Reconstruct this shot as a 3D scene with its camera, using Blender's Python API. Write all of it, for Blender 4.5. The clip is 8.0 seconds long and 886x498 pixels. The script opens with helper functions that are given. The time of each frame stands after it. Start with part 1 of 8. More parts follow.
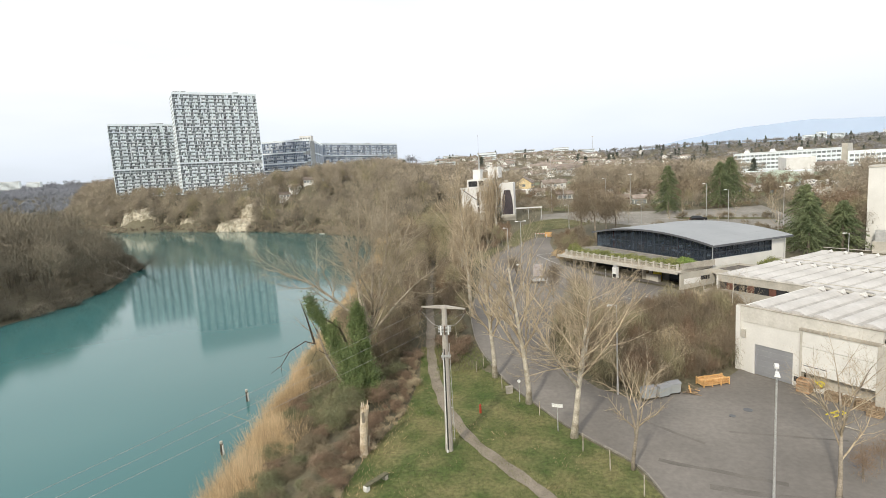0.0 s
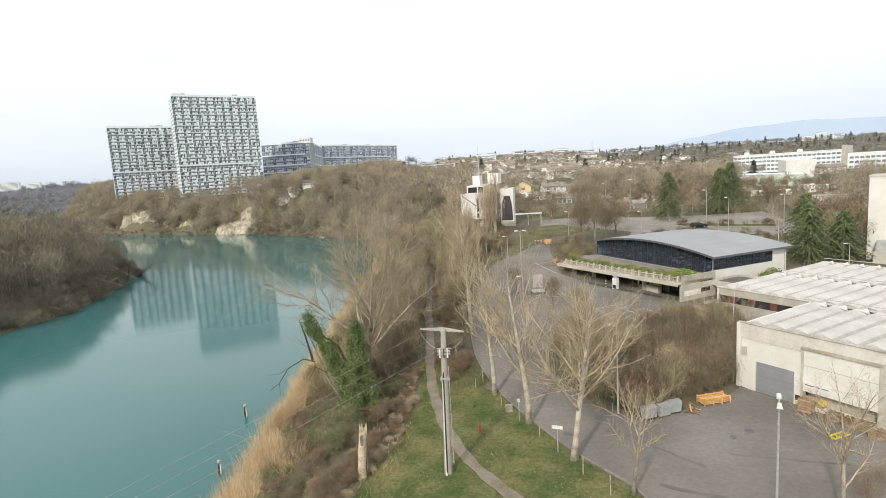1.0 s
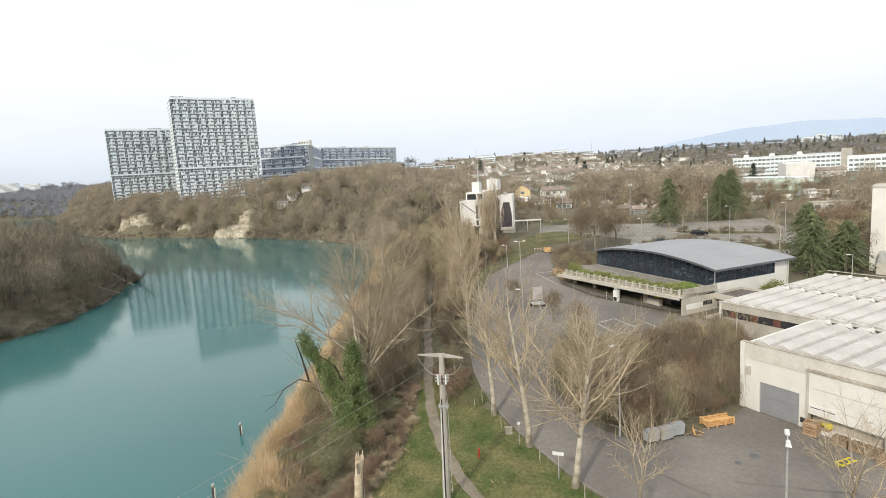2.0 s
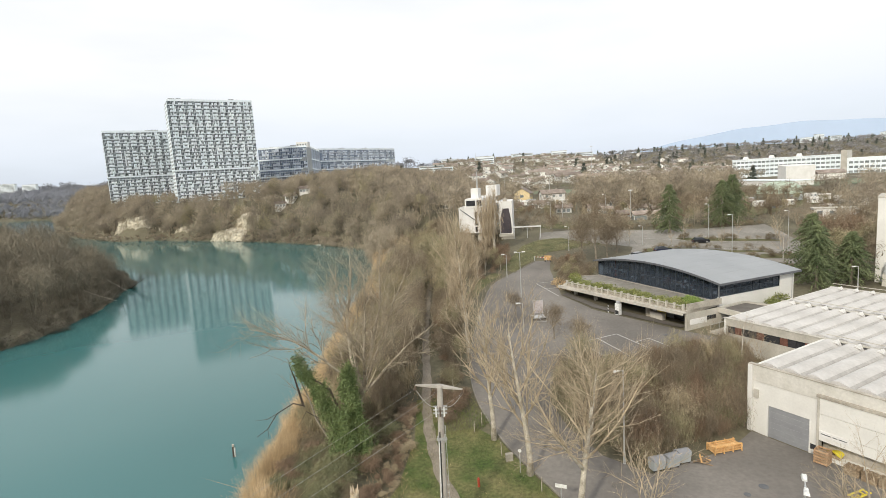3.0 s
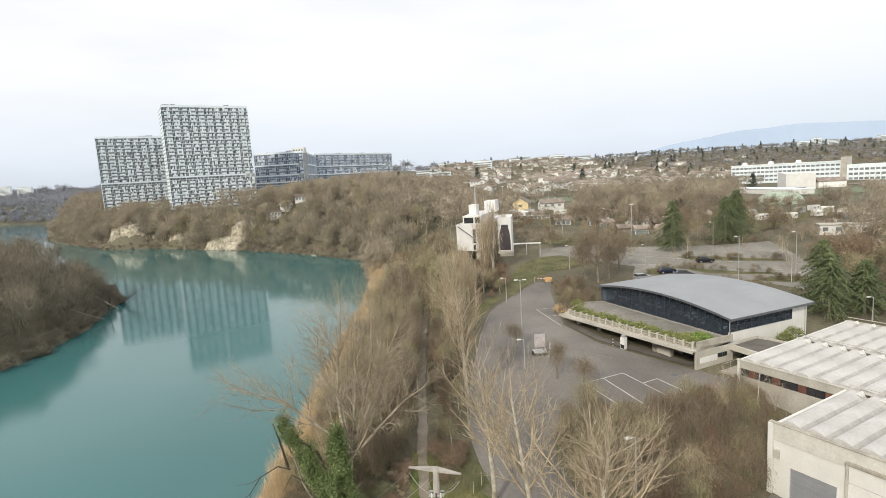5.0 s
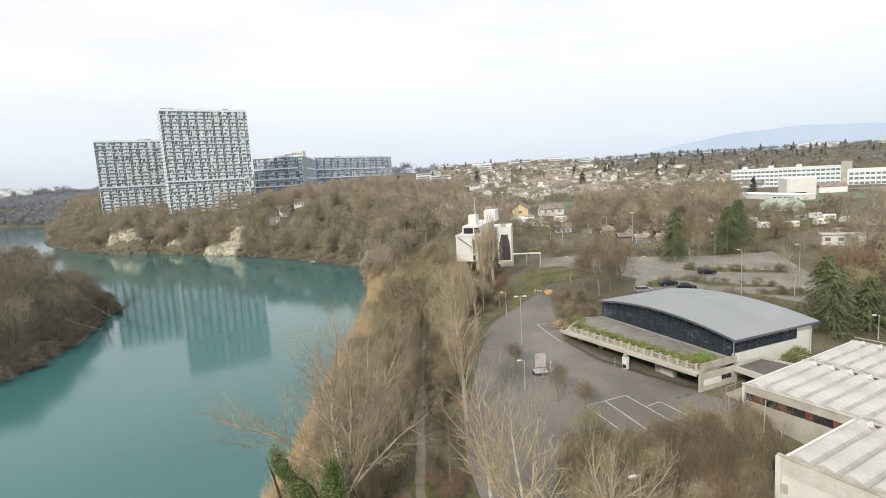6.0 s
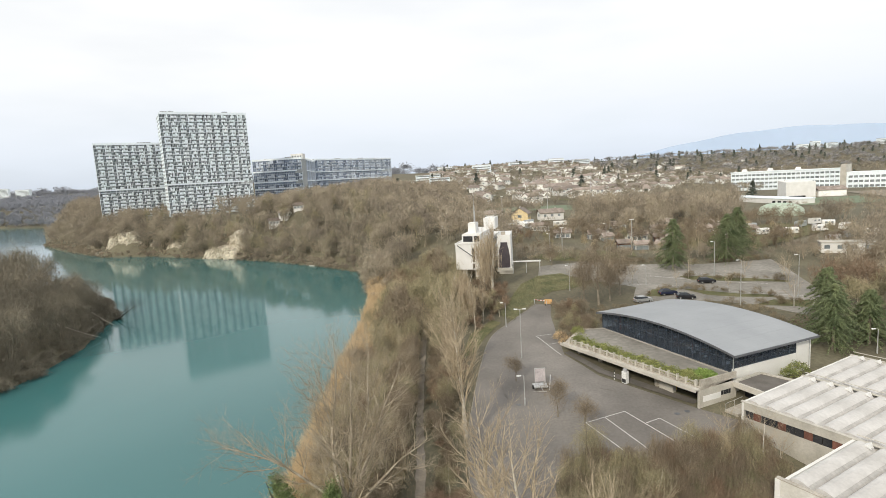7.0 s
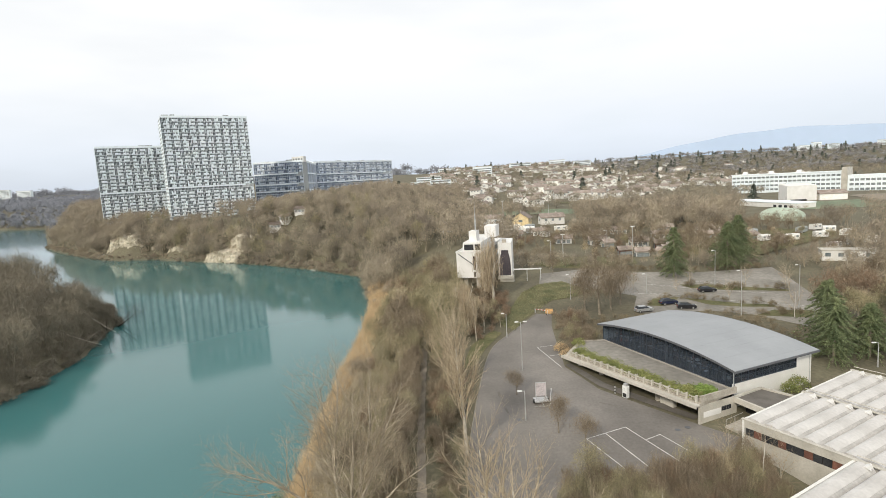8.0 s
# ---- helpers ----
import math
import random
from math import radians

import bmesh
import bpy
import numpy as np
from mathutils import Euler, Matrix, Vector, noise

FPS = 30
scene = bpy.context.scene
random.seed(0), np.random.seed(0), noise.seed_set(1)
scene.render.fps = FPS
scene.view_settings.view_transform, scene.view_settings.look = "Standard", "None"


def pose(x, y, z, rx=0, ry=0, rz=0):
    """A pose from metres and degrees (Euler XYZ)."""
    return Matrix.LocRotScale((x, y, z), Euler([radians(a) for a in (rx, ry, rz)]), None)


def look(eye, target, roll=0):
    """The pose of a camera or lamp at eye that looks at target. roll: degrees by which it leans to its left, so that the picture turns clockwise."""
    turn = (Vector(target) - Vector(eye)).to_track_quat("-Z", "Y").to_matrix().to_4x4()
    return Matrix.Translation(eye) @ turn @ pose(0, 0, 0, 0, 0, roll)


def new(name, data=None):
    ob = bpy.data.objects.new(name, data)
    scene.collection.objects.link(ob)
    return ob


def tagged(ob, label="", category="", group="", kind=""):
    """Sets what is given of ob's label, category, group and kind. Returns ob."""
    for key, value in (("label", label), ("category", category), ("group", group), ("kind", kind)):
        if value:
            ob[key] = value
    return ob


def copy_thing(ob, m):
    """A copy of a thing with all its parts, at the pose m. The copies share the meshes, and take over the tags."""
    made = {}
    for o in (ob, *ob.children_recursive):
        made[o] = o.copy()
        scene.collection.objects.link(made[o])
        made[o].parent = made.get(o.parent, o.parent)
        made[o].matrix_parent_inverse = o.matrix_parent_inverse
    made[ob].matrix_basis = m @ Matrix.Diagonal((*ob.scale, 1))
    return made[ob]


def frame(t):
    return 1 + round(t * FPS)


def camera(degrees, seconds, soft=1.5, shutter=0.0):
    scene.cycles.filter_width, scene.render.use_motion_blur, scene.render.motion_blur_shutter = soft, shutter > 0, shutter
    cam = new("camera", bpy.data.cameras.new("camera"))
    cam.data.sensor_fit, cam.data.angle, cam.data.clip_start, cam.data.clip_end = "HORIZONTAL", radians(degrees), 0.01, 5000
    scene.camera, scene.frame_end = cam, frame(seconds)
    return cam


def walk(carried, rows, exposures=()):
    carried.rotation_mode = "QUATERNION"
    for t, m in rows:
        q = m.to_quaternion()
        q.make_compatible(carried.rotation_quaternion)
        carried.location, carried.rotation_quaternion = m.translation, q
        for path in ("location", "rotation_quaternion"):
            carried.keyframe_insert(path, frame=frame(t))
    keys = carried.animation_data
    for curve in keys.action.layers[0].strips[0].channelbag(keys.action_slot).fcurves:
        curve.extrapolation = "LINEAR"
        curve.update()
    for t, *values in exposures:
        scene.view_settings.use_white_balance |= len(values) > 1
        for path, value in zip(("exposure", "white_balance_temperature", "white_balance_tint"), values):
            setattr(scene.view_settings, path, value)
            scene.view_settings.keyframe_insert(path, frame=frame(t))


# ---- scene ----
from mathutils import geometry

cam = camera(79.0, 8.0, soft=0.8)
PATH = [
    (0, (0.317, 0.176, 27.929), (0.227, 2.155, 27.659), -3.5),
    (0.5, (0.394, 0.385, 28.852), (0.304, 2.364, 28.581), -3.5),
    (1, (0.463, 0.804, 29.732), (0.374, 2.783, 29.462), -3.5),
    (1.5, (0.537, 1.349, 30.607), (0.449, 3.329, 30.339), -3.5),
    (3, (0.688, 4.217, 33.36), (0.606, 6.198, 33.091), -3.5),
    (3.5, (0.697, 5.403, 34.314), (0.617, 7.383, 34.047), -3.5),
    (4, (0.731, 6.639, 35.449), (0.654, 8.619, 35.181), -3.5),
    (4.5, (0.769, 7.825, 36.445), (0.695, 9.806, 36.178), -3.5),
    (6, (1.039, 10.817, 39.969), (0.968, 12.799, 39.709), -3.4),
    (6.5, (1.092, 11.033, 41.12), (1.021, 13.015, 40.859), -3.4),
    (7, (1.132, 11.07, 42.256), (1.063, 13.052, 41.996), -3.4),
    (7.5, (1.146, 11.067, 43.491), (1.076, 13.048, 43.231), -3.4),
    (8, (1.231, 11.143, 44.543), (1.159, 13.125, 44.284), -3.4),
]
walk(cam, [(t, look(eye, target, roll)) for t, eye, target, roll in PATH], exposures=[(0, 0.0), (1.5, 0.0), (3.5, -0.07), (8, -0.08)])

# ---- light ----
SUN_DIR = Vector((0.46, 0.89, -0.66)).normalized()
world = bpy.data.worlds.new("sky")
scene.world = world
world.use_nodes = True
wn, wl = world.node_tree.nodes, world.node_tree.links
wn.clear()
w_out, w_bg = wn.new("ShaderNodeOutputWorld"), wn.new("ShaderNodeBackground")
w_sky = wn.new("ShaderNodeTexSky")
w_sky.sky_type, w_sky.sun_disc = "NISHITA", False
w_sky.sun_elevation = math.asin(-SUN_DIR.z)
w_sky.sun_rotation = math.atan2(-SUN_DIR.x, -SUN_DIR.y)
w_sky.air_density, w_sky.dust_density, w_sky.ozone_density = 1.0, 2.0, 1.0
w_tc, w_map, w_noise = wn.new("ShaderNodeTexCoord"), wn.new("ShaderNodeMapping"), wn.new("ShaderNodeTexNoise")
w_map.inputs["Scale"].default_value = (1.0, 1.0, 4.0)
w_noise.inputs["Scale"].default_value, w_noise.inputs["Detail"].default_value = 1.6, 5.0
w_sep, w_grad, w_cloud = wn.new("ShaderNodeSeparateXYZ"), wn.new("ShaderNodeValToRGB"), wn.new("ShaderNodeValToRGB")
w_grad.color_ramp.elements[0].position, w_grad.color_ramp.elements[0].color = 0.0, (0.655, 0.725, 0.83, 1)
w_grad.color_ramp.elements[1].position, w_grad.color_ramp.elements[1].color = 0.20, (0.875, 0.885, 0.89, 1)
w_cloud.color_ramp.elements[0].position, w_cloud.color_ramp.elements[0].color = 0.40, (0.82, 0.82, 0.82, 1)
w_cloud.color_ramp.elements[1].position, w_cloud.color_ramp.elements[1].color = 0.62, (1, 1, 1, 1)
w_dim, w_mix = wn.new("ShaderNodeMix"), wn.new("ShaderNodeMix")
w_dim.data_type = w_mix.data_type = "RGBA"
w_dim.blend_type = "MULTIPLY"
w_dim.inputs["Factor"].default_value = 1.0
w_dim.inputs["B"].default_value = (0.10, 0.10, 0.10, 1)
wl.new(w_tc.outputs["Generated"], w_map.inputs["Vector"])
wl.new(w_map.outputs["Vector"], w_noise.inputs["Vector"])
wl.new(w_tc.outputs["Generated"], w_sep.inputs["Vector"])
wl.new(w_sep.outputs["Z"], w_grad.inputs["Fac"])
wl.new(w_noise.outputs["Fac"], w_cloud.inputs["Fac"])
wl.new(w_sky.outputs["Color"], w_dim.inputs["A"])
wl.new(w_cloud.outputs["Color"], w_mix.inputs["Factor"])
wl.new(w_dim.outputs["Result"], w_mix.inputs["A"])
wl.new(w_grad.outputs["Color"], w_mix.inputs["B"])
wl.new(w_mix.outputs["Result"], w_bg.inputs["Color"])
wl.new(w_bg.outputs["Background"], w_out.inputs["Surface"])
w_bg.inputs["Strength"].default_value = 1.24

sun_data = bpy.data.lights.new("sun", "SUN")
sun_data.energy, sun_data.angle, sun_data.color = 2.3, radians(4.0), (1.0, 0.92, 0.77)
sun = new("sun", sun_data)
sun.matrix_world = look((-200, -100, 300), Vector((-200, -100, 300)) + SUN_DIR)

# ---- materials ----


def material(name, a, b, rough=0.85, scale=0.5, fine=6.0, bump=0.15, metal=0.0, vary=0.0, by="", grain=0.25, spec=0.4):
    """Two noises, one broad and one fine, between the colours a and b; vary: spread of brightness between pieces."""
    m = bpy.data.materials.new(name)
    m.use_nodes = True
    n, l = m.node_tree.nodes, m.node_tree.links
    p = n["Principled BSDF"]
    p.inputs["Roughness"].default_value = rough
    p.inputs["Metallic"].default_value = metal
    p.inputs["Specular IOR Level"].default_value = spec
    tc = n.new("ShaderNodeTexCoord")
    n1, n2 = n.new("ShaderNodeTexNoise"), n.new("ShaderNodeTexNoise")
    n1.inputs["Scale"].default_value, n1.inputs["Detail"].default_value = scale, 6.0
    n2.inputs["Scale"].default_value, n2.inputs["Detail"].default_value = fine, 3.0
    for q in (n1, n2):
        l.new(tc.outputs["Object"], q.inputs["Vector"])
    ramp = n.new("ShaderNodeValToRGB")
    ramp.color_ramp.elements[0].position, ramp.color_ramp.elements[0].color = 0.34, (*a, 1)
    ramp.color_ramp.elements[1].position, ramp.color_ramp.elements[1].color = 0.66, (*b, 1)
    l.new(n1.outputs["Fac"], ramp.inputs["Fac"])
    span = n.new("ShaderNodeMapRange")
    span.inputs["From Min"].default_value, span.inputs["From Max"].default_value = 0.25, 0.75
    span.inputs["To Min"].default_value, span.inputs["To Max"].default_value = 1 - grain, 1 + grain
    l.new(n2.outputs["Fac"], span.inputs["Value"])
    hsv = n.new("ShaderNodeHueSaturation")
    l.new(ramp.outputs["Color"], hsv.inputs["Color"])
    value = span.outputs["Result"]
    if vary:
        src = n.new("ShaderNodeNewGeometry").outputs["Random Per Island"] if by == "island" else n.new("ShaderNodeObjectInfo").outputs["Random"]
        s2, mul = n.new("ShaderNodeMapRange"), n.new("ShaderNodeMath")
        s2.inputs["To Min"].default_value, s2.inputs["To Max"].default_value = 1 - vary, 1 + vary
        mul.operation = "MULTIPLY"
        l.new(src, s2.inputs["Value"])
        l.new(s2.outputs["Result"], mul.inputs[0])
        l.new(value, mul.inputs[1])
        value = mul.outputs["Value"]
    l.new(value, hsv.inputs["Value"])
    l.new(hsv.outputs["Color"], p.inputs["Base Color"])
    if bump:
        bp = n.new("ShaderNodeBump")
        bp.inputs["Strength"].default_value, bp.inputs["Distance"].default_value = bump, 0.05
        l.new(n2.outputs["Fac"], bp.inputs["Height"])
        l.new(bp.outputs["Normal"], p.inputs["Normal"])
    return m


M = {
    "slab_panel": material("blue_grey_panel", (0.52, 0.58, 0.66), (0.70, 0.75, 0.81), 0.75, 0.1, 1, 0, vary=0.25, by="island", grain=0.1),
    "old_wood": material("mossy_wood", (0.10, 0.10, 0.06), (0.17, 0.155, 0.10), 0.95, 2, 10, 0.3),
    "litter": material("leaf_litter", (0.112, 0.100, 0.068), (0.165, 0.150, 0.098), 0.95, 0.08, 1.5, 0.3),
    "grass": material("lawn_grass", (0.070, 0.104, 0.028), (0.185, 0.172, 0.075), 0.9, 0.32, 3.0, 0.5, grain=0.4),
    "blade": material("grass_blade", (0.082, 0.138, 0.030), (0.215, 0.218, 0.088), 0.8, 0.32, 2.0, 0, vary=0.4, by="island"),
    "field": material("far_field", (0.150, 0.190, 0.120), (0.200, 0.235, 0.155), 0.9, 0.03, 0.5, 0.1),
    "asphalt": material("asphalt", (0.156, 0.143, 0.129), (0.232, 0.213, 0.192), 0.85, 0.10, 2.5, 0.15, grain=0.12),
    "bright_bush": material("bright_bush_leaf", (0.150, 0.235, 0.050), (0.270, 0.360, 0.095), 0.7, 0.5, 5, 0, vary=0.35, by="island"),
    "asphalt_pale": material("weathered_car_park_asphalt", (0.195, 0.182, 0.158), (0.300, 0.280, 0.248), 0.9, 0.12, 1.2, 0.15, grain=0.2),
    "patch": material("darker_asphalt", (0.134, 0.122, 0.109), (0.182, 0.166, 0.148), 0.85, 0.6, 8, 0.15, grain=0.12),
    "gravel": material("path_gravel", (0.21, 0.18, 0.14), (0.30, 0.26, 0.21), 0.95, 0.6, 9, 0.4),
    "kerb": material("kerb_stone", (0.22, 0.20, 0.17), (0.30, 0.28, 0.25), 0.9, 1.5, 12, 0.2, vary=0.15),
    "mark": material("road_paint", (0.50, 0.49, 0.47), (0.66, 0.65, 0.62), 0.8, 1.2, 14, 0.1),
    "bark": material("pale_bark", (0.30, 0.26, 0.20), (0.62, 0.57, 0.48), 0.9, 1.2, 9, 0.4, grain=0.3),
    "twig": material("pale_twig", (0.35, 0.28, 0.19), (0.54, 0.45, 0.325), 0.9, 0.4, 5, 0, vary=0.25, by="island"),
    "bark_pale": material("bleached_bark", (0.25, 0.21, 0.155), (0.46, 0.40, 0.315), 0.9, 1.2, 9, 0.4, grain=0.25),
    "twig_pale": material("bleached_twig", (0.29, 0.24, 0.17), (0.44, 0.375, 0.28), 0.9, 0.4, 5, 0, vary=0.25, by="island"),
    "bark_grey": material("grey_bark", (0.20, 0.17, 0.13), (0.34, 0.295, 0.235), 0.95, 1.0, 9, 0.4, vary=0.2),
    "twig_brown": material("brown_twig", (0.200, 0.160, 0.114), (0.300, 0.244, 0.170), 0.95, 0.25, 3, 0, vary=0.3, by="island"),
    "twig_olive": material("olive_twig", (0.270, 0.240, 0.145), (0.390, 0.345, 0.215), 0.95, 0.25, 3, 0, vary=0.3, by="island"),
    "twig_red": material("russet_twig", (0.218, 0.152, 0.102), (0.310, 0.228, 0.158), 0.95, 0.25, 3, 0, vary=0.3, by="island"),
    "woods": material("far_woods", (0.250, 0.214, 0.170), (0.450, 0.385, 0.285), 0.95, 0.085, 0.6, 0, vary=0.20, by="island", grain=0.22),
    "woods_grey": material("shaded_woods", (0.225, 0.200, 0.160), (0.370, 0.325, 0.240), 0.95, 0.085, 0.6, 0, vary=0.20, by="island", grain=0.22),
    "twig_dry": material("dry_pale_twig", (0.370, 0.305, 0.200), (0.520, 0.435, 0.295), 0.95, 0.25, 3, 0, vary=0.3, by="island"),
    "bramble": material("bramble_leaf", (0.155, 0.165, 0.090), (0.260, 0.250, 0.140), 0.9, 0.3, 3, 0, vary=0.35, by="island"),
    "bush": material("undergrowth", (0.165, 0.135, 0.088), (0.285, 0.235, 0.155), 0.95, 0.16, 2, 0, vary=0.3, by="island"),
    "reed": material("dry_reed", (0.42, 0.30, 0.165), (0.62, 0.47, 0.285), 0.9, 0.3, 4, 0, vary=0.3, by="island"),
    "ivy": material("ivy_leaf", (0.105, 0.155, 0.052), (0.205, 0.255, 0.100), 0.6, 0.8, 6, 0, vary=0.35, by="island"),
    "needle": material("conifer_needle", (0.125, 0.165, 0.080), (0.240, 0.275, 0.140), 0.8, 0.3, 3, 0, vary=0.35, by="island"),
    # needle green lifted so that far conifers carry haze in their colour
    "haze_needle": material("far_conifer_needle", (0.14, 0.168, 0.140), (0.205, 0.228, 0.185), 0.8, 0.3, 3, 0, vary=0.3, by="island"),
    "hedge": material("planter_hedge", (0.165, 0.195, 0.060), (0.300, 0.310, 0.115), 0.8, 0.5, 5, 0, vary=0.4, by="island"),
    "deadwood": material("broken_wood", (0.420, 0.330, 0.220), (0.700, 0.610, 0.480), 0.9, 1.5, 8, 0.4),
    "concrete": material("grey_concrete", (0.44, 0.415, 0.36), (0.57, 0.54, 0.48), 0.9, 0.35, 5, 0.15, grain=0.1),
    "concrete_old": material("stained_concrete", (0.33, 0.30, 0.25), (0.50, 0.46, 0.395), 0.9, 0.5, 4, 0.2, grain=0.15),
    "pole": material("pole_concrete", (0.360, 0.330, 0.290), (0.480, 0.445, 0.400), 0.9, 0.7, 8, 0.2, grain=0.12),
    "cream": material("cream_panel", (0.71, 0.70, 0.66), (0.78, 0.77, 0.73), 0.85, 0.4, 5, 0.08, grain=0.04),
    "white": material("white_render", (0.72, 0.71, 0.68), (0.82, 0.81, 0.79), 0.85, 0.3, 4, 0.08, grain=0.05),
    "facade": material("pale_facade", (0.78, 0.85, 0.89), (0.88, 0.93, 0.96), 0.8, 0.08, 1, 0, vary=0.15, by="island", grain=0.08),
    "facade_grey": material("grey_facade", (0.330, 0.355, 0.360), (0.430, 0.450, 0.450), 0.7, 0.1, 1, 0, vary=0.25, by="island", grain=0.1),
    "far_glass": material("far_window", (0.130, 0.155, 0.165), (0.280, 0.310, 0.320), 0.35, 0.15, 1, 0, vary=0.45, by="island"),
    "roof_white": material("white_roof_membrane", (0.50, 0.48, 0.455), (0.63, 0.61, 0.585), 0.8, 0.25, 2.5, 0.1, grain=0.08),
    "roof_grey": material("grey_metal_roof", (0.30, 0.315, 0.33), (0.345, 0.36, 0.375), 0.55, 0.15, 2, 0.02, grain=0.03),
    "roof_edge": material("dark_roof_edge", (0.10, 0.105, 0.115), (0.14, 0.145, 0.155), 0.6, 0.6, 8, 0.05, grain=0.1),
    "dark_frame": material("dark_metal_frame", (0.035, 0.045, 0.06), (0.055, 0.065, 0.08), 0.5, 1, 9, 0),
    "annex_dark": material("purple_brown_shape", (0.055, 0.045, 0.055), (0.10, 0.085, 0.09), 0.45, 0.3, 3, 0),
    "tower_glass": material("tower_window", (0.050, 0.064, 0.074), (0.150, 0.178, 0.192), 0.4, 0.15, 1, 0, vary=0.5, by="island"),
    "slab_glass": material("slab_window", (0.10, 0.13, 0.19), (0.22, 0.27, 0.35), 0.4, 0.15, 1, 0, vary=0.4, by="island"),
    # near black put in for the shade inside openings and recesses
    "void": material("interior_shade", (0.020, 0.022, 0.026), (0.045, 0.045, 0.048), 0.9, 0.6, 5, 0),
    "door_grey": material("grey_door_paint", (0.255, 0.262, 0.278), (0.30, 0.307, 0.322), 0.6, 0.8, 6, 0.05, grain=0.05),
    "metal": material("galvanised_steel", (0.45, 0.45, 0.45), (0.58, 0.58, 0.57), 0.5, 2, 14, 0.05, metal=0.4),
    "lamp_white": material("white_lamp_housing", (0.70, 0.70, 0.68), (0.80, 0.80, 0.78), 0.5, 2, 9, 0),
    "orange": material("orange_timber", (0.600, 0.340, 0.130), (0.740, 0.470, 0.220), 0.8, 2, 12, 0.2, vary=0.15),
    "timber": material("pallet_timber", (0.230, 0.165, 0.105), (0.380, 0.285, 0.185), 0.9, 2, 12, 0.2, vary=0.25),
    "yellow": material("yellow_plastic", (0.68, 0.55, 0.03), (0.78, 0.66, 0.07), 0.55, 2, 12, 0),
    "red": material("red_paint", (0.360, 0.050, 0.025), (0.460, 0.085, 0.045), 0.55, 2, 12, 0),
    "rust": material("rust_red_wall", (0.13, 0.062, 0.045), (0.21, 0.095, 0.068), 0.8, 0.8, 8, 0.1, vary=0.2),
    "tile": material("roof_tile", (0.215, 0.175, 0.148), (0.36, 0.305, 0.265), 0.9, 0.4, 3, 0.2, vary=0.25),
    "house_wall": material("house_render", (0.80, 0.79, 0.75), (0.90, 0.89, 0.86), 0.9, 0.3, 3, 0.05, vary=0.2),
    "yellow_wall": material("yellow_house_render", (0.700, 0.560, 0.320), (0.780, 0.640, 0.390), 0.9, 0.3, 3, 0.05),
    "rock": material("pale_cliff_rock", (0.33, 0.29, 0.215), (0.70, 0.64, 0.52), 0.95, 0.30, 1.4, 0.6, grain=0.35),
    # the pale blue is air haze put into the ridge's colour
    "mountain": material("haze_tinted_ridge", (0.485, 0.60, 0.785), (0.515, 0.63, 0.815), 1.0, 0.002, 0.01, 0, grain=0.02, spec=0.0),
    # greyer membrane for the low strip of each rib
    "rib_foot_grey": material("grey_foot_membrane", (0.39, 0.375, 0.355), (0.53, 0.51, 0.485), 0.85, 0.5, 3, 0.1, grain=0.15),
    "frieze": material("stained_pale_concrete", (0.58, 0.56, 0.505), (0.69, 0.67, 0.62), 0.9, 0.5, 4, 0.12, grain=0.07),
    "crate_wood": material("brown_crate_wood", (0.36, 0.225, 0.125), (0.50, 0.33, 0.20), 0.85, 2, 12, 0.2, vary=0.15),
    # distance haze is mixed into the colours of these two woodlands
    "haze_brown": material("hazy_brown_woods", (0.275, 0.268, 0.268), (0.375, 0.362, 0.352), 1.0, 0.02, 0.2, 0, vary=0.15, by="island", grain=0.15),
    "haze_blue": material("hazy_blue_woods", (0.275, 0.290, 0.325), (0.315, 0.325, 0.355), 1.0, 0.03, 0.2, 0, vary=0.08, by="island", grain=0.08),
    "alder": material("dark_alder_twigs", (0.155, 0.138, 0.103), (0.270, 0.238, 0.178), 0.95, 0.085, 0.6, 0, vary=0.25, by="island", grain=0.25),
    "bubble": material("pale_green_membrane", (0.42, 0.50, 0.40), (0.50, 0.57, 0.47), 0.7, 0.2, 2, 0, grain=0.08),
    # for the invented surfaces that hold the pavilion interior dark
    "carpet": material("room_dimmer_dark", (0.030, 0.032, 0.040), (0.055, 0.055, 0.062), 0.95, 0.6, 5, 0),
    "wet_wood": material("wet_mooring_wood", (0.045, 0.035, 0.028), (0.09, 0.07, 0.05), 0.6, 2, 10, 0.3),
    "rubber": material("tyre_rubber", (0.02, 0.02, 0.02), (0.04, 0.04, 0.04), 0.8, 4, 20, 0),
    "car_dark": material("dark_blue_car_paint", (0.02, 0.025, 0.05), (0.03, 0.035, 0.065), 0.25, 1, 9, 0),
    "car_black": material("black_car_paint", (0.018, 0.019, 0.022), (0.03, 0.03, 0.035), 0.25, 1, 9, 0),
    "car_silver": material("silver_car_paint", (0.40, 0.41, 0.42), (0.46, 0.47, 0.48), 0.3, 1, 9, 0, metal=0.4),
    "car_glass": material("car_window", (0.02, 0.025, 0.03), (0.03, 0.035, 0.04), 0.1, 1, 9, 0, spec=0.6),
    "pink": material("faded_pink_board", (0.42, 0.38, 0.39), (0.55, 0.50, 0.50), 0.8, 1, 6, 0.05),
    "moss": material("rough_bank_grass", (0.095, 0.100, 0.042), (0.165, 0.150, 0.075), 0.95, 0.3, 3, 0.4, grain=0.35),
    "insulator": material("brown_insulator", (0.10, 0.07, 0.05), (0.15, 0.11, 0.08), 0.3, 3, 9, 0),
    "wire": material("aluminium_wire", (0.42, 0.41, 0.39), (0.52, 0.51, 0.49), 0.6, 3, 9, 0, metal=0.3),
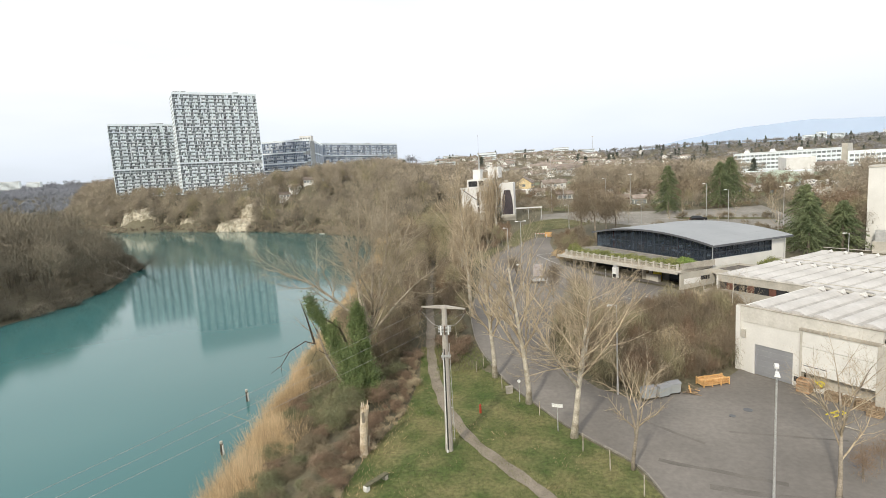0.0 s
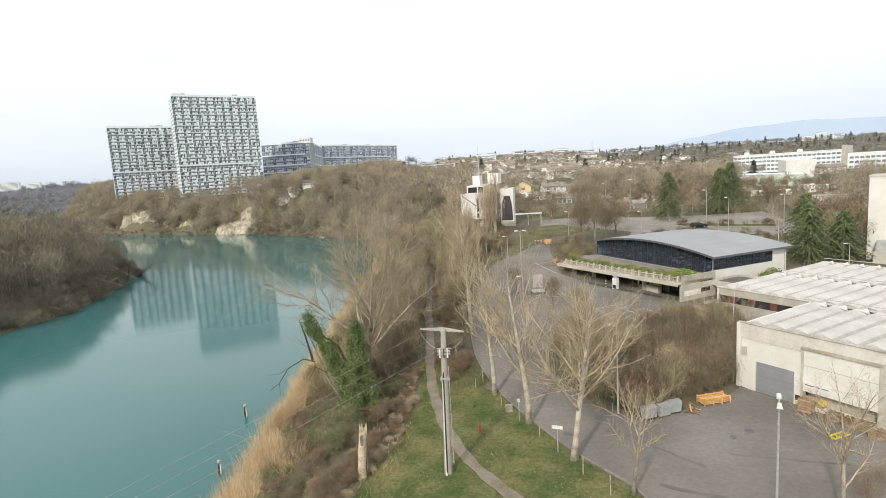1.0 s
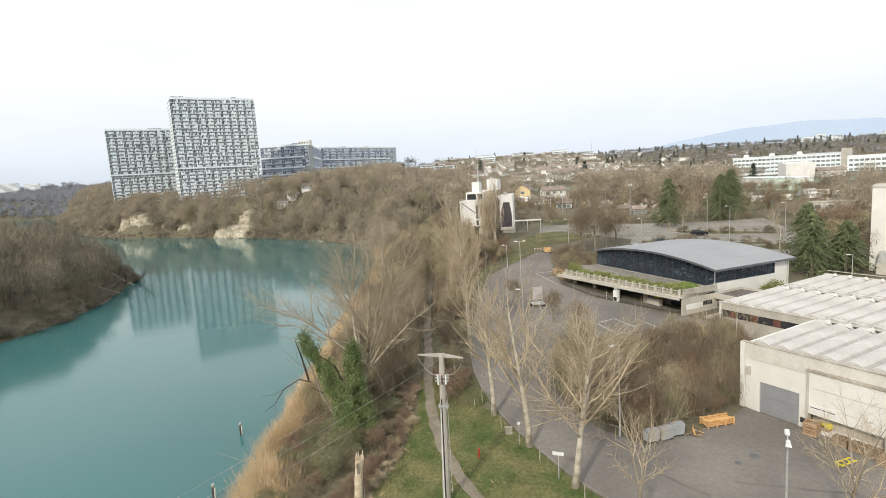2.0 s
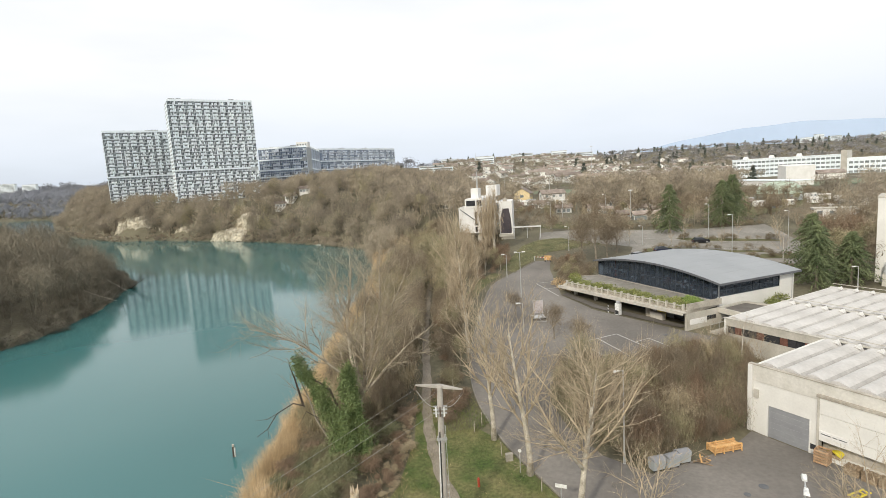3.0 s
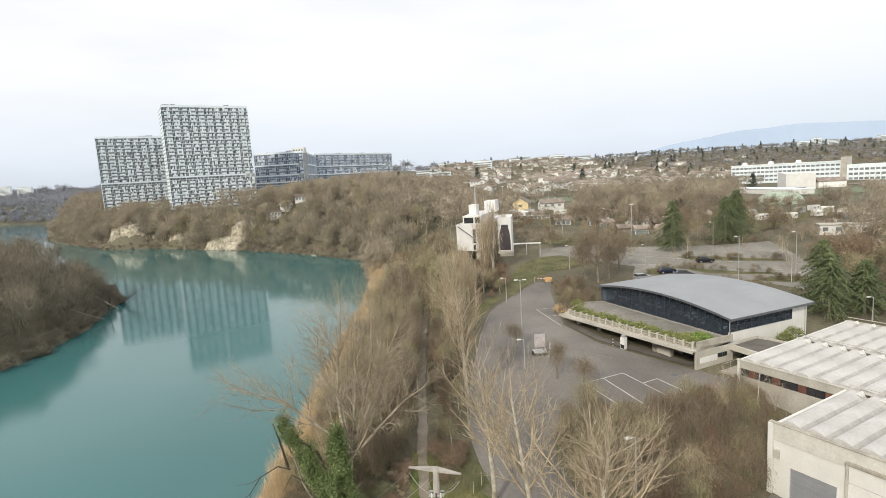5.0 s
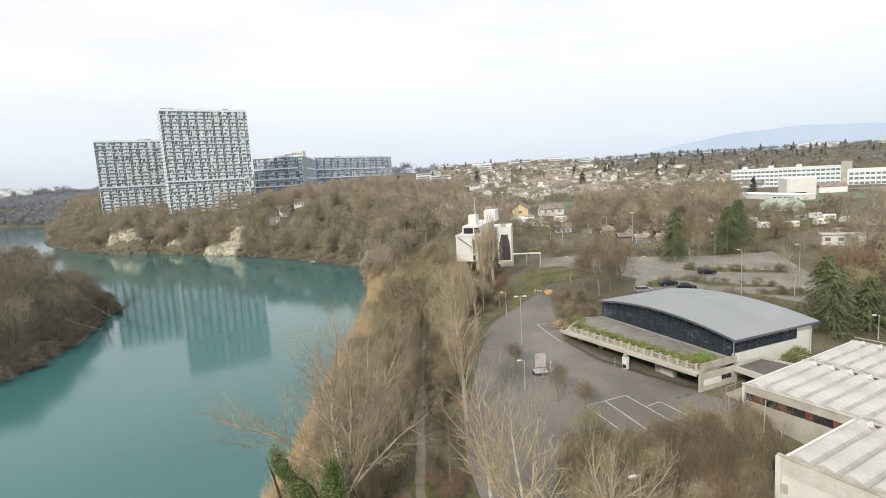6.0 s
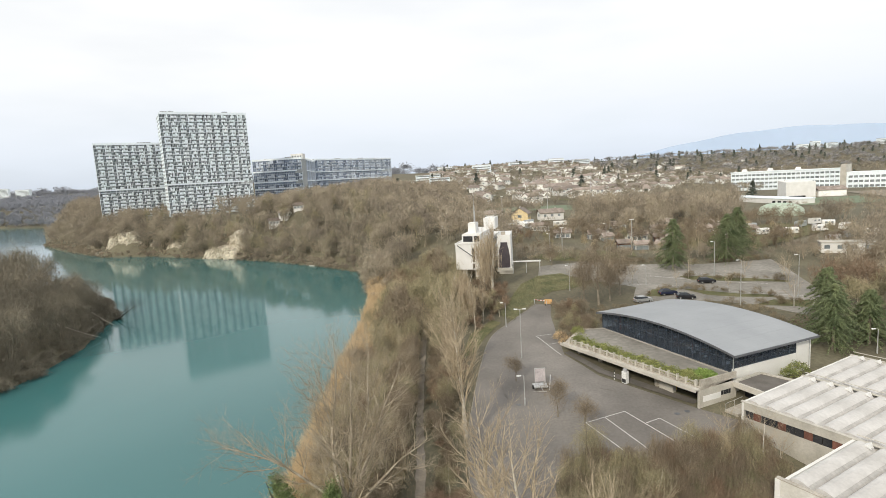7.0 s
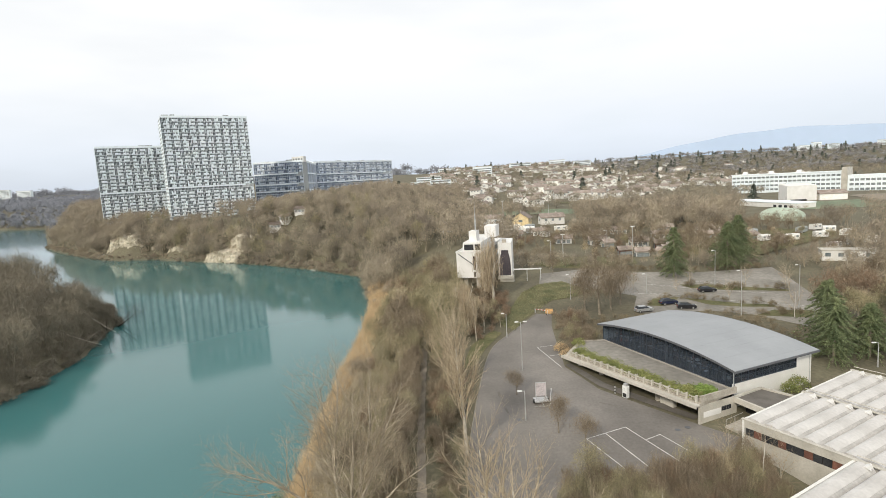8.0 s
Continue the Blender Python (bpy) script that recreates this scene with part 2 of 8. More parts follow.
    "blossom": material("pale_blossom", (0.55, 0.52, 0.47), (0.68, 0.65, 0.60), 0.9, 1, 6, 0, vary=0.2, by="island"),
}


def glass_material():
    m = bpy.data.materials.new("dark_glazing")
    m.use_nodes = True
    p = m.node_tree.nodes["Principled BSDF"]
    p.inputs["Base Color"].default_value = (0.20, 0.25, 0.32, 1)
    p.inputs["Roughness"].default_value = 0.03
    p.inputs["IOR"].default_value = 1.35
    p.inputs["Transmission Weight"].default_value = 0.9
    return m


def water_material():
    m = bpy.data.materials.new("river_water")
    m.use_nodes = True
    n, l = m.node_tree.nodes, m.node_tree.links
    p = n["Principled BSDF"]
    p.inputs["IOR"].default_value = 1.4
    p.inputs["Roughness"].default_value = 0.075
    tc, mp = n.new("ShaderNodeTexCoord"), n.new("ShaderNodeMapping")
    mp.inputs["Scale"].default_value = (1.0, 0.6, 1.0)
    a, b = n.new("ShaderNodeTexNoise"), n.new("ShaderNodeTexNoise")
    a.inputs["Scale"].default_value, a.inputs["Detail"].default_value = 0.012, 4
    b.inputs["Scale"].default_value, b.inputs["Detail"].default_value = 0.9, 4
    ramp = n.new("ShaderNodeValToRGB")
    ramp.color_ramp.elements[0].position, ramp.color_ramp.elements[0].color = 0.3, (0.040, 0.135, 0.135, 1)
    ramp.color_ramp.elements[1].position, ramp.color_ramp.elements[1].color = 0.7, (0.055, 0.175, 0.178, 1)
    bump = n.new("ShaderNodeBump")
    bump.inputs["Strength"].default_value, bump.inputs["Distance"].default_value = 0.10, 0.06
    l.new(tc.outputs["Object"], mp.inputs["Vector"])
    for q in (a, b):
        l.new(mp.outputs["Vector"], q.inputs["Vector"])
    l.new(a.outputs["Fac"], ramp.inputs["Fac"])
    l.new(ramp.outputs["Color"], p.inputs["Base Color"])
    l.new(b.outputs["Fac"], bump.inputs["Height"])
    l.new(bump.outputs["Normal"], p.inputs["Normal"])
    return m


M["glass"], M["water"] = glass_material(), water_material()

# ---- mesh helpers ----


class Geo:
    """Collects vertices and faces; m places what is added."""

    def __init__(self):
        self.v, self.f, self.m = [], [], Matrix.Identity(4)

    def add(self, verts, faces):
        k = len(self.v)
        self.v += [tuple(self.m @ Vector(q)) for q in verts]
        self.f += [tuple(i + k for i in q) for q in faces]
        return self

    def box(self, x0, x1, y0, y1, z0, z1):
        v = [(x, y, z) for z in (z0, z1) for x, y in ((x0, y0), (x1, y0), (x1, y1), (x0, y1))]
        return self.add(v, [(3, 2, 1, 0), (4, 5, 6, 7), (0, 1, 5, 4), (1, 2, 6, 5), (2, 3, 7, 6), (3, 0, 4, 7)])

    def tube(self, p, q, r0, r1, n=6, caps=True):
        p, q = Vector(p), Vector(q)
        d = (q - p).normalized()
        a = d.orthogonal().normalized()
        b = d.cross(a)
        ring = [(a * math.cos(2 * math.pi * i / n) + b * math.sin(2 * math.pi * i / n)) for i in range(n)]
        v = [p + c * r0 for c in ring] + [q + c * r1 for c in ring]
        f = [(i, (i + 1) % n, n + (i + 1) % n, n + i) for i in range(n)]
        if caps:
            f += [tuple(range(n - 1, -1, -1)), tuple(range(n, 2 * n))]
        return self.add(v, f)

    def pipe(self, pts, radii, n=6):
        """One connected tube through points."""
        pts = [Vector(p) for p in pts]
        v, f = [], []
        a = None
        for i, p in enumerate(pts):
            d = (pts[min(i + 1, len(pts) - 1)] - pts[max(i - 1, 0)]).normalized()
            a = d.orthogonal().normalized() if a is None else (a - d * a.dot(d)).normalized()
            b = d.cross(a)
            r = radii if isinstance(radii, float) else radii[i]
            v += [p + (a * math.cos(2 * math.pi * k / n) + b * math.sin(2 * math.pi * k / n)) * r for k in range(n)]
            if i:
                f += [((i - 1) * n + k, (i - 1) * n + (k + 1) % n, i * n + (k + 1) % n, i * n + k) for k in range(n)]
        f += [tuple(range(n - 1, -1, -1)), tuple(range((len(pts) - 1) * n, len(pts) * n))]
        return self.add(v, f)

    def prism(self, poly, z0, z1):
        n = len(poly)
        v = [(x, y, z0) for x, y in poly] + [(x, y, z1) for x, y in poly]
        f = [(i, (i + 1) % n, n + (i + 1) % n, n + i) for i in range(n)]
        return self.add(v, f + [tuple(range(n - 1, -1, -1)), tuple(range(n, 2 * n))])

    def side(self, poly, x0, x1):
        """A profile of (y, z) points drawn out along x."""
        n = len(poly)
        v = [(x0, y, z) for y, z in poly] + [(x1, y, z) for y, z in poly]
        f = [(i, (i + 1) % n, n + (i + 1) % n, n + i) for i in range(n)]
        return self.add(v, f + [tuple(range(n - 1, -1, -1)), tuple(range(n, 2 * n))])

    def mesh(self, name):
        me = bpy.data.meshes.new(name)
        me.from_pydata(self.v, [], self.f)
        bm = bmesh.new()
        bm.from_mesh(me)
        if len(bm.faces) < 4000:
            bmesh.ops.recalc_face_normals(bm, faces=bm.faces)
        bm.to_mesh(me)
        bm.free()
        return me


def tri_mesh(name, verts, tris):
    """A mesh from arrays of vertices and triangles."""
    me = bpy.data.meshes.new(name)
    verts, tris = np.asarray(verts, dtype=np.float32), np.asarray(tris, dtype=np.int32)
    me.vertices.add(len(verts))
    me.vertices.foreach_set("co", verts.ravel())
    me.loops.add(tris.size)
    me.loops.foreach_set("vertex_index", tris.ravel())
    me.polygons.add(len(tris))
    me.polygons.foreach_set("loop_start", np.arange(0, tris.size, 3, dtype=np.int32))
    me.update(calc_edges=True)
    me.validate()
    return me


def part(name, data, mat, parent, label="", kind=""):
    """One mesh object under a thing or a part."""
    me = data.mesh(name) if isinstance(data, Geo) else data
    if not me.materials:
        me.materials.append(M[mat])
    ob = new(name, me)
    ob.parent = parent
    return tagged(ob, label, "", "", kind)


def thing(name, label, category, m=None, group="", kind=""):
    ob = new(name)
    ob.empty_display_size = 0.5
    ob.matrix_basis = m or Matrix.Identity(4)
    return tagged(ob, label, category, group, kind)


def solid(name, data, mat, label, category, kind="", group=""):
    """A thing that is one mesh."""
    me = data.mesh(name) if isinstance(data, Geo) else data
    me.materials.append(M[mat])
    return tagged(new(name, me), label, category, group, kind)


# ---- lie of the land ----
RIVER = [(-21, -400), (-22, 0), (-23.2, 45), (-24, 60), (-25.5, 90), (-27.5, 120), (-28.3, 156), (-31.4, 195), (-37, 225), (-48, 265), (-78, 294),
         (-111, 320), (-149, 343.5), (-183, 360), (-212, 378), (-255, 388), (-319, 441), (-400, 518), (-560, 720), (-680, 885), (-830, 950),
         (-1600, 930), (-1600, 700), (-700, 640), (-420, 400), (-300, 320), (-200, 262), (-140, 215), (-122, 192), (-118, 176), (-109, 158),
         (-105, 131), (-107, 115), (-112, 60), (-118, -400)]


def step(v, a, b):
    s = np.clip((v - a) / (b - a), 0, 1)
    return s * s * (3 - 2 * s)


def inside(poly, x, y):
    x, y = np.asarray(x, float), np.asarray(y, float)
    odd = np.zeros(x.shape, bool)
    for (x0, y0), (x1, y1) in zip(poly, poly[1:] + poly[:1]):
        if y0 != y1:
            odd ^= ((y0 > y) != (y1 > y)) & (x < (x1 - x0) * (y - y0) / (y1 - y0) + x0)
    return odd


def edge_distance(poly, x, y):
    x, y = np.asarray(x, float), np.asarray(y, float)
    best = np.full(x.shape, 1e9)
    for (x0, y0), (x1, y1) in zip(poly, poly[1:] + poly[:1]):
        dx, dy = x1 - x0, y1 - y0
        s = np.clip(((x - x0) * dx + (y - y0) * dy) / (dx * dx + dy * dy), 0, 1)
        best = np.minimum(best, np.hypot(x - x0 - s * dx, y - y0 - s * dy))
    return best


def waves(x, y, size):
    return (np.sin(x / size + 1.3) * np.cos(y / size * 0.83 + 0.4) + 0.5 * np.sin((x * 0.7 + y * 1.1) / size * 1.9) + 0.3 * np.cos((x - y) / size * 3.1)) / 1.8


def land(x, y):
    """Height of the ground above the river, before the river is cut in."""
    road = np.interp(y, [-60, 45, 55, 65, 75, 85, 100, 120, 140, 160, 180, 220, 320, 450, 550, 700, 900, 1200, 2000, 5000],
                     [3.6, 3.7, 4.2, 5.4, 6.8, 7.8, 8.8, 9.6, 10.4, 12, 13.2, 14.5, 16, 21, 26, 36, 50, 60, 62, 64])
    lot = np.interp(y, [-60, 60, 64, 70, 76, 85, 100, 120, 140, 160, 180, 220, 320, 450, 550, 700, 1100, 1500, 2500, 5000],
                    [3.7, 3.8, 4.3, 5.8, 7.0, 7.8, 8.8, 9.6, 10.4, 12, 13.2, 14.0, 14.5, 15, 15.5, 17, 26, 66, 72, 74])
    t = step(x, np.maximum(14, 0.16 * y), np.maximum(22, 0.36 * y))
    z = road * (1 - t) + lot * t
    plateau = 25 + 10 * np.exp(-((x + 45) / 70) ** 2 - ((y - 480) / 130) ** 2) + 38 * step(y, 850, 1700)
    t = step(-x, 20, 75) * step(y, 215, 275)
    z = z * (1 - t) + plateau * t
    t = step(-x, 100, 120) * step(-(y - 0.75 * -x - 130), -10, 10)
    low = 3.0 + 60 * step(-x, 560, 1250) + 20 * step(-x, 1300, 2200)
    z = z * (1 - t) + low * t
    far = step(np.hypot(x, y), 250, 700)
    return z + far * 2.5 * waves(x, y, 90) + 0.12 * waves(x, y, 7) * step(np.hypot(x - 15, y - 60), 60, 120)


def height(x, y):
    x, y = np.asarray(x, float), np.asarray(y, float)
    d, wet = edge_distance(RIVER, x, y), inside(RIVER, x, y)
    slope = np.where((y > 262) & (x > -420), 0.85, 0.36)
    dry = np.minimum(land(x, y), 0.15 + slope * d)
    return np.where(wet, -np.minimum(3.0, 0.3 * d), dry)


def at(x, y):
    return float(height(np.array([x]), np.array([y]))[0])


def axis(lo, hi, runs, grow=1.16):
    """Grid lines: runs of (from, to, gap), then wider and wider to lo and hi."""
    out = [v for a, b, gap in runs for v in np.arange(a, b - 0.01, gap)] + [runs[-1][1]]
    s, v = runs[-1][2], out[-1]
    while v < hi:
        s *= grow
        v += s
        out.append(min(v, hi))
    s, v = runs[0][2], out[0]
    while v > lo:
        s *= grow
        v -= s
        out.insert(0, max(v, lo))
    return np.array(out)


def sheet(name, xs, ys, fn):
    gx, gy = np.meshgrid(xs, ys)
    v = np.stack([gx.ravel(), gy.ravel(), fn(gx.ravel(), gy.ravel())], 1)
    nx, ny = len(xs), len(ys)
    i = (np.arange(ny - 1)[:, None] * nx + np.arange(nx - 1)[None]).ravel()
    t = np.concatenate([np.stack([i, i + 1, i + nx + 1], 1), np.stack([i, i + nx + 1, i + nx], 1)])
    me = tri_mesh(name, v, t)
    me.polygons.foreach_set("use_smooth", [True] * len(me.polygons))
    return me


def patch(name, poly, lift, gap=2.0):
    """A sheet over the ground within a polygon."""
    pts = []
    for (x0, y0), (x1, y1) in zip(poly, poly[1:] + poly[:1]):
        k = max(1, int(math.hypot(x1 - x0, y1 - y0) / gap))
        pts += [(x0 + (x1 - x0) * i / k, y0 + (y1 - y0) * i / k) for i in range(k)]
    n = len(pts)
    xs, ys = [p[0] for p in poly], [p[1] for p in poly]
    gx, gy = np.meshgrid(np.arange(min(xs), max(xs), gap), np.arange(min(ys), max(ys), gap))
    gx, gy = gx.ravel(), gy.ravel()
    keep = inside(poly, gx, gy) & (edge_distance(poly, gx, gy) > gap * 0.4)
    allp = pts + list(zip(gx[keep].tolist(), gy[keep].tolist()))
    v, _, f, *_ = geometry.delaunay_2d_cdt([Vector(p) for p in allp], [(i, (i + 1) % n) for i in range(n)], [], 1, 1e-4)
    xy = np.array([(p.x, p.y) for p in v])
    z = height(xy[:, 0], xy[:, 1]) + lift
    me = bpy.data.meshes.new(name)
    me.from_pydata([(a, b, c) for (a, b), c in zip(xy.tolist(), z.tolist())], [], [tuple(q) for q in f])
    me.polygons.foreach_set("use_smooth", [True] * len(me.polygons))
    return me


def curve_points(pts, gap):
    """Even points along a smooth line through pts."""
    p = np.array(pts, float)
    out = []
    for i in range(len(p) - 1):
        a, b, c, d = p[max(i - 1, 0)], p[i], p[i + 1], p[min(i + 2, len(p) - 1)]
        for s in np.linspace(0, 1, 12, endpoint=False):
            out.append(0.5 * (2 * b + (c - a) * s + (2 * a - 5 * b + 4 * c - d) * s * s + (3 * b - a - 3 * c + d) * s ** 3))
    out = np.array(out + [p[-1]])
    length = np.r_[0, np.cumsum(np.hypot(*np.diff(out[:, :2], axis=0).T))]
    t = np.arange(0, length[-1], gap)
    return [tuple(np.interp(s, length, out[:, k]) for k in range(out.shape[1])) for s in t]


def ribbon(name, pts, width, lift):
    """A strip over the ground along a line."""
    line = curve_points(pts, 1.0)
    v, f = [], []
    for i, (x, y) in enumerate(line):
        x0, y0 = line[max(i - 1, 0)]
        x1, y1 = line[min(i + 1, len(line) - 1)]
        d = math.hypot(x1 - x0, y1 - y0)
        nx, ny = -(y1 - y0) / d, (x1 - x0) / d
        w = width / 2 * (1 + 0.14 * math.sin(i * 1.7) + 0.08 * math.sin(i * 0.6))
        for s in (-1, 0, 1):
            v.append((x + nx * w * s, y + ny * w * s, at(x + nx * w * s, y + ny * w * s) + lift))
        if i:
            k = 3 * i
            f += [(k - 3, k - 2, k + 1, k), (k - 2, k - 1, k + 2, k + 1)]
    me = bpy.data.meshes.new(name)
    me.from_pydata(v, [], f)
    return me


# ---- setting ----
KERB = [(14.9, 24), (14.3, 31), (13.8, 37), (12.9, 42), (9, 48), (6.1, 53.8), (3.6, 59), (1.3, 66.5), (0.5, 73), (0.6, 80.5), (3.1, 100.8), (6, 117), (11, 127), (18.5, 140)]
ROAD = [(15, 5), *[p[:2] for p in curve_points(KERB, 2.0)], (18.5, 140), (22, 139), (20.4, 130), (19.8, 121.8), (18.8, 106.5), (22.5, 96.7), (27.2, 91.4), (33.3, 84.7), (37.5, 81), (34.5, 77.5), (30, 75.5),
        (25, 74.5), (19, 73.8), (14, 73), (10.6, 70), (10, 66), (11, 61), (13.5, 55.8), (17.3, 52.7), (21.6, 54.8), (27, 57.3), (30.7, 60.5), (37.8, 49), (46, 36), (50, 5)]
LAWN = [(-15, 8), (-10.8, 38), (-9.5, 45), (-7, 52), (-6, 60), (-6.4, 68), (-4.7, 68), (-3, 61), (1, 61.5), (3.3, 59), (5.9, 53.6), (8.8, 47.8), (12.7, 41.8), (13.6, 37), (14.1, 31), (14.8, 8)]
UPPER = [(25, 178), (23, 166), (29, 158), (37, 158), (46, 150), (42, 140), (44, 134), (58, 136), (66, 131), (72, 122), (86, 138), (93, 172), (72, 170), (54, 174), (40, 182)]

ground = solid("ground", sheet("ground", axis(-5000, 5000, [(-640, -330, 10.0), (-330, -130, 5.0), (-130, -100, 2.5), (-100, -40, 5.0), (-40, 95, 1.5)]), axis(-600, 5000, [(10, 192, 2.0), (192, 400, 5.0), (400, 820, 10.0)]), height), "litter",
               "brown leaf-littered ground of the wooded river bank", "ground", "structure")
water = solid("water", sheet("water", np.linspace(-1700, 60, 12), np.linspace(-420, 1750, 14), lambda x, y: 0 * x), "water",
              "still turquoise river water mirroring sky and towers", "water", "structure")
lawn = solid("lawn", patch("lawn", LAWN, 0.05), "grass", "short green winter lawn beside the road", "lawn", "structure")
road = solid("road", patch("road", ROAD, 0.07), "asphalt", "worn grey asphalt road and yard", "road", "structure")
car_park = solid("pavement", patch("pavement", UPPER, 0.07), "asphalt_pale", "pale grey asphalt car park behind the hall", "car park", "structure")
path = solid("footpath", ribbon("footpath", [(8.5, 30), (5.3, 37.5), (2.7, 41.7), (-0.5, 47.1), (-2.8, 53.3), (-4.2, 59.7), (-5.1, 67.2), (-5.5, 75), (-6.5, 88), (-7.6, 110), (-8.5, 135)], 1.15, 0.10),
             "gravel", "narrow trodden gravel footpath through the grass", "path", "structure")

# kerb of single stones along the grass
kerb_line = curve_points(KERB, 1.25)
stone = Geo().box(-0.07, 0.07, 0.01, 1.23, -0.25, 0.0).mesh("kerb_stone")
for (x0, y0), (x1, y1) in zip(kerb_line, kerb_line[1:]):
    ob = part("kerb_stone", stone, "kerb", road)
    ob.matrix_basis = Matrix.Translation((x0, y0, at(x0, y0) + 0.16)) @ Matrix.Rotation(math.atan2(y1 - y0, x1 - x0) - math.pi / 2, 4, "Z") @ Matrix.Rotation(math.atan2(at(x1, y1) - at(x0, y0), 1.25), 4, "X")


def stripe(a, b, width=0.14, lift=0.085):
    """A painted line on the road between two places."""
    (x0, y0), (x1, y1) = a, b
    k = max(1, int(math.hypot(x1 - x0, y1 - y0) / 1.2))
    d = math.hypot(x1 - x0, y1 - y0)
    nx, ny = -(y1 - y0) / d * width / 2, (x1 - x0) / d * width / 2
    g = Geo()
    v = []
    for i in range(k + 1):
        x, y = x0 + (x1 - x0) * i / k, y0 + (y1 - y0) * i / k
        z = at(x, y) + lift
        v += [(x + nx, y + ny, z), (x - nx, y - ny, z)]
    g.add(v, [(2 * i, 2 * i + 1, 2 * i + 3, 2 * i + 2) for i in range(k)])
    return part("road_marking", g, "mark", road)


for a, b in [((17, 82.2), (23.1, 84.7)), ((17, 82.2), (20.2, 75.4)), ((19.9, 83.4), (23.2, 75.6)), ((23.1, 84.7), (27.4, 76.4)), ((24.9, 81.4), (27.2, 82.5)), ((27.2, 82.5), (30.3, 77.0)),
             ((15.3, 117), (19.3, 118)), ((15.3, 117), (18.2, 106.2)), ((16.6, 112), (19, 112.6)), ((14.8, 97.8), (13.6, 91.8)), ((13.6, 91.8), (11.2, 91.9))]:
    stripe(a, b)
for a, b in [((52, 160), (66, 152)), ((66, 152), (78, 147)), ((58, 165), (74, 156)), ((47, 152), (57, 149)), ((66, 143), (80, 136))]:
    ob = stripe(a, b, 0.18)
    ob.parent = car_park

# manholes and darker strips on the asphalt
for x, y, r in [(26.4, 50.3, 0.42), (30.0, 83.5, 0.4), (31.6, 84.0, 0.4), (16.2, 52.0, 0.35), (24.4, 49.2, 0.3), (29.5, 40.2, 0.4), (8.4, 88, 0.4)]:
    g = Geo()
    g.tube((0, 0, 0), (0, 0, 0.03), r, r, 14)
    ob = part("manhole_cover", g, "roof_edge", road)
    ob.location = (x, y, at(x, y) + 0.065)
for x, y, w, l, turn in [(19, 40, 0.5, 9, 62), (23, 36, 0.7, 12, 70), (17.5, 47, 0.35, 7, 40), (10.5, 58.5, 0.4, 6, 20), (27, 45, 0.3, 9, 75), (6.5, 93, 0.4, 9, 8), (22.6, 91.5, 0.25, 3, 60), (14, 50.5, 1.2, 2.2, 30)]:
    c, s = math.cos(radians(turn)), math.sin(radians(turn))
    v = []
    for i in range(7):
        for sgn in (-1, 1):
            px, py = (i / 6 - 0.5) * l, sgn * w / 2 * (1 + 0.35 * math.sin(i * 2.3 + sgn))
            qx, qy = x + px * s + py * c, y - px * c + py * s
            v.append((qx, qy, at(qx, qy) + 0.078))
    part("asphalt_repair", Geo().add(v, [(2 * i, 2 * i + 1, 2 * i + 3, 2 * i + 2) for i in range(6)]), "patch", road)

# green banks by the barrier and in the car park
for k, poly in enumerate([[(12, 128), (15, 136), (18, 141), (19, 146), (24, 150), (30, 152), (36, 156), (30, 168), (23, 166), (17, 158), (13, 146), (9, 133)],
                          [(56, 147), (62, 143.5), (68, 140), (74, 138), (74, 136), (66, 137.5), (60, 140.5)], [(46, 142), (49, 147), (56, 147.5), (53, 143.5), (49, 141)],
                          [(60, 158), (68, 157), (76, 153), (84, 149), (84, 147.5), (72, 150.5), (62, 154)], [(66, 130.5), (76, 127), (80, 132), (72, 134)],
                          [(30, 186), (24, 196), (40, 204), (60, 196), (58, 186), (42, 183)], [(2, 108), (5, 118), (9, 127), (7, 129), (2, 120), (0, 108)]]):
    solid("grass_bank", patch("grass_bank", poly, 0.11, 1.5), "moss", "rough green grass verge beside the asphalt", "grass", "structure")

# ---- lecture building with the arched roof ----
LC, LU, LV = Vector((40.4, 89.0, 0)), Vector((-0.409, 0.9125, 0)), Vector((0.9125, 0.409, 0))
LIB = Matrix(((LV.x, LU.x, 0, LC.x), (LV.y, LU.y, 0, LC.y), (0, 0, 1, 0), (0, 0, 0, 1)))
library = thing("pavilion", "concrete pavilion with dark glazing and a grey arched metal roof", "building", LIB)
LL, LW, FLOOR, EAVE, RISE = 29.6, 17.3, 11.0, 13.75, 1.55


def arch(y):
    s = (y - LL / 2) / (LL / 2 + 0.9)
    return EAVE + RISE * (1 - s * s)


ys = np.linspace(-0.8, LL + 0.8, 33)
prof = [(y, arch(y) + 0.32) for y in ys] + [(y, arch(y) + 0.06) for y in ys[::-1]]
part("roof", Geo().side(prof, -0.75, LW + 0.6), "roof_grey", library, "grey standing-seam arched roof")
g = Geo()
for x0, x1 in ((-0.80, -0.755), (LW + 0.605, LW + 0.65)):
    g.side([(y, arch(y) + 0.33) for y in ys] + [(y, arch(y) - 0.02) for y in ys[::-1]], x0, x1)
part("fascia", g, "roof_edge", library)
part("eaves_gutter", Geo().box(-0.8, LW + 0.65, -0.95, -0.805, arch(-0.8) - 0.02, arch(-0.8) + 0.30), "roof_edge", library)
for k in range(13):
    y = -0.8 + (LL + 1.6) * (k + 0.5) / 13
    part("roof_seam", Geo().box(-0.7, LW + 0.55, y - 0.02, y + 0.02, arch(y) + 0.30, arch(y) + 0.326), "roof_grey", library)
part("floor_slab", Geo().box(0, LW, 0, LL, FLOOR - 0.35, FLOOR - 0.02), "concrete", library)
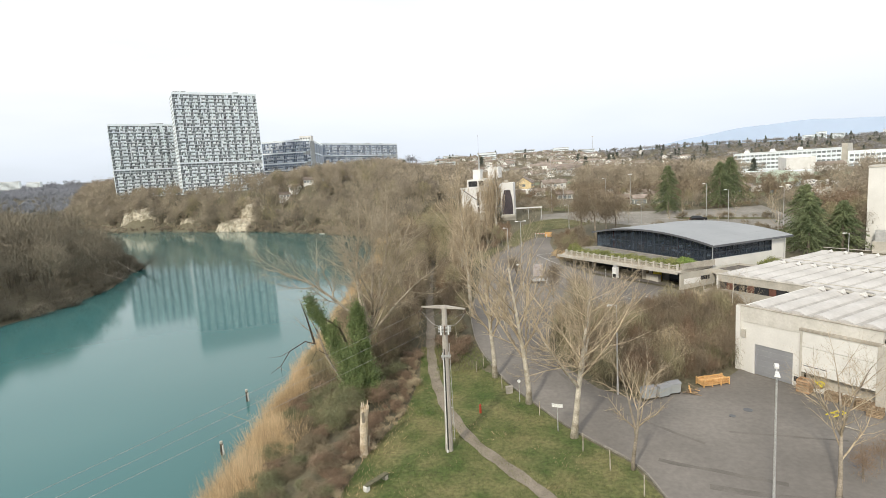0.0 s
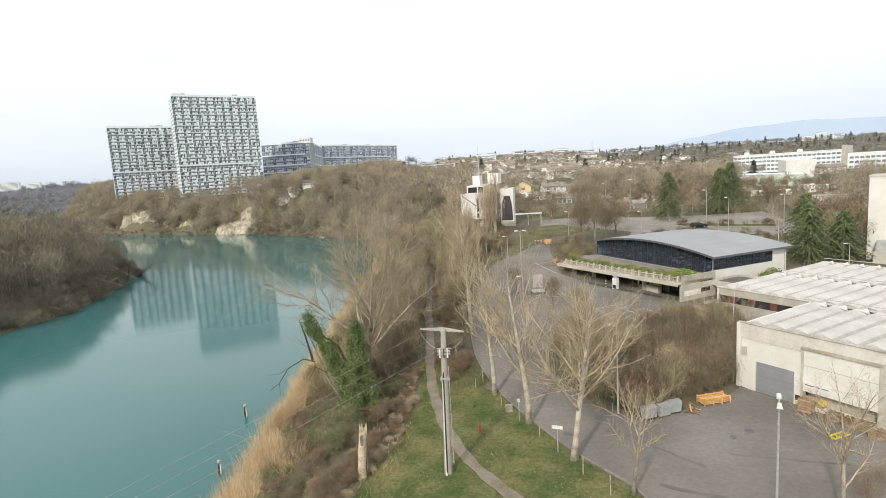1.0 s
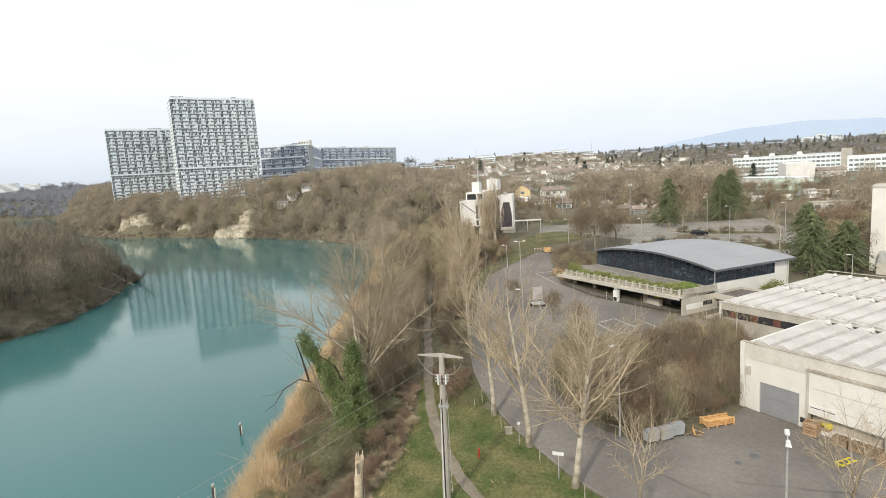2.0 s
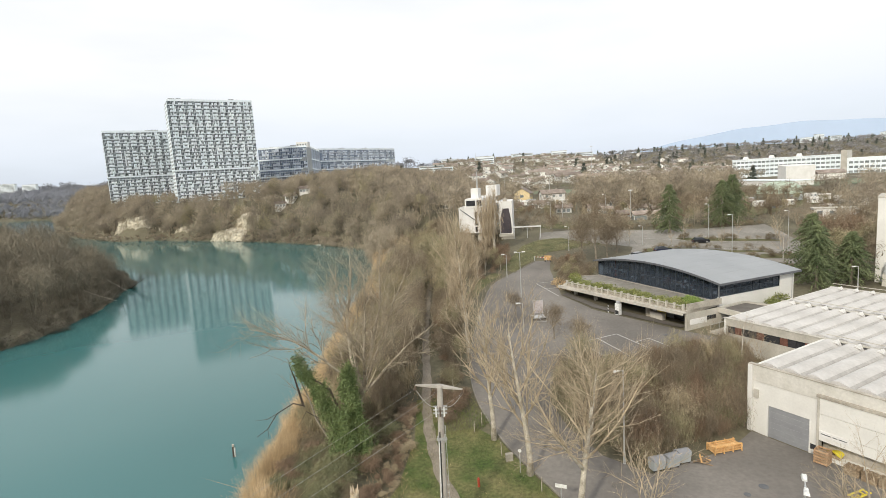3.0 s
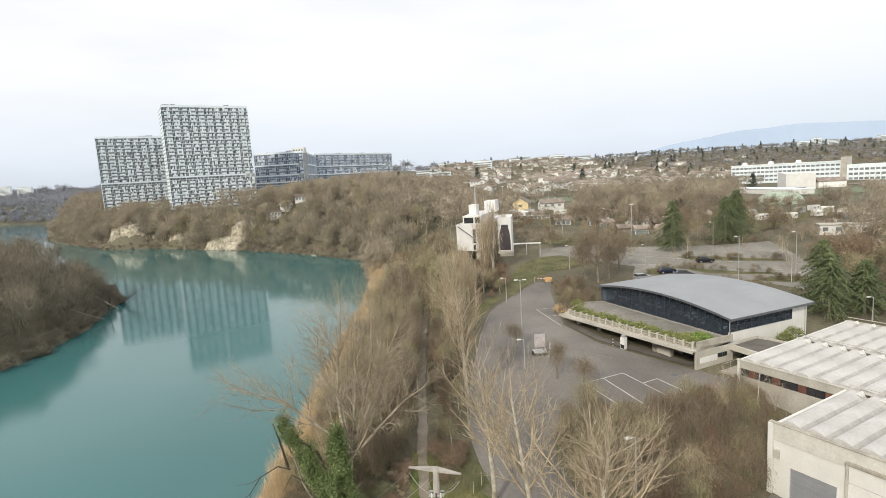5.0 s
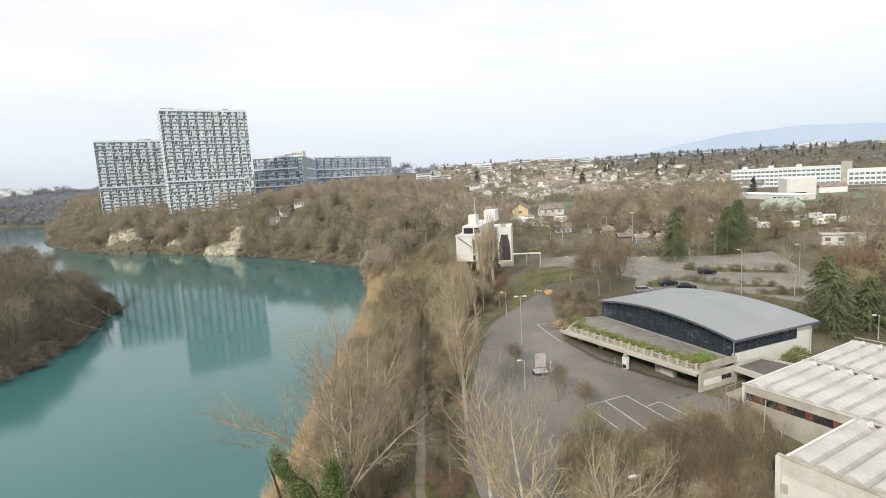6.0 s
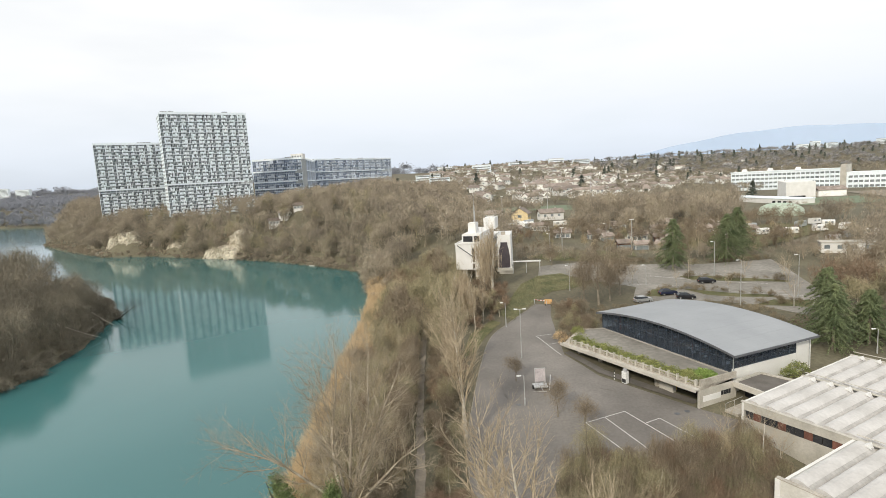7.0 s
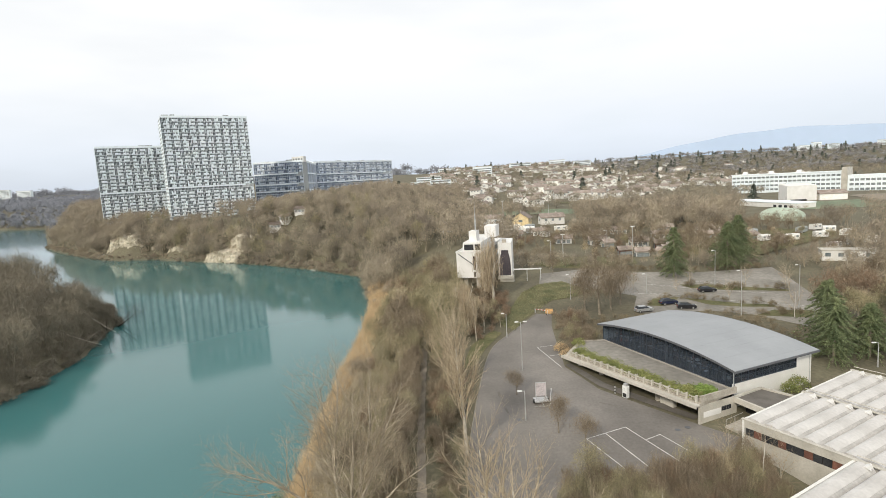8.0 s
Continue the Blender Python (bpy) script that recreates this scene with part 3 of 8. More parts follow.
# invented dark floor and partition keep the sunlit room dim behind the glass
part("carpet", Geo().box(0.3, LW - 0.3, 0.3, LL - 0.3, FLOOR - 0.016, FLOOR), "carpet", library, "invented dark floor that dims the room")
part("added_partition", Geo().box(7.6, 7.8, 0.4, LL - 0.4, FLOOR + 0.004, EAVE), "carpet", library, "invented inner partition that dims the room")
# glazed front: mullions and panes, following the arch
n_bay = 20
for k in range(n_bay):
    y0, y1 = LL * k / n_bay + 0.05, LL * (k + 1) / n_bay - 0.05
    part("window_pane", Geo().add([(0.1, y0, FLOOR + 0.1), (0.1, y1, FLOOR + 0.1), (0.1, y1, arch(y1) + 0.05), (0.1, y0, arch(y0) + 0.05),
                                   (0.13, y0, FLOOR + 0.1), (0.13, y1, FLOOR + 0.1), (0.13, y1, arch(y1) + 0.05), (0.13, y0, arch(y0) + 0.05)],
                                  [(0, 1, 2, 3), (7, 6, 5, 4), (0, 4, 5, 1), (1, 5, 6, 2), (2, 6, 7, 3), (3, 7, 4, 0)]), "glass", library).visible_shadow = False
for k in range(n_bay + 1):
    y = LL * k / n_bay
    part("mullion", Geo().box(0.02, 0.2, y - 0.035, y + 0.035, FLOOR, arch(y) + 0.05), "dark_frame", library)
for z in (FLOOR + 0.02, FLOOR + 1.9):
    part("transom", Geo().box(0.04, 0.18, 0, LL, z, z + 0.05), "dark_frame", library)
# glazed end towards the yard: panes over a pale wall
EX = 0.80 * LW
for k in range(9):
    x0, x1 = 0.15 + (EX - 0.15) * k / 9 + 0.05, 0.15 + (EX - 0.15) * (k + 1) / 9 - 0.05
    part("window_pane", Geo().box(x0, x1, 0.1, 0.13, FLOOR + 0.75, EAVE + 0.05), "glass", library).visible_shadow = False
    part("mullion", Geo().box(x1, x1 + 0.1, 0.03, 0.2, FLOOR + 0.7, EAVE + 0.05), "dark_frame", library)
for z in (FLOOR + 0.68, FLOOR + 1.6, EAVE - 0.08):
    part("transom", Geo().box(0.1, EX, 0.04, 0.18, z, z + 0.08), "dark_frame", library)
g = Geo()
g.box(0, EX, -0.02, 0.25, 7.2, FLOOR + 0.66)
g.box(EX + 0.06, LW, -0.02, 0.25, 7.2, EAVE + 0.1)
part("end_wall", g, "cream", library, "cream rendered end wall")
part("downpipe", Geo().tube((-0.1, -0.1, 8.0), (-0.1, -0.1, EAVE), 0.06, 0.06, 8), "metal", library)
part("downpipe", Geo().tube((LW - 0.5, -0.12, 8.0), (LW - 0.5, -0.12, EAVE), 0.06, 0.06, 8), "metal", library)
part("back_wall", Geo().box(LW - 0.25, LW, 0.26, LL - 0.3, 7.5, EAVE + 0.1).box(0.2, LW - 0.26, LL - 0.25, LL, 7.5, EAVE + 0.05), "cream", library)
# what is seen dimly behind the glass: shelves and columns
rng = np.random.default_rng(5)
for k in range(14):
    y = 1.2 + 2.05 * k
    part("bookcase", Geo().box(2.2, 4.2 + rng.random() * 2, y, y + 0.4, FLOOR, FLOOR + 1.4 + 0.6 * rng.random()), "dark_frame" if k % 3 else "rust", library)
# loose boxes made up for the pale specks in the glazing
for k in range(60):
    y, x, z = LL * rng.random() * 0.96 + 0.4, 0.5 + 2.6 * rng.random(), FLOOR + 0.7 + 1.1 * rng.random()
    part("desk_item", Geo().box(x, x + 0.5, y, y + 0.2 + 0.5 * rng.random(), z, z + 0.12 + 0.25 * rng.random()), ("lamp_white", "facade_grey", "timber", "lamp_white", "dark_frame")[k % 5], library)
for k in range(5):
    part("inner_column", Geo().tube((1.6, 3 + 5.8 * k, FLOOR), (1.6, 3 + 5.8 * k, EAVE + 0.8), 0.14, 0.14, 10), "red" if k in (1, 4) else "metal", library)

# terrace deck in front of it, with planter, balustrade and columns below
T = [Vector((19.4, 108.2)), Vector((33.5, 84.5)), Vector((40.3, 88.6)), Vector((28.2, 116.0)), Vector((23.6, 116.0))]
terrace = thing("terrace", "weathered concrete terrace deck on columns with a planted edge", "terrace")
part("deck", Geo().prism([tuple(p) for p in T], 10.45, 10.95), "concrete_old", terrace)
part("deck_paving", Geo().prism([tuple(p + (Vector((29.2, 101.5)) - p) * 0.06) for p in T], 10.954, 10.975), "asphalt_pale", terrace, "grey weathered paving of the deck")
e0, e1 = T[0], T[1]
ed = (e1 - e0).normalized()
en = Vector((-ed.y, ed.x))
if en.dot(T[2] - T[1]) < 0:
    en = -en
part("edge_beam", Geo().prism([tuple(e0 - en * 0.9 - ed * 0.2), tuple(e1 - en * 0.9 + ed * 0.1), tuple(e1 - en * 0.02 + ed * 0.1), tuple(e0 - en * 0.02 - ed * 0.2)], 10.62, 10.82), "concrete", terrace, "pale cantilevered concrete ledge")
part("ledge_lip", Geo().prism([tuple(e0 - en * 1.05 - ed * 0.3), tuple(e1 - en * 1.05 + ed * 0.15), tuple(e1 - en * 0.91 + ed * 0.15), tuple(e0 - en * 0.91 - ed * 0.3)], 10.45, 10.95), "concrete", terrace)
span = (e1 - e0).length
p0 = e0 + en * 0.35 + ed * 1.0
g = Geo()
for o0, o1, z0, z1 in ((0.0, 0.16, 10.95, 11.35), (1.25, 1.4, 10.95, 11.45), (0.16, 1.25, 10.95, 11.25)):
    q0, q1 = p0 + en * o0, p0 + en * o0 + ed * (span - 1.6)
    r0, r1 = p0 + en * o1, p0 + en * o1 + ed * (span - 1.6)
    g.prism([tuple(q0), tuple(q1), tuple(r1), tuple(r0)], z0, z1)
part("planter_trough", g, "concrete_old", terrace)
post = Geo()
post.m = Matrix(((ed.x, en.x, 0, 0), (ed.y, en.y, 0, 0), (0, 0, 1, 0), (0, 0, 0, 1)))
post.box(-0.13, 0.13, -0.3, 0.05, 10.83, 11.86)
post = post.mesh("balustrade_post")
for k in range(18):
    q = p0 + ed * (span - 1.7) * k / 17
    part("balustrade_post", post, "concrete", terrace).location = (q.x, q.y, 0)
q0, q1 = p0 - en * 0.14, p0 - en * 0.14 + ed * (span - 1.7)
part("handrail", Geo().prism([tuple(q0 - en * 0.1), tuple(q1 - en * 0.1), tuple(q1 + en * 0.1), tuple(q0 + en * 0.1)], 11.50, 11.64), "concrete", terrace)
for s in (0.08, 0.27, 0.48, 0.7):
    q = e0 + ed * span * s + en * 1.3
    part("column", Geo().box(q.x - 0.28, q.x + 0.28, q.y - 0.28, q.y + 0.28, at(q.x, q.y) - 0.1, 10.45), "concrete_old", terrace)
q = e1 + en * 0.3 - ed * 0.25
part("column", Geo().tube((q.x, q.y, at(q.x, q.y) - 0.1), (q.x, q.y, 10.45), 0.22, 0.22, 10), "concrete", terrace)
b0, b1 = e0 + en * 3.8 + ed * 3, e1 + en * 3.4 - ed * 0.3
# the wall's near-black colour carries the shade below the deck
part("shopfront_wall", Geo().prism([tuple(b0), tuple(b1), tuple(b1 + en * 0.25), tuple(b0 + en * 0.25)], 6.8, 10.44), "void", terrace, "recessed shopfront coloured near black for shade under the deck")
for k in range(9):
    c0 = b0 + (b1 - b0) * (k + 0.08) / 9 - en * 0.06
    c1 = b0 + (b1 - b0) * (k + 0.92) / 9 - en * 0.06
    part("shop_window", Geo().prism([tuple(c0), tuple(c1), tuple(c1 + en * 0.04), tuple(c0 + en * 0.04)], at(c0.x, c0.y) + 0.4, 10.2), "dark_frame", terrace)
for s0, s1, h0, h1, mt in ((17.6, 18.5, 8.0, 9.6, "timber"), (18.6, 19.3, 8.1, 9.6, "concrete"), (19.5, 20.4, 7.6, 9.7, "yellow"), (21.4, 22.8, 8.2, 9.4, "door_grey")):
    c0, c1 = e0 + ed * s0 + en * 3.3, e0 + ed * s1 + en * 3.3
    part("shop_panel", Geo().prism([tuple(c0), tuple(c1), tuple(c1 + en * 0.06), tuple(c0 + en * 0.06)], h0, h1), mt, terrace, "coloured panel under the deck")
w0, w1 = Vector((33.75, 84.75)), Vector((40.2, 87.6))
wd = (w1 - w0).normalized()
wnn = Vector((wd.y, -wd.x))
part("end_panel", Geo().prism([tuple(w0), tuple(w1), tuple(w1 - wnn * 0.3), tuple(w0 - wnn * 0.3)], 6.6, 10.44), "concrete", terrace)
part("parapet", Geo().prism([tuple(w0), tuple(w1), tuple(w1 - wnn * 0.25), tuple(w0 - wnn * 0.25)], 10.955, 11.9), "concrete_old", terrace)
c0, c1 = w0 + wd * 0.5 + wnn * 0.05, w0 + wd * 3.9 + wnn * 0.05
part("notice_panel", Geo().prism([tuple(c0), tuple(c1), tuple(c1 - wnn * 0.04), tuple(c0 - wnn * 0.04)], 8.6, 9.45), "white", terrace, "blank white panel on the wall")
for k in range(4):
    c0 = w0 + wd * (4.0 + 0.48 * k) + wnn * 0.04
    c1 = c0 + wd * 0.42
    part("vent_window", Geo().prism([tuple(c0), tuple(c1), tuple(c1 - wnn * 0.03), tuple(c0 - wnn * 0.03)], 8.9, 9.55), "void", terrace)

# flat-roofed link between pavilion and hall
link = thing("link_building", "low flat-roofed link with a grey gravel roof", "building")
part("flat_roof", Geo().prism([(39.7, 87.4), (45.2, 90.4), (49.2, 85.4), (42.6, 80.9)], 9.95, 10.25), "patch", link, "grey gravelled flat roof")
g = Geo()
for a, b in (((39.7, 87.4), (42.6, 80.9)), ((42.6, 80.9), (49.2, 85.4)), ((45.2, 90.4), (49.2, 85.4)), ((39.7, 87.4), (45.2, 90.4))):
    d = (Vector(b) - Vector(a)).normalized()
    nn = Vector((-d.y, d.x)) * 0.18
    g.prism([tuple(Vector(a) + nn), tuple(Vector(b) + nn), tuple(Vector(b) - nn), tuple(Vector(a) - nn)], 9.7, 10.5)
part("roof_kerb", g, "concrete", link)
# shade of the recess, given as a near-black wall
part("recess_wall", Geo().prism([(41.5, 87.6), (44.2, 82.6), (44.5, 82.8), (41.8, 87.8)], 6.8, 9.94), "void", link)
part("loading_step", Geo().prism([(36.6, 83.6), (40.0, 85.6), (41.0, 83.9), (37.6, 82.0)], 6.9, 7.95), "concrete_old", link)
part("step_rail", Geo().tube((36.7, 83.5, 8.9), (40.0, 85.5, 8.9), 0.03, 0.03, 6).tube((36.7, 83.5, 7.9), (36.7, 83.5, 8.9), 0.03, 0.03, 6).tube((38.4, 84.5, 7.9), (38.4, 84.5, 8.9), 0.03, 0.03, 6), "metal", link)

# ---- workshop hall with the white shed roofs ----
HD, HN = Vector((0.518, -0.855, 0)), Vector((0.855, 0.518, 0))
HALL = Matrix(((HD.x, HN.x, 0, 30.9), (HD.y, HN.y, 0, 60.7), (0, 0, 1, 0), (0, 0, 0, 1)))
hall = thing("workshop_hall", "cream concrete workshop hall with white ribbed shed roofs", "building", HALL)
TOP = 11.35
HE = 13.45
g = Geo()
g.box(0, 1.6, 0, 0.3, 2.5, 9.58)
g.box(1.6, 5.66, 0, 0.3, 7.27, 9.58)
g.box(5.66, 6.5, 0, 0.3, 2.5, 9.58)
part("front_wall", g, "cream", hall, "smooth cream wall round the gate")
part("frieze", Geo().box(0.0, HE, -0.06, 0.3, 9.6, TOP), "frieze", hall, "stained pale concrete frieze")
part("coping", Geo().box(-0.5, HE + 0.1, -0.12, 0.36, TOP + 0.004, TOP + 0.1), "concrete_old", hall)
part("corner_pillar", Geo().box(-0.5, -0.02, -0.25, 0.4, 2.5, TOP), "cream", hall)
part("vent_box", Geo().box(0.15, 0.6, -0.22, -0.005, 7.8, 8.7), "concrete", hall)
door = part("gate", Geo().box(1.62, 5.64, 0.08, 0.14, 3.7, 7.25), "door_grey", hall, "closed grey sectional gate")
for k in range(1, 6):
    part("gate_joint", Geo().box(1.62, 5.64, 0.072, 0.079, 3.7 + 0.6 * k, 3.71 + 0.6 * k), "facade_grey", door)
part("gate_jamb", Geo().box(1.5, 1.6, -0.05, 0.02, 3.7, 7.35), "white", hall)
part("gate_jamb", Geo().box(5.66, 5.76, -0.05, 0.02, 3.7, 7.35), "white", hall)
# near-black plate in place of a slot's inner shade
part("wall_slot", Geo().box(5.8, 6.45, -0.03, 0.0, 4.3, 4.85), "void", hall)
part("pier", Geo().box(6.46, 6.66, -0.35, 0.3, 3.0, 10.2), "concrete", hall)
for z0, z1 in ((8.37, 9.98), (6.68, 8.33), (5.65, 6.64)):
    part("wall_panel", Geo().box(6.67, 13.2, -0.30, -0.08, z0, z1), "cream", hall, "cast concrete wall panel")
part("panel_cap", Geo().box(6.4, 13.5, -0.42, -0.05, 9.985, 10.25), "concrete_old", hall)
part("end_pier", Geo().box(13.2, 13.9, -0.4, 0.4, 2.6, 10.2), "concrete", hall)
part("recess_back", Geo().box(6.67, 13.2, 0.6, 0.8, 2.6, 5.64), "concrete_old", hall)
part("recess_floor", Geo().box(6.67, 13.2, -0.3, 0.6, 2.6, 4.25), "cream", hall)
sign = part("wall_sign", Geo().box(6.75, 9.25, -0.38, -0.305, 6.12, 6.68), "white", hall, "white sign board")
for x0, x1 in ((6.9, 7.75), (7.9, 8.3), (8.45, 9.1)):
    part("sign_bar", Geo().box(x0, x1, -0.39, -0.381, 6.37, 6.45), "dark_frame", sign)
# the rest of the front towards the camera and the body of the hall
g = Geo()
g.box(13.9, 40, 0, 0.3, 2.5, TOP)
part("side_wall", g, "cream", hall)
part("return_wall", Geo().box(0, 0.3, 0.31, 13.9, 2.5, TOP), "cream", hall)
part("cross_wall", Geo().box(-12.2, 40, 13.95, 14.25, 2.5, 9.3).box(-12.2, -0.05, 13.9, 14.25, 10.35, TOP), "concrete", hall)
for k in range(12):
    part("strip_window", Geo().box(-12.0 + 1.0 * k, -11.05 + 1.0 * k, 14.0, 14.06, 9.32, 10.33), "rust" if k % 3 == 1 else "void", hall)
part("west_wall", Geo().box(-12.5, -12.2, 13.9, 42.5, 2.5, TOP), "cream", hall)
part("far_wall", Geo().box(-12.5, 40, 42.2, 42.5, 2.5, TOP), "cream", hall)
part("roof_deck", Geo().box(-12.2, 40, 14.26, 42.19, 10.6, 10.75).box(0.3, 40, 0.31, 13.94, 10.6, 10.75), "roof_white", hall)
for x0, x1, y0, y1 in ((-12.6, 40, 13.8, 14.3), (-12.6, 40, 28.2, 28.7), (-12.6, 40, 42.1, 42.6)):
    part("valley_coping", Geo().box(x0, x1, y0, y1, TOP + 0.006, TOP + 0.1), "concrete", hall)
# one curved shed rib, laid side by side over each bay
PITCH = 2.2
curve = [(0.0, 10.76), (0.02, 11.28), (0.12, 11.46), (0.34, 11.58), (0.7, 11.62), (1.1, 11.56), (1.42, 11.44), (1.62, 11.34), (1.62, 10.76)]


def rib(y0, y1):
    g = Geo()
    n = len(curve)
    v = [(x, y0 + 0.5, z) for x, z in curve] + [(x, y1 - 0.5, z) for x, z in curve]
    f = [(i, i + 1, n + i + 1, n + i) for i in range(n - 1)] + [tuple(range(n)), tuple(range(2 * n - 1, n - 1, -1))]
    return g.add(v, f).mesh("shed_rib")


def rib_foot(y0, y1):
    return Geo().add([(x, y, z) for y in (y0 + 0.5, y1 - 0.5) for x, z in ((1.63, 10.77), (1.63, 11.335), (1.88, 11.18), (2.12, 10.95), (2.17, 10.77))],
                     [(0, 1, 2, 3, 4), (9, 8, 7, 6, 5), (0, 5, 6, 1), (1, 6, 7, 2), (2, 7, 8, 3), (3, 8, 9, 4), (4, 9, 5, 0)]).mesh("rib_foot")


def rib_end(y):
    """The pale raised end of a rib at a valley."""
    return Geo().add([(0.7, y - 0.15, 11.3), (1.8, y - 0.15, 10.95), (1.4, y - 0.15, 11.78), (1.1, y - 1.2, 11.6), (1.78, y - 1.2, 11.4), (1.45, y - 1.2, 11.72)],
                     [(0, 1, 2), (5, 4, 3), (0, 3, 4, 1), (1, 4, 5, 2), (2, 5, 3, 0)]).mesh("rib_end")


for start, y0, y1 in ((0.35, 0.3, 14.0), (-12.2, 14.0, 28.4), (-12.2, 28.4, 42.3)):
    shape, light, cap = rib(y0, y1), rib_foot(y0, y1), rib_end(y1 - 0.1)
    k = 0
    while start + PITCH * (k + 1) < 40:
        for nm, me, mt in (("shed_rib", shape, "roof_white"), ("rib_foot", light, "rib_foot_grey"), ("rib_end", cap, "white")):
            part(nm, me, mt, hall).location = (start + PITCH * k, 0, 0)
        k += 1
    for z in (12.0,):
        part("valley_rail", Geo().tube((start, y1 - 0.05, z), (40, y1 - 0.05, z), 0.06, 0.06, 6), "concrete", hall)

tall = thing("stair_tower", "tall blank cream concrete tower beside the hall", "building", pose(76.3, 105, 0, 0, 0, -40))
part("shaft", Geo().box(0, 9, 0, 9, 6, 24.6), "cream", tall)
part("cap", Geo().box(-0.12, 9.12, -0.12, 9.12, 24.604, 24.9), "concrete", tall)
part("ventilation_unit", Geo().box(1.5, 3.4, -2.6, -0.8, 11.0, 13.0), "metal", tall, "grey roof ventilation unit")
part("unit_base", Geo().box(1.2, 3.8, -2.9, -0.05, 8.0, 11.0), "concrete", tall)

# ---- white block on legs ----
block = thing("office_block", "white concrete office block raised on legs with a mast", "building", pose(-0.6, 162, 0, 0, 0, -14))
zb = 11.5
part("body", Geo().box(0, 7.2, 0, 34, 16.3, 23.5), "white", block)
for x, y in ((1.6, 1.2), (5.2, 1.2), (1.6, 12), (5.2, 12), (1.6, 24), (5.2, 24)):
    part("leg", Geo().box(x, x + 1.1, y, y + 1.1, zb, 16.3), "concrete", block)
part("parapet", Geo().box(-0.15, 7.35, -0.15, 0.1, 23.504, 23.8).box(-0.15, 0.1, 0.11, 34, 23.504, 23.8), "white", block)
part("roof_storey", Geo().box(1.8, 7.1, 0.9, 22, 23.6, 26.2), "white", block)
for x in (2.2, 5.3):
    part("opening", Geo().box(x, x + (2.7 if x < 3 else 1.5), 0.82, 0.89, 24.1, 25.7), "void", block)
part("lift_house", Geo().box(3.0, 5.2, 4, 8, 26.2, 29.1), "white", block)
part("plant_room", Geo().box(5.6, 9.0, 14, 20, 26.2, 29.6), "white", block)
part("stair_slot", Geo().box(4.8, 5.5, -0.03, 0.0, 18.5, 22.4), "void", block)
part("stair_slot", Geo().box(4.8, 5.5, -0.03, 0.0, 16.6, 18.0), "void", block)
g = Geo()
g.tube((0.6, -0.4, 23.3), (4.8, -0.4, 20.2), 0.12, 0.12, 6)
part("outside_stair", g, "roof_edge", block)
part("mast", Geo().tube((4.6, 6, 29.1), (4.6, 6, 34), 0.25, 0.16, 8).tube((4.6, 6, 34), (4.6, 6, 39.5), 0.05, 0.03, 6), "metal", block)
for k in range(11):
    part("side_window", Geo().box(7.2, 7.24, 1.5 + 3 * k, 3.9 + 3 * k, 20.6, 22.6), "far_glass", block)
    part("side_window", Geo().box(7.2, 7.24, 1.5 + 3 * k, 3.9 + 3 * k, 17.2, 19.2), "far_glass", block)
# flat dark shape on the wall stands in for a dense purple-brown tree
annex = thing("glazed_annex", "white annex with a dark bell-shaped front", "building", pose(11.9, 172, 0, 0, 0, -8))
part("body", Geo().box(0, 4.0, 0, 12, 14.2, 24.4), "white", annex)
g = Geo()
side_line = [(0.25, 14.5), (0.25, 18.2), (0.4, 19.6), (0.65, 20.6), (0.95, 21.3), (1.0, 22.2)]
bell = side_line + [(3.0, 22.2), (3.1, 21.2), (3.35, 20.2), (3.55, 18.8), (3.65, 17.0), (3.65, 14.5)]
nb = len(bell)
v = [(x, -0.12, z) for x, z in bell] + [(x, 0.0, z) for x, z in bell]
part("dark_front", g.add(v, [tuple(range(nb)), tuple(range(2 * nb - 1, nb - 1, -1))] + [(i, nb + i, nb + (i + 1) % nb, (i + 1) % nb) for i in range(nb)]), "annex_dark", annex, "flat dark shape with rounded shoulders in place of a tree")
# bars made up on the dark shape
for k in range(5):
    part("mullion", Geo().box(0.7 + k * 0.65, 0.75 + k * 0.65, -0.16, -0.12, 14.5, 18.6 + (1.2 if 0 < k < 4 else 0)), "dark_frame", annex)
part("ledge", Geo().box(-0.2, 4.2, -1.1, 0.0, 13.5, 14.3), "concrete", annex)
part("roof_vent", Geo().box(1.2, 2.4, 0.5, 2.0, 24.4, 25.3), "concrete_old", annex)
part("base", Geo().box(0.3, 4.4, -0.8, 4, 11, 14.2), "concrete", annex)

# ---- high-rise estate over the far bank ----


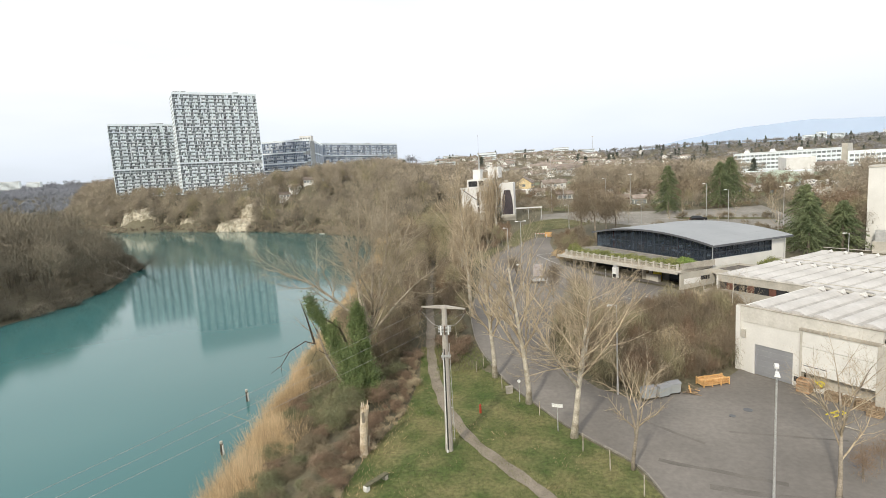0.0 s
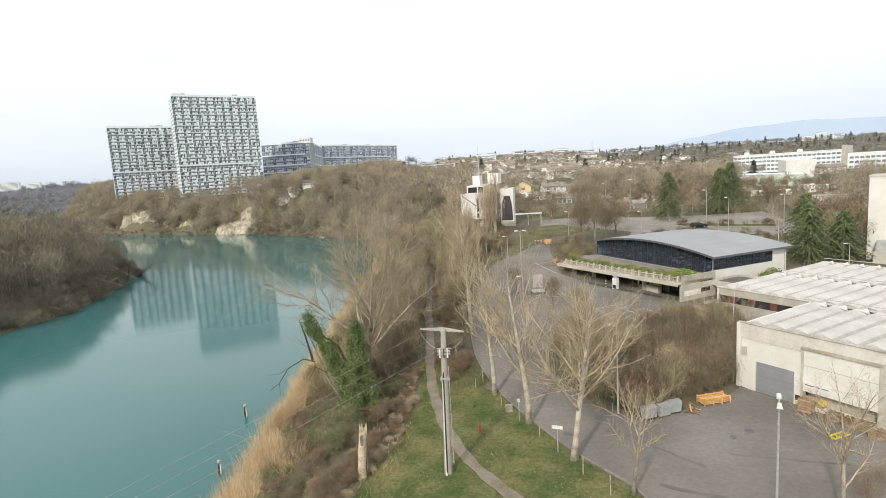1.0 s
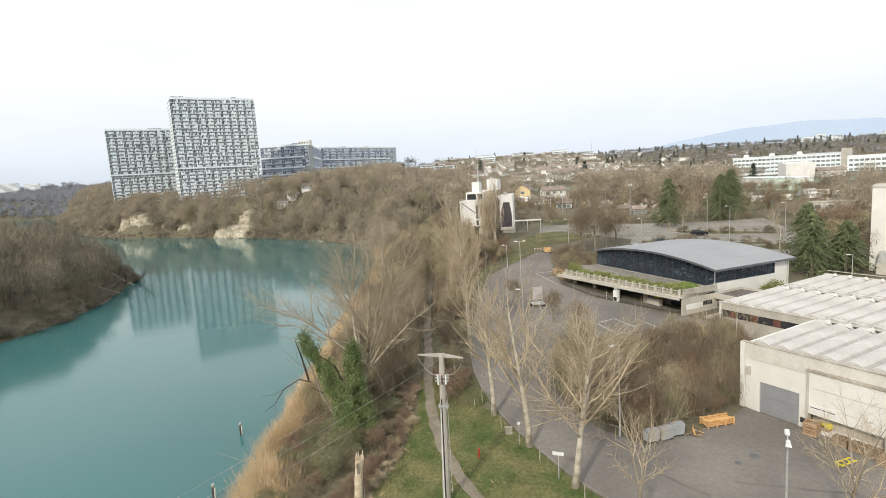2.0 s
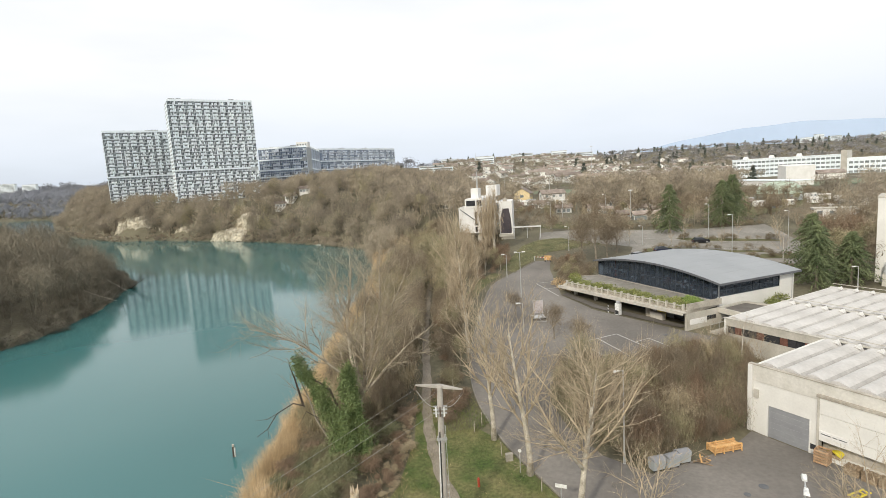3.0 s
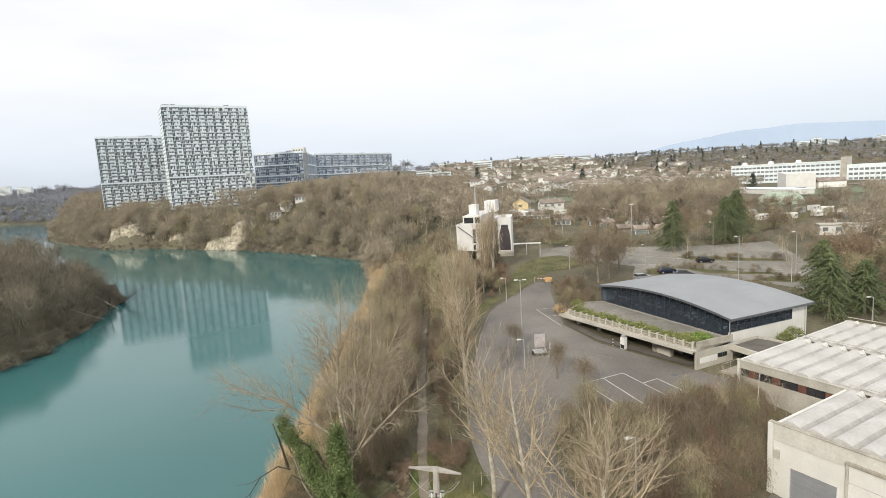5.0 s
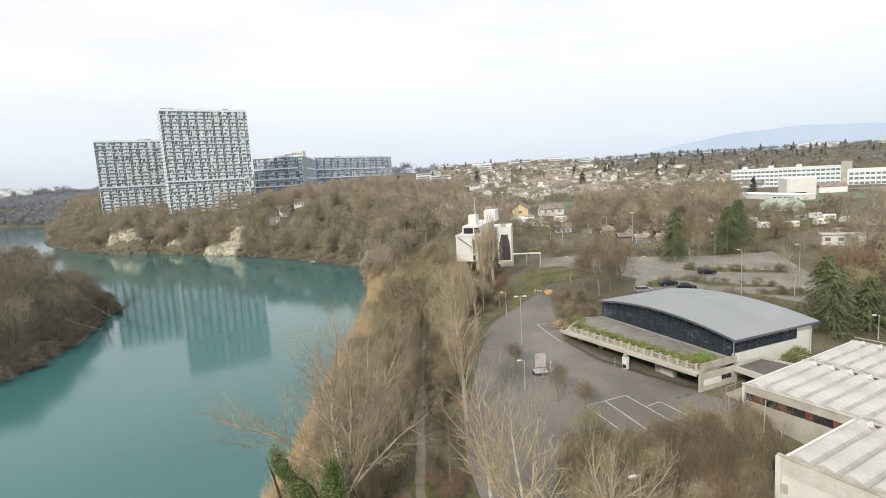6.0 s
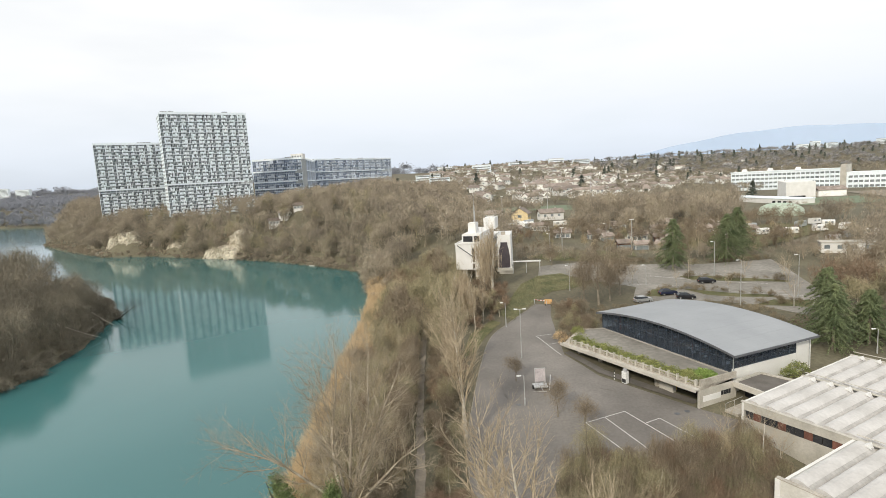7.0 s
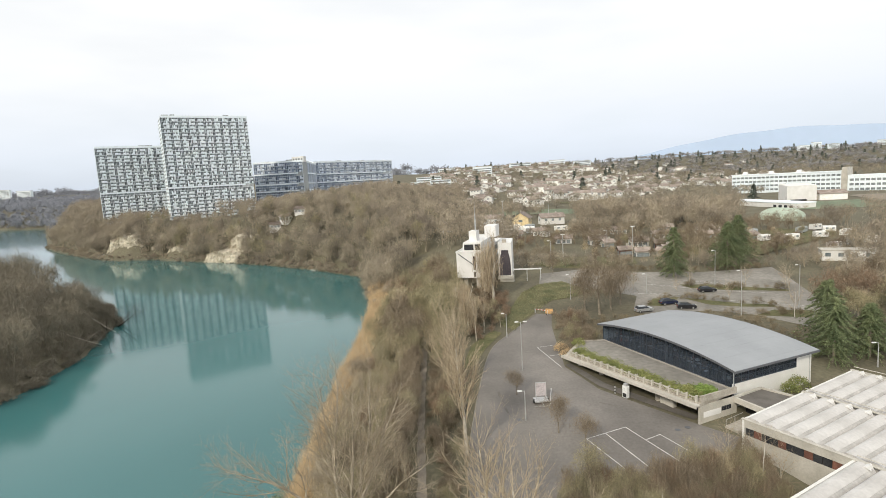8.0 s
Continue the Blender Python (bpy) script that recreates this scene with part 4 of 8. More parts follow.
def estate(name, label, a, b, depth, z0, z1, floors, cell, seed, bands=(), skin="facade"):
    """A long block with its front from a to b; every floor has panels and windows of its own."""
    # set back a little from where the front lines were laid out
    mid, k = Vector((0.6, 5, 0)), 1.07
    a, b = mid + k * (Vector((*a, 0)) - mid), mid + k * (Vector((*b, 0)) - mid)
    z0, z1, cell, bands = 35 + k * (z0 - 35), 35 + k * (z1 - 35), cell * k, [35 + k * (q - 35) for q in bands]
    x = (b - a).normalized()
    y = Vector((-x.y, x.x, 0))
    if y.dot(a + b) < 0:
        y = -y
    th = thing(name, label, "apartment building", Matrix(((x.x, y.x, 0, a.x), (x.y, y.y, 0, a.y), (0, 0, 1, 0), (0, 0, 0, 1))), "high-rise estate")
    length = (b - a).length
    part("body", Geo().box(0.25, length - 0.25, 0.25, depth, z0 - 6, z1), "facade_grey", th)
    rng = np.random.default_rng(seed)
    slabs, panels, panes, fins, belts = Geo(), Geo(), Geo(), Geo(), Geo()
    fh = (z1 - z0) / floors
    n = int(length / cell)
    cw = length / n
    columns = [(0, 0, 2, 2, 2, 2)[i % 6] if rng.random() > 0.02 else 1 for i in range(n)]
    for k in range(floors):
        z = z0 + fh * k
        band = any(abs(z - q) < fh * 0.5 for q in bands)
        slabs.box(0, length, 0.02, 0.24, z, z + fh * 0.09)
        if band:
            panes.box(0.2, length * 0.86, 0.1, 0.24, z + fh * 0.15, z + fh * 0.7)
            belts.box(0, length * 0.9, -0.3, 0.24, z + fh * 0.66, z + fh * 1.0)
            continue
        for i in range(n):
            kind = columns[i]
            x0, x1 = i * cw + 0.1, (i + 1) * cw - 0.1
            if kind == 0:
                panes.box(x0, x1, 0.12, 0.24, z + fh * 0.15, z + fh)
            elif rng.random() < (0.90 if kind == 2 else 0.7):
                panels.box(x0, x1, 0.0, 0.24, z + fh * 0.15, z + fh * (0.62 if rng.random() < 0.84 else 0.97))
                panes.box(x0, x1, 0.12, 0.24, z + fh * 0.62, z + fh * 0.98)
            else:
                panes.box(x0, x1, 0.10, 0.24, z + fh * 0.15, z + fh * 0.98)
    for i in range(0, n + 1):
        w = 0.14 if i % 4 == 0 else 0.04
        fins.box(i * cw - w, i * cw + w, -0.15, 0.24, z0, z1)
    part("floor_grid", slabs, skin, th, "", "stuff")
    part("white_belt", belts, "facade", th)
    part("facade_panelling", panels, skin, th, "", "stuff")
    part("facade_glazing", panes, "tower_glass" if skin == "facade" else "slab_glass", th, "", "stuff")
    part("facade_grid", fins, skin, th, "", "stuff")
    side = Geo()
    for k in range(floors):
        z = z0 + fh * k
        for j in range(int(depth / 3)):
            side.box(-0.02, 0.24, 0.6 + 3 * j, 2.6 + 3 * j, z + fh * 0.35, z + fh * 0.85)
    part("end_wall", Geo().box(-0.0, 0.24, 0.1, depth, z0, z1), "facade", th)
    part("end_glazing", side, "far_glass", th, "", "stuff")
    g = Geo()
    g.box(-0.1, length + 0.1, -0.1, 0.15, z1 + 0.004, z1 + 1.5)
    for k in range(int(length / 2.2)):
        g.box(2.2 * k, 2.2 * k + 0.18, -0.2, 0.1, z1 + 1.5, z1 + 2.3)
    part("roof_parapet", g, "facade", th)
    g = Geo()
    for k in range(max(2, int(length / 14))):
        x0 = length * rng.random() * 0.9
        part("roof_plant", Geo().box(x0, x0 + 2 + 5 * rng.random(), 2.5, 6.5, z1, z1 + 1.5 + 1.3 * rng.random()), "facade_grey", th)
    g = Geo()
    for k in range(int(length / 4.5)):
        g.box(0.6 + 4.5 * k, 1.2 + 4.5 * k, 0.3, 0.9, z0 - 8, z0)
    part("undercroft", g, "facade", th)
    return th


estate("apartment_tower", "tall grey-white apartment tower with a gridded front", (-203.2, 386), (-154.5, 417.9), 22, 23.5, 97.4, 29, 0.92, 1, (46,))
estate("apartment_tower", "lower grey-white apartment tower behind the tall one", (-268.7, 410), (-226, 440), 15, 24.9, 81.4, 22, 0.92, 2, (45,))
estate("apartment_slab", "long blue-grey apartment slab behind the trees", (-173.8, 472), (-131, 470), 14, 30, 65.4, 12, 1.5, 3, (38, 46, 54), "slab_panel")
estate("apartment_slab", "shaded end of the long apartment slab", (-131.3, 473.5), (-142.1, 556), 14, 30, 65.4, 12, 1.5, 4, (38, 46, 54), "slab_panel")
estate("apartment_slab", "far end of the long apartment slab", (-142.1, 556.5), (-75.3, 640), 14, 34, 67.4, 12, 1.5, 5, (46, 54), "slab_panel")
pent = thing("roof_house", "white plant house on the roof of the slab", "building")
part("body", Geo().box(-151, -140, 508, 516, 67.5, 72.6), "white", pent)
for k in range(4):
    part("window", Geo().box(-150 + 2.5 * k, -148.6 + 2.5 * k, 507.95, 508, 68.9, 70.9), "far_glass", pent)

# ---- school on the plain ----
school = thing("school", "long white three-storey school with window bands", "building", pose(260, 533, 0, 0, 0, -47.8))
part("body", Geo().box(0, 86, 0, 14, 8, 31), "facade", school)
part("roof_edge", Geo().box(-0.4, 86.4, -0.5, 14.4, 31.004, 31.6), "facade", school)
for k in range(4):
    for j in range(24):
        part("window", Geo().box(0.9 + 3.55 * j, 3.6 + 3.55 * j, -0.12, 0.0, 16.8 + 3.6 * k, 18.4 + 3.6 * k), "far_glass", school)
part("stair_tower", Geo().box(86.05, 90, -1, 15, 8, 34.5), "concrete", school)
part("east_wing", Geo().box(90.05, 170, 0.5, 15, 8, 28), "facade", school)
for j in range(22):
    for k in range(3):
        part("window", Geo().box(91.5 + 3.55 * j, 94.2 + 3.55 * j, 0.4, 0.5, 15.6 + 3.8 * k, 17.4 + 3.8 * k), "far_glass", school)
for x in (8, 30, 52):
    part("roof_hatch", Geo().side([(3, 31.6), (6, 34), (9, 31.6)], x, x + 3.5), "white", school)
gym = thing("sports_hall", "tall white windowless sports hall before the school", "building", pose(226, 389, 0, 0, 0, -12))
part("body", Geo().side([(0, 10), (0, 25.6), (16, 26.4), (16, 10)], 0, 18), "white", gym)
part("dark_opening", Geo().box(2, 12, -0.1, 0.0, 14.6, 16.2), "void", gym)
part("annex", Geo().box(19.5, 36, -1, 10, 10, 19.6), "house_wall", gym)
part("annex_roof", Geo().side([(-1.5, 19.5), (4.5, 21.8), (10.5, 19.5), (10.5, 19.2), (-1.5, 19.2)], 19.2, 36.4), "tile", gym, "brown pitched annex roof")
part("link", Geo().box(18.02, 19.48, 2, 9, 10, 17.5), "concrete_old", gym)
wing = thing("changing_rooms", "long low white wing beside the sports hall", "building", pose(188, 392, 0, 0, 0, -78))
part("body", Geo().box(0, 58, 0, 13, 10, 17.6), "white", wing)
part("roof_edge", Geo().box(-0.3, 58.3, -0.3, 13.3, 17.604, 18.1), "facade", wing)
for j in range(4):
    part("dark_opening", Geo().box(40 + 4.2 * j, 42.4 + 4.2 * j, -0.1, 0.0, 14.6, 16.4), "void", wing)
dome = Geo()
rings = [(math.cos(t), math.sin(t)) for t in np.linspace(0, math.pi, 13)]
v, f = [], []
for i, q in enumerate(np.linspace(-1, 1, 11)):
    r = (1 - abs(q) ** 3.0) ** 0.5 if abs(q) < 1 else 0.02
    v += [(c * 8.0 * r, q * 11.0, sn * 6.0 * r) for c, sn in rings]
    if i:
        f += [((i - 1) * 13 + k, (i - 1) * 13 + k + 1, i * 13 + k + 1, i * 13 + k) for k in range(12)]
tent = solid("air_dome", dome.add(v, f), "bubble", "pale green inflated dome over a sports court", "air dome")
tent.matrix_basis = pose(163, 287, at(163, 287) - 0.2, 0, 0, 35)

# ---- houses of the village ----


def house(label, w, l, h, roof_h, wall_mat, m, group="village houses"):
    th = thing("house", label, "house", m, group)
    part("wall", Geo().side([(-w / 2, -2.5), (-w / 2, h), (0, h + roof_h), (w / 2, h), (w / 2, -2.5)], -l / 2, l / 2), wall_mat, th)
    o = 0.6
    k = roof_h / (w / 2)
    g = Geo().side([(-w / 2 - o, h - o * k + 0.05), (0, h + roof_h + 0.05), (w / 2 + o, h - o * k + 0.05), (w / 2 + o, h - o * k + 0.3), (0, h + roof_h + 0.35), (-w / 2 - o, h - o * k + 0.3)], -l / 2 - o, l / 2 + o)
    roof = part("roof", g, "tile", th)
    part("chimney", Geo().box(l * 0.2, l * 0.2 + 0.7, 0.6, 1.3, h, h + roof_h + 0.9), "concrete", roof)
    for x in (-l * 0.3, 0.0, l * 0.3):
        part("window", Geo().box(x - 0.7, x + 0.7, -w / 2 - 0.04, -w / 2, h - 2.1, h - 0.8), "far_glass", th)
    part("window", Geo().box(-l / 2 - 0.04, -l / 2, -1.0, 1.0, h - 2.1, h - 0.8), "far_glass", th)
    part("window", Geo().box(l / 2, l / 2 + 0.04, -1.0, 1.0, h - 2.1, h - 0.8), "far_glass", th)
    return th


kinds = [house("cream detached house with a brown tiled roof", 9, 12, 4.2, 2.6, "house_wall", pose(20, 470, at(20, 470), 0, 0, 10)),
         house("long pale terraced house with a brown tiled roof", 9, 24, 5.4, 2.2, "house_wall", pose(90, 500, at(90, 500), 0, 0, -6)),
         house("white house with a shallow tiled roof", 10, 13, 5.0, 1.8, "white", pose(-5, 520, at(-5, 520), 0, 0, 30)),
         house("pale bungalow with a wide tiled roof", 11, 15, 2.9, 2.4, "house_wall", pose(130, 560, at(130, 560), 0, 0, 80))]
rng = np.random.default_rng(11)
count = 0
for gy in np.geomspace(430, 1300, 19):
    for gx in np.arange(-0.06, 0.60, 0.030):
        x = gy * (gx + rng.uniform(-0.014, 0.014))
        y = gy * rng.uniform(0.93, 1.07)
        if rng.random() < 0.10 or (gx > 0.36 and y < 640) or (gx > 0.42 and y > 900 and rng.random() < 0.6) or (y < 480 and gx > 0.05 and rng.random() < 0.6):
            continue
        src = kinds[int(rng.choice(4, p=[0.34, 0.2, 0.2, 0.26]))]
        size = rng.uniform(0.62, 0.95)
        copy_thing(src, pose(x, y, at(x, y) + 1.2, 0, 0, float(rng.choice([0, 90, 12, -15, 75, 40])) + rng.uniform(-12, 12)) @ Matrix.Diagonal((size, size, size, 1)))
        count += 1
house("small yellow house with a dark gabled roof", 8.5, 8.5, 4.2, 2.8, "yellow_wall", pose(34, 300, at(34, 300) + 1.5, 0, 0, 72), "houses by the allotments")
house("low white house with a grey roof", 8, 13, 3.0, 1.8, "white", pose(52, 315, at(52, 315) + 1, 0, 0, 5), "houses by the allotments")
house("low white house with a grey roof", 8, 18, 3.4, 1.6, "white", pose(16, 318, at(16, 318) + 1.5, 0, 0, -8), "houses by the allotments")
for x, y, r in [(26, 262, 0), (38, 268, 8), (62, 250, -5), (74, 262, 4), (85, 240, 3), (95, 262, -4), (108, 250, 6), (56, 230, 2), (-6, 300, 10), (44, 238, -7), (70, 222, 4)]:
    house("small allotment hut with a low roof", 4, 6.5, 2.3, 1.0, "white" if r % 2 else "house_wall", pose(x, y, at(x, y), 0, 0, r), "allotment huts")
for x, y, r in [(-117, 349, 24), (-110, 351, -12), (-102, 356, 5), (-44, 420, 0), (-78, 395, 8)]:
    house("pale house among the trees above the river", 5, 6.5, 2.8, 1.3, "white", pose(x, y, at(x, y) + 1.0, 0, 0, r), "houses above the river")
for x, y, w, h, r in [(-40, 760, 34, 13, -4), (40, 880, 30, 12, 0), (-20, 640, 24, 10, 3), (110, 960, 36, 13, 5), (190, 1050, 28, 12, 0), (-70, 1000, 36, 13, -6), (-20, 980, 26, 11, 8), (260, 1150, 34, 13, 2), (915, 1475, 26, 12, -5), (945, 1470, 20, 19, 0), (990, 1475, 30, 13, 4), (1150, 1500, 44, 12, 4), (-640, 1350, 60, 14, 10), (-760, 1330, 50, 12, 10), (-1310, 1510, 60, 27, 14), (-1225, 1500, 36, 22, 10)]:
    flats = thing("apartment_block", "low white apartment block on the hill", "apartment building", pose(x, y, at(x, y), 0, 0, r), "flats on the hill")
    part("body", Geo().box(-w / 2, w / 2, 0, 12, -4, h), "facade", flats)
    for k in range(max(1, int(h / 3.2))):
        part("window_band", Geo().box(-w / 2 + 1, w / 2 - 1, -0.15, 0, 1.2 + 3.2 * k, 2.6 + 3.2 * k), "far_glass", flats)
    part("roof", Geo().box(-w / 2 - 0.4, w / 2 + 0.4, -0.5, 12.4, h + 0.004, h + 0.5), "concrete", flats)

# fields between the trees
for nm, poly, mt, lb in [("sports_field", [(10, 372), (75, 362), (82, 392), (14, 400)], "field", "green artificial sports field before the village"),
                         ("meadow", [(70, 196), (100, 190), (150, 225), (140, 250), (90, 232)], "moss", "green meadow between the trees"),
                         ("playing_field", [(190, 330), (245, 322), (262, 372), (200, 382)], "field", "pale green playing field before the school"),
                         ("gravel_yard", [(262, 330), (330, 322), (360, 400), (280, 410)], "gravel", "bare gravel yard before the school")]:
    solid(nm, patch(nm, poly, 0.25, 6.0), mt, lb, "field", "structure")

# distant ridge, its haze put into the surface colour
xs = np.linspace(-3000, 4800, 120)
ridge = [(x, 4600 - 0.30 * max(x, 0), -50) for x in xs]
crest = [(x, 4620 - 0.30 * max(x, 0), float(35 + 205 * step(x, 780, 2050) * (1 + 0.05 * math.sin(x / 310)) + 7 * math.sin(x / 170) + 3 * math.sin(x / 61))) for x in xs]
n = len(xs)
back = [(x, y + 250, -50) for x, y, z in ridge]
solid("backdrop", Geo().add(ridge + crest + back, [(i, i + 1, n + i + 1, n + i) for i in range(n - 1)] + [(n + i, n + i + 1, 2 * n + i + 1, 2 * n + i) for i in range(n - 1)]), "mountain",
      "mountain ridge tinted pale blue for haze", "mountain", "structure")


# caravans and vans parked among the allotments
def caravan(label, m, l, wall):
    th = thing("caravan", label, "caravan", m, "caravans by the allotments")
    part("body", Geo().side([(-1.1, 0.45), (-1.1, 2.2), (-0.85, 2.6), (0.85, 2.6), (1.1, 2.2), (1.1, 0.45)], -l / 2, l / 2), wall, th)
    for x in (-l * 0.28, l * 0.18):
        part("window", Geo().box(x, x + l * 0.2, -1.14, -1.1, 1.4, 2.0), "far_glass", th)
    for y in (-0.95, 0.95):
        part("wheel", Geo().tube((0, y - 0.1, 0.33), (0, y + 0.1, 0.33), 0.33, 0.33, 10), "rubber", th)
    return th


rng = np.random.default_rng(19)
for k in range(30):
    x, y = (rng.uniform(18, 60), rng.uniform(255, 300)) if k < 13 else (rng.uniform(100, 150), rng.uniform(188, 240))
    caravan("white caravan parked among bare trees", pose(x, y, at(x, y) + 0.05, 0, 0, rng.uniform(-40, 40)), rng.uniform(4, 6.5), ("white", "cream", "white", "house_wall", "facade_grey")[k % 5])
for k in range(12):
    x, y = rng.uniform(50, 135), rng.uniform(196, 236)
    house("small weathered allotment hut", rng.uniform(2.6, 3.8), rng.uniform(3.5, 5.5), 2.1, 0.8, ("timber", "house_wall", "rust", "concrete")[k % 4], pose(x, y, at(x, y), 0, 0, rng.uniform(-60, 60)), "allotment huts")
shed = thing("site_building", "long low white flat-roofed site building", "building", pose(119, 176, at(119, 176) + 0.05, 0, 0, -22))
part("body", Geo().box(-8, 8, -2.5, 2.5, -0.3, 3.0), "white", shed)
part("roof", Geo().box(-8.3, 8.3, -2.8, 2.8, 3.004, 3.25), "concrete", shed)
for x in (-6.5, -3.2, 0.2, 3.5, 6.2):
    part("window", Geo().box(x - 0.7, x + 0.7, -2.55, -2.5, 1.2, 2.3), "far_glass", shed)
# tall lamp masts round the sports field
for x, y, h in [(37.5, 205, 8), (60.6, 199, 10.5), (24, 300, 15), (60, 372, 16), (76, 320, 29.5)]:
    mast = thing("light_mast", "tall slim grey light mast", "light mast", pose(x, y, at(x, y)), "light masts")
    part("post", Geo().tube((0, 0, -0.3), (0, 0, h), 0.16, 0.09, 8), "metal", mast)
    part("lamp_head", Geo().box(-0.7, 0.7, -0.2, 0.2, h, h + 0.3), "lamp_white", mast)

# gardens and lawns between the houses
rng = np.random.default_rng(29)
for k in range(22):
    y = 430 * (1000 / 430) ** rng.random()
    x, w, l = y * rng.uniform(-0.05, 0.6), rng.uniform(14, 34), rng.uniform(12, 26)
    turn = rng.uniform(-0.4, 0.4)
    c, sn = math.cos(turn), math.sin(turn)
    poly = [(x + a * c - b * sn, y + a * sn + b * c) for a, b in ((-w / 2, -l / 2), (w / 2, -l / 2), (w * 0.4, l / 2), (-w * 0.45, l * 0.4))]
    solid("garden", patch("garden", poly, 0.25, 6.0), ("field", "moss", "grass")[k % 3], "green garden lawn between the houses", "lawn", "structure")

# ---- utility pole and its wires ----
pole = thing("utility_pole", "tapered concrete utility pole with a steel crossarm", "utility pole", pose(-2.0, 45.0, at(-2, 45)))
pz = at(-2, 45)
ptop = 16.75 - pz
part("shaft", Geo().tube((-0.25, 0, -0.3), (0.05, 0.05, ptop), 0.36, 0.23, 12), "pole", pole)
part("cap", Geo().tube((0.05, 0.05, ptop), (0.05, 0.05, ptop + 0.22), 0.25, 0.12, 12), "pole", pole)
arm = Geo()
a0, a1, mid = Vector((-1.95, 0.65, ptop + 0.02)), Vector((1.85, -0.28, ptop - 0.12)), Vector((0.05, 0.2, ptop + 0.05))
for e in (a0, a1):
    d = (e - mid).normalized()
    nn = Vector((-d.y, d.x, 0)) * 0.22
    arm.add([mid + nn - Vector((0, 0, 0.14)), mid - nn - Vector((0, 0, 0.14)), mid - nn + Vector((0, 0, 0.1)), mid + nn + Vector((0, 0, 0.1)),
             e + nn * 0.3 - Vector((0, 0, 0.05)), e - nn * 0.3 - Vector((0, 0, 0.05)), e - nn * 0.3 + Vector((0, 0, 0.04)), e + nn * 0.3 + Vector((0, 0, 0.04))],
            [(0, 1, 2, 3), (7, 6, 5, 4), (0, 4, 5, 1), (1, 5, 6, 2), (2, 6, 7, 3), (3, 7, 4, 0)])
part("crossarm", arm, "pole", pole)
tips = [a0 + Vector((0, -0.1, -0.3)), Vector((-0.25, -0.15, ptop - 0.35)), a1 + Vector((0, -0.1, -0.3))]
for t in tips:
    part("insulator", Geo().tube(t + Vector((0, 0, 0.28)), t, 0.05, 0.09, 8).tube(t + Vector((-0.15, -0.2, -0.02)), t, 0.07, 0.07, 8), "insulator", pole)
for z in (ptop - 1.75, ptop - 2.05):
    part("clamp", Geo().box(-0.55, 0.55, -0.36, -0.27, z, z + 0.1).box(-0.55, 0.55, 0.24, 0.32, z, z + 0.1), "metal", pole)
for x in (-0.32, 0.0, 0.32):
    part("switch", Geo().tube((x, -0.34, ptop - 2.3), (x, -0.34, ptop - 1.5), 0.07, 0.06, 8), "lamp_white" if x else "insulator", pole)
for t, x in zip((tips[0], tips[2]), (-0.32, 0.32)):
    q = [t + (Vector((x, -0.3, ptop - 1.55)) - t) * s + Vector((0, 0, -0.35 * math.sin(math.pi * s))) for s in np.linspace(0, 1, 7)]
    g = Geo()
    g.pipe(q, 0.018, 5)
    part("jumper_cable", g, "wire", pole)
part("conduit", Geo().tube((-0.42, -0.32, 0.1), (-0.22, -0.24, ptop - 4.2), 0.05, 0.05, 6), "lamp_white", pole, "pale cable conduit")
part("conduit", Geo().tube((-0.30, -0.38, 0.1), (-0.14, -0.28, ptop - 3.6), 0.045, 0.04, 6), "rubber", pole)
part("cable_clamp", Geo().box(-0.42, 0.42, -0.36, -0.26, ptop - 4.3, ptop - 4.1).tube((-0.3, -0.34, ptop - 4.5), (-0.3, -0.34, ptop - 3.9), 0.05, 0.05, 6).tube((0.25, -0.34, ptop - 4.4), (0.25, -0.34, ptop - 3.9), 0.05, 0.05, 6), "metal", pole)
for k in range(13):
    z = 1.2 + 0.72 * k
    part("step_bolt", Geo().tube((0.0 + 0.012 * k, -0.05, z), (0.40 - 0.008 * k, -0.1, z), 0.018, 0.018, 5), "metal", pole)
for k in range(9):
    z = 1.0 + 0.95 * k
    part("cable_clip", Geo().box(-0.42 + 0.02 * k, -0.16 + 0.02 * k, -0.3, -0.2, z, z + 0.05), "metal", pole)
part("ladder_rail", Geo().tube((0.30, -0.16, 1.0), (0.33, -0.12, 9.9), 0.025, 0.025, 5), "metal", pole, "thin steel ladder rail")
part("foot_box", Geo().box(-0.46, -0.28, -0.42, -0.24, 0.0, 0.3), "lamp_white", pole)
base = Vector((-2.0, 45.0, pz))
for k, t in enumerate(tips):
    s0 = base + t
    s1 = Vector((-118 - 1.6 * (k - 1), -107 + 1.2 * (k - 1), 17))
    g = Geo()
    q = [s0.lerp(s1, s) - Vector((0, 0, 4 * 4.4 * s * (1 - s))) for s in np.linspace(0, 1, 25)]
    g.pipe(q, 0.008, 4)
    solid("overhead_wire", g, "wire", "thin aluminium overhead wire running over the river", "wire", group="overhead wires")


# ---- lamps ----


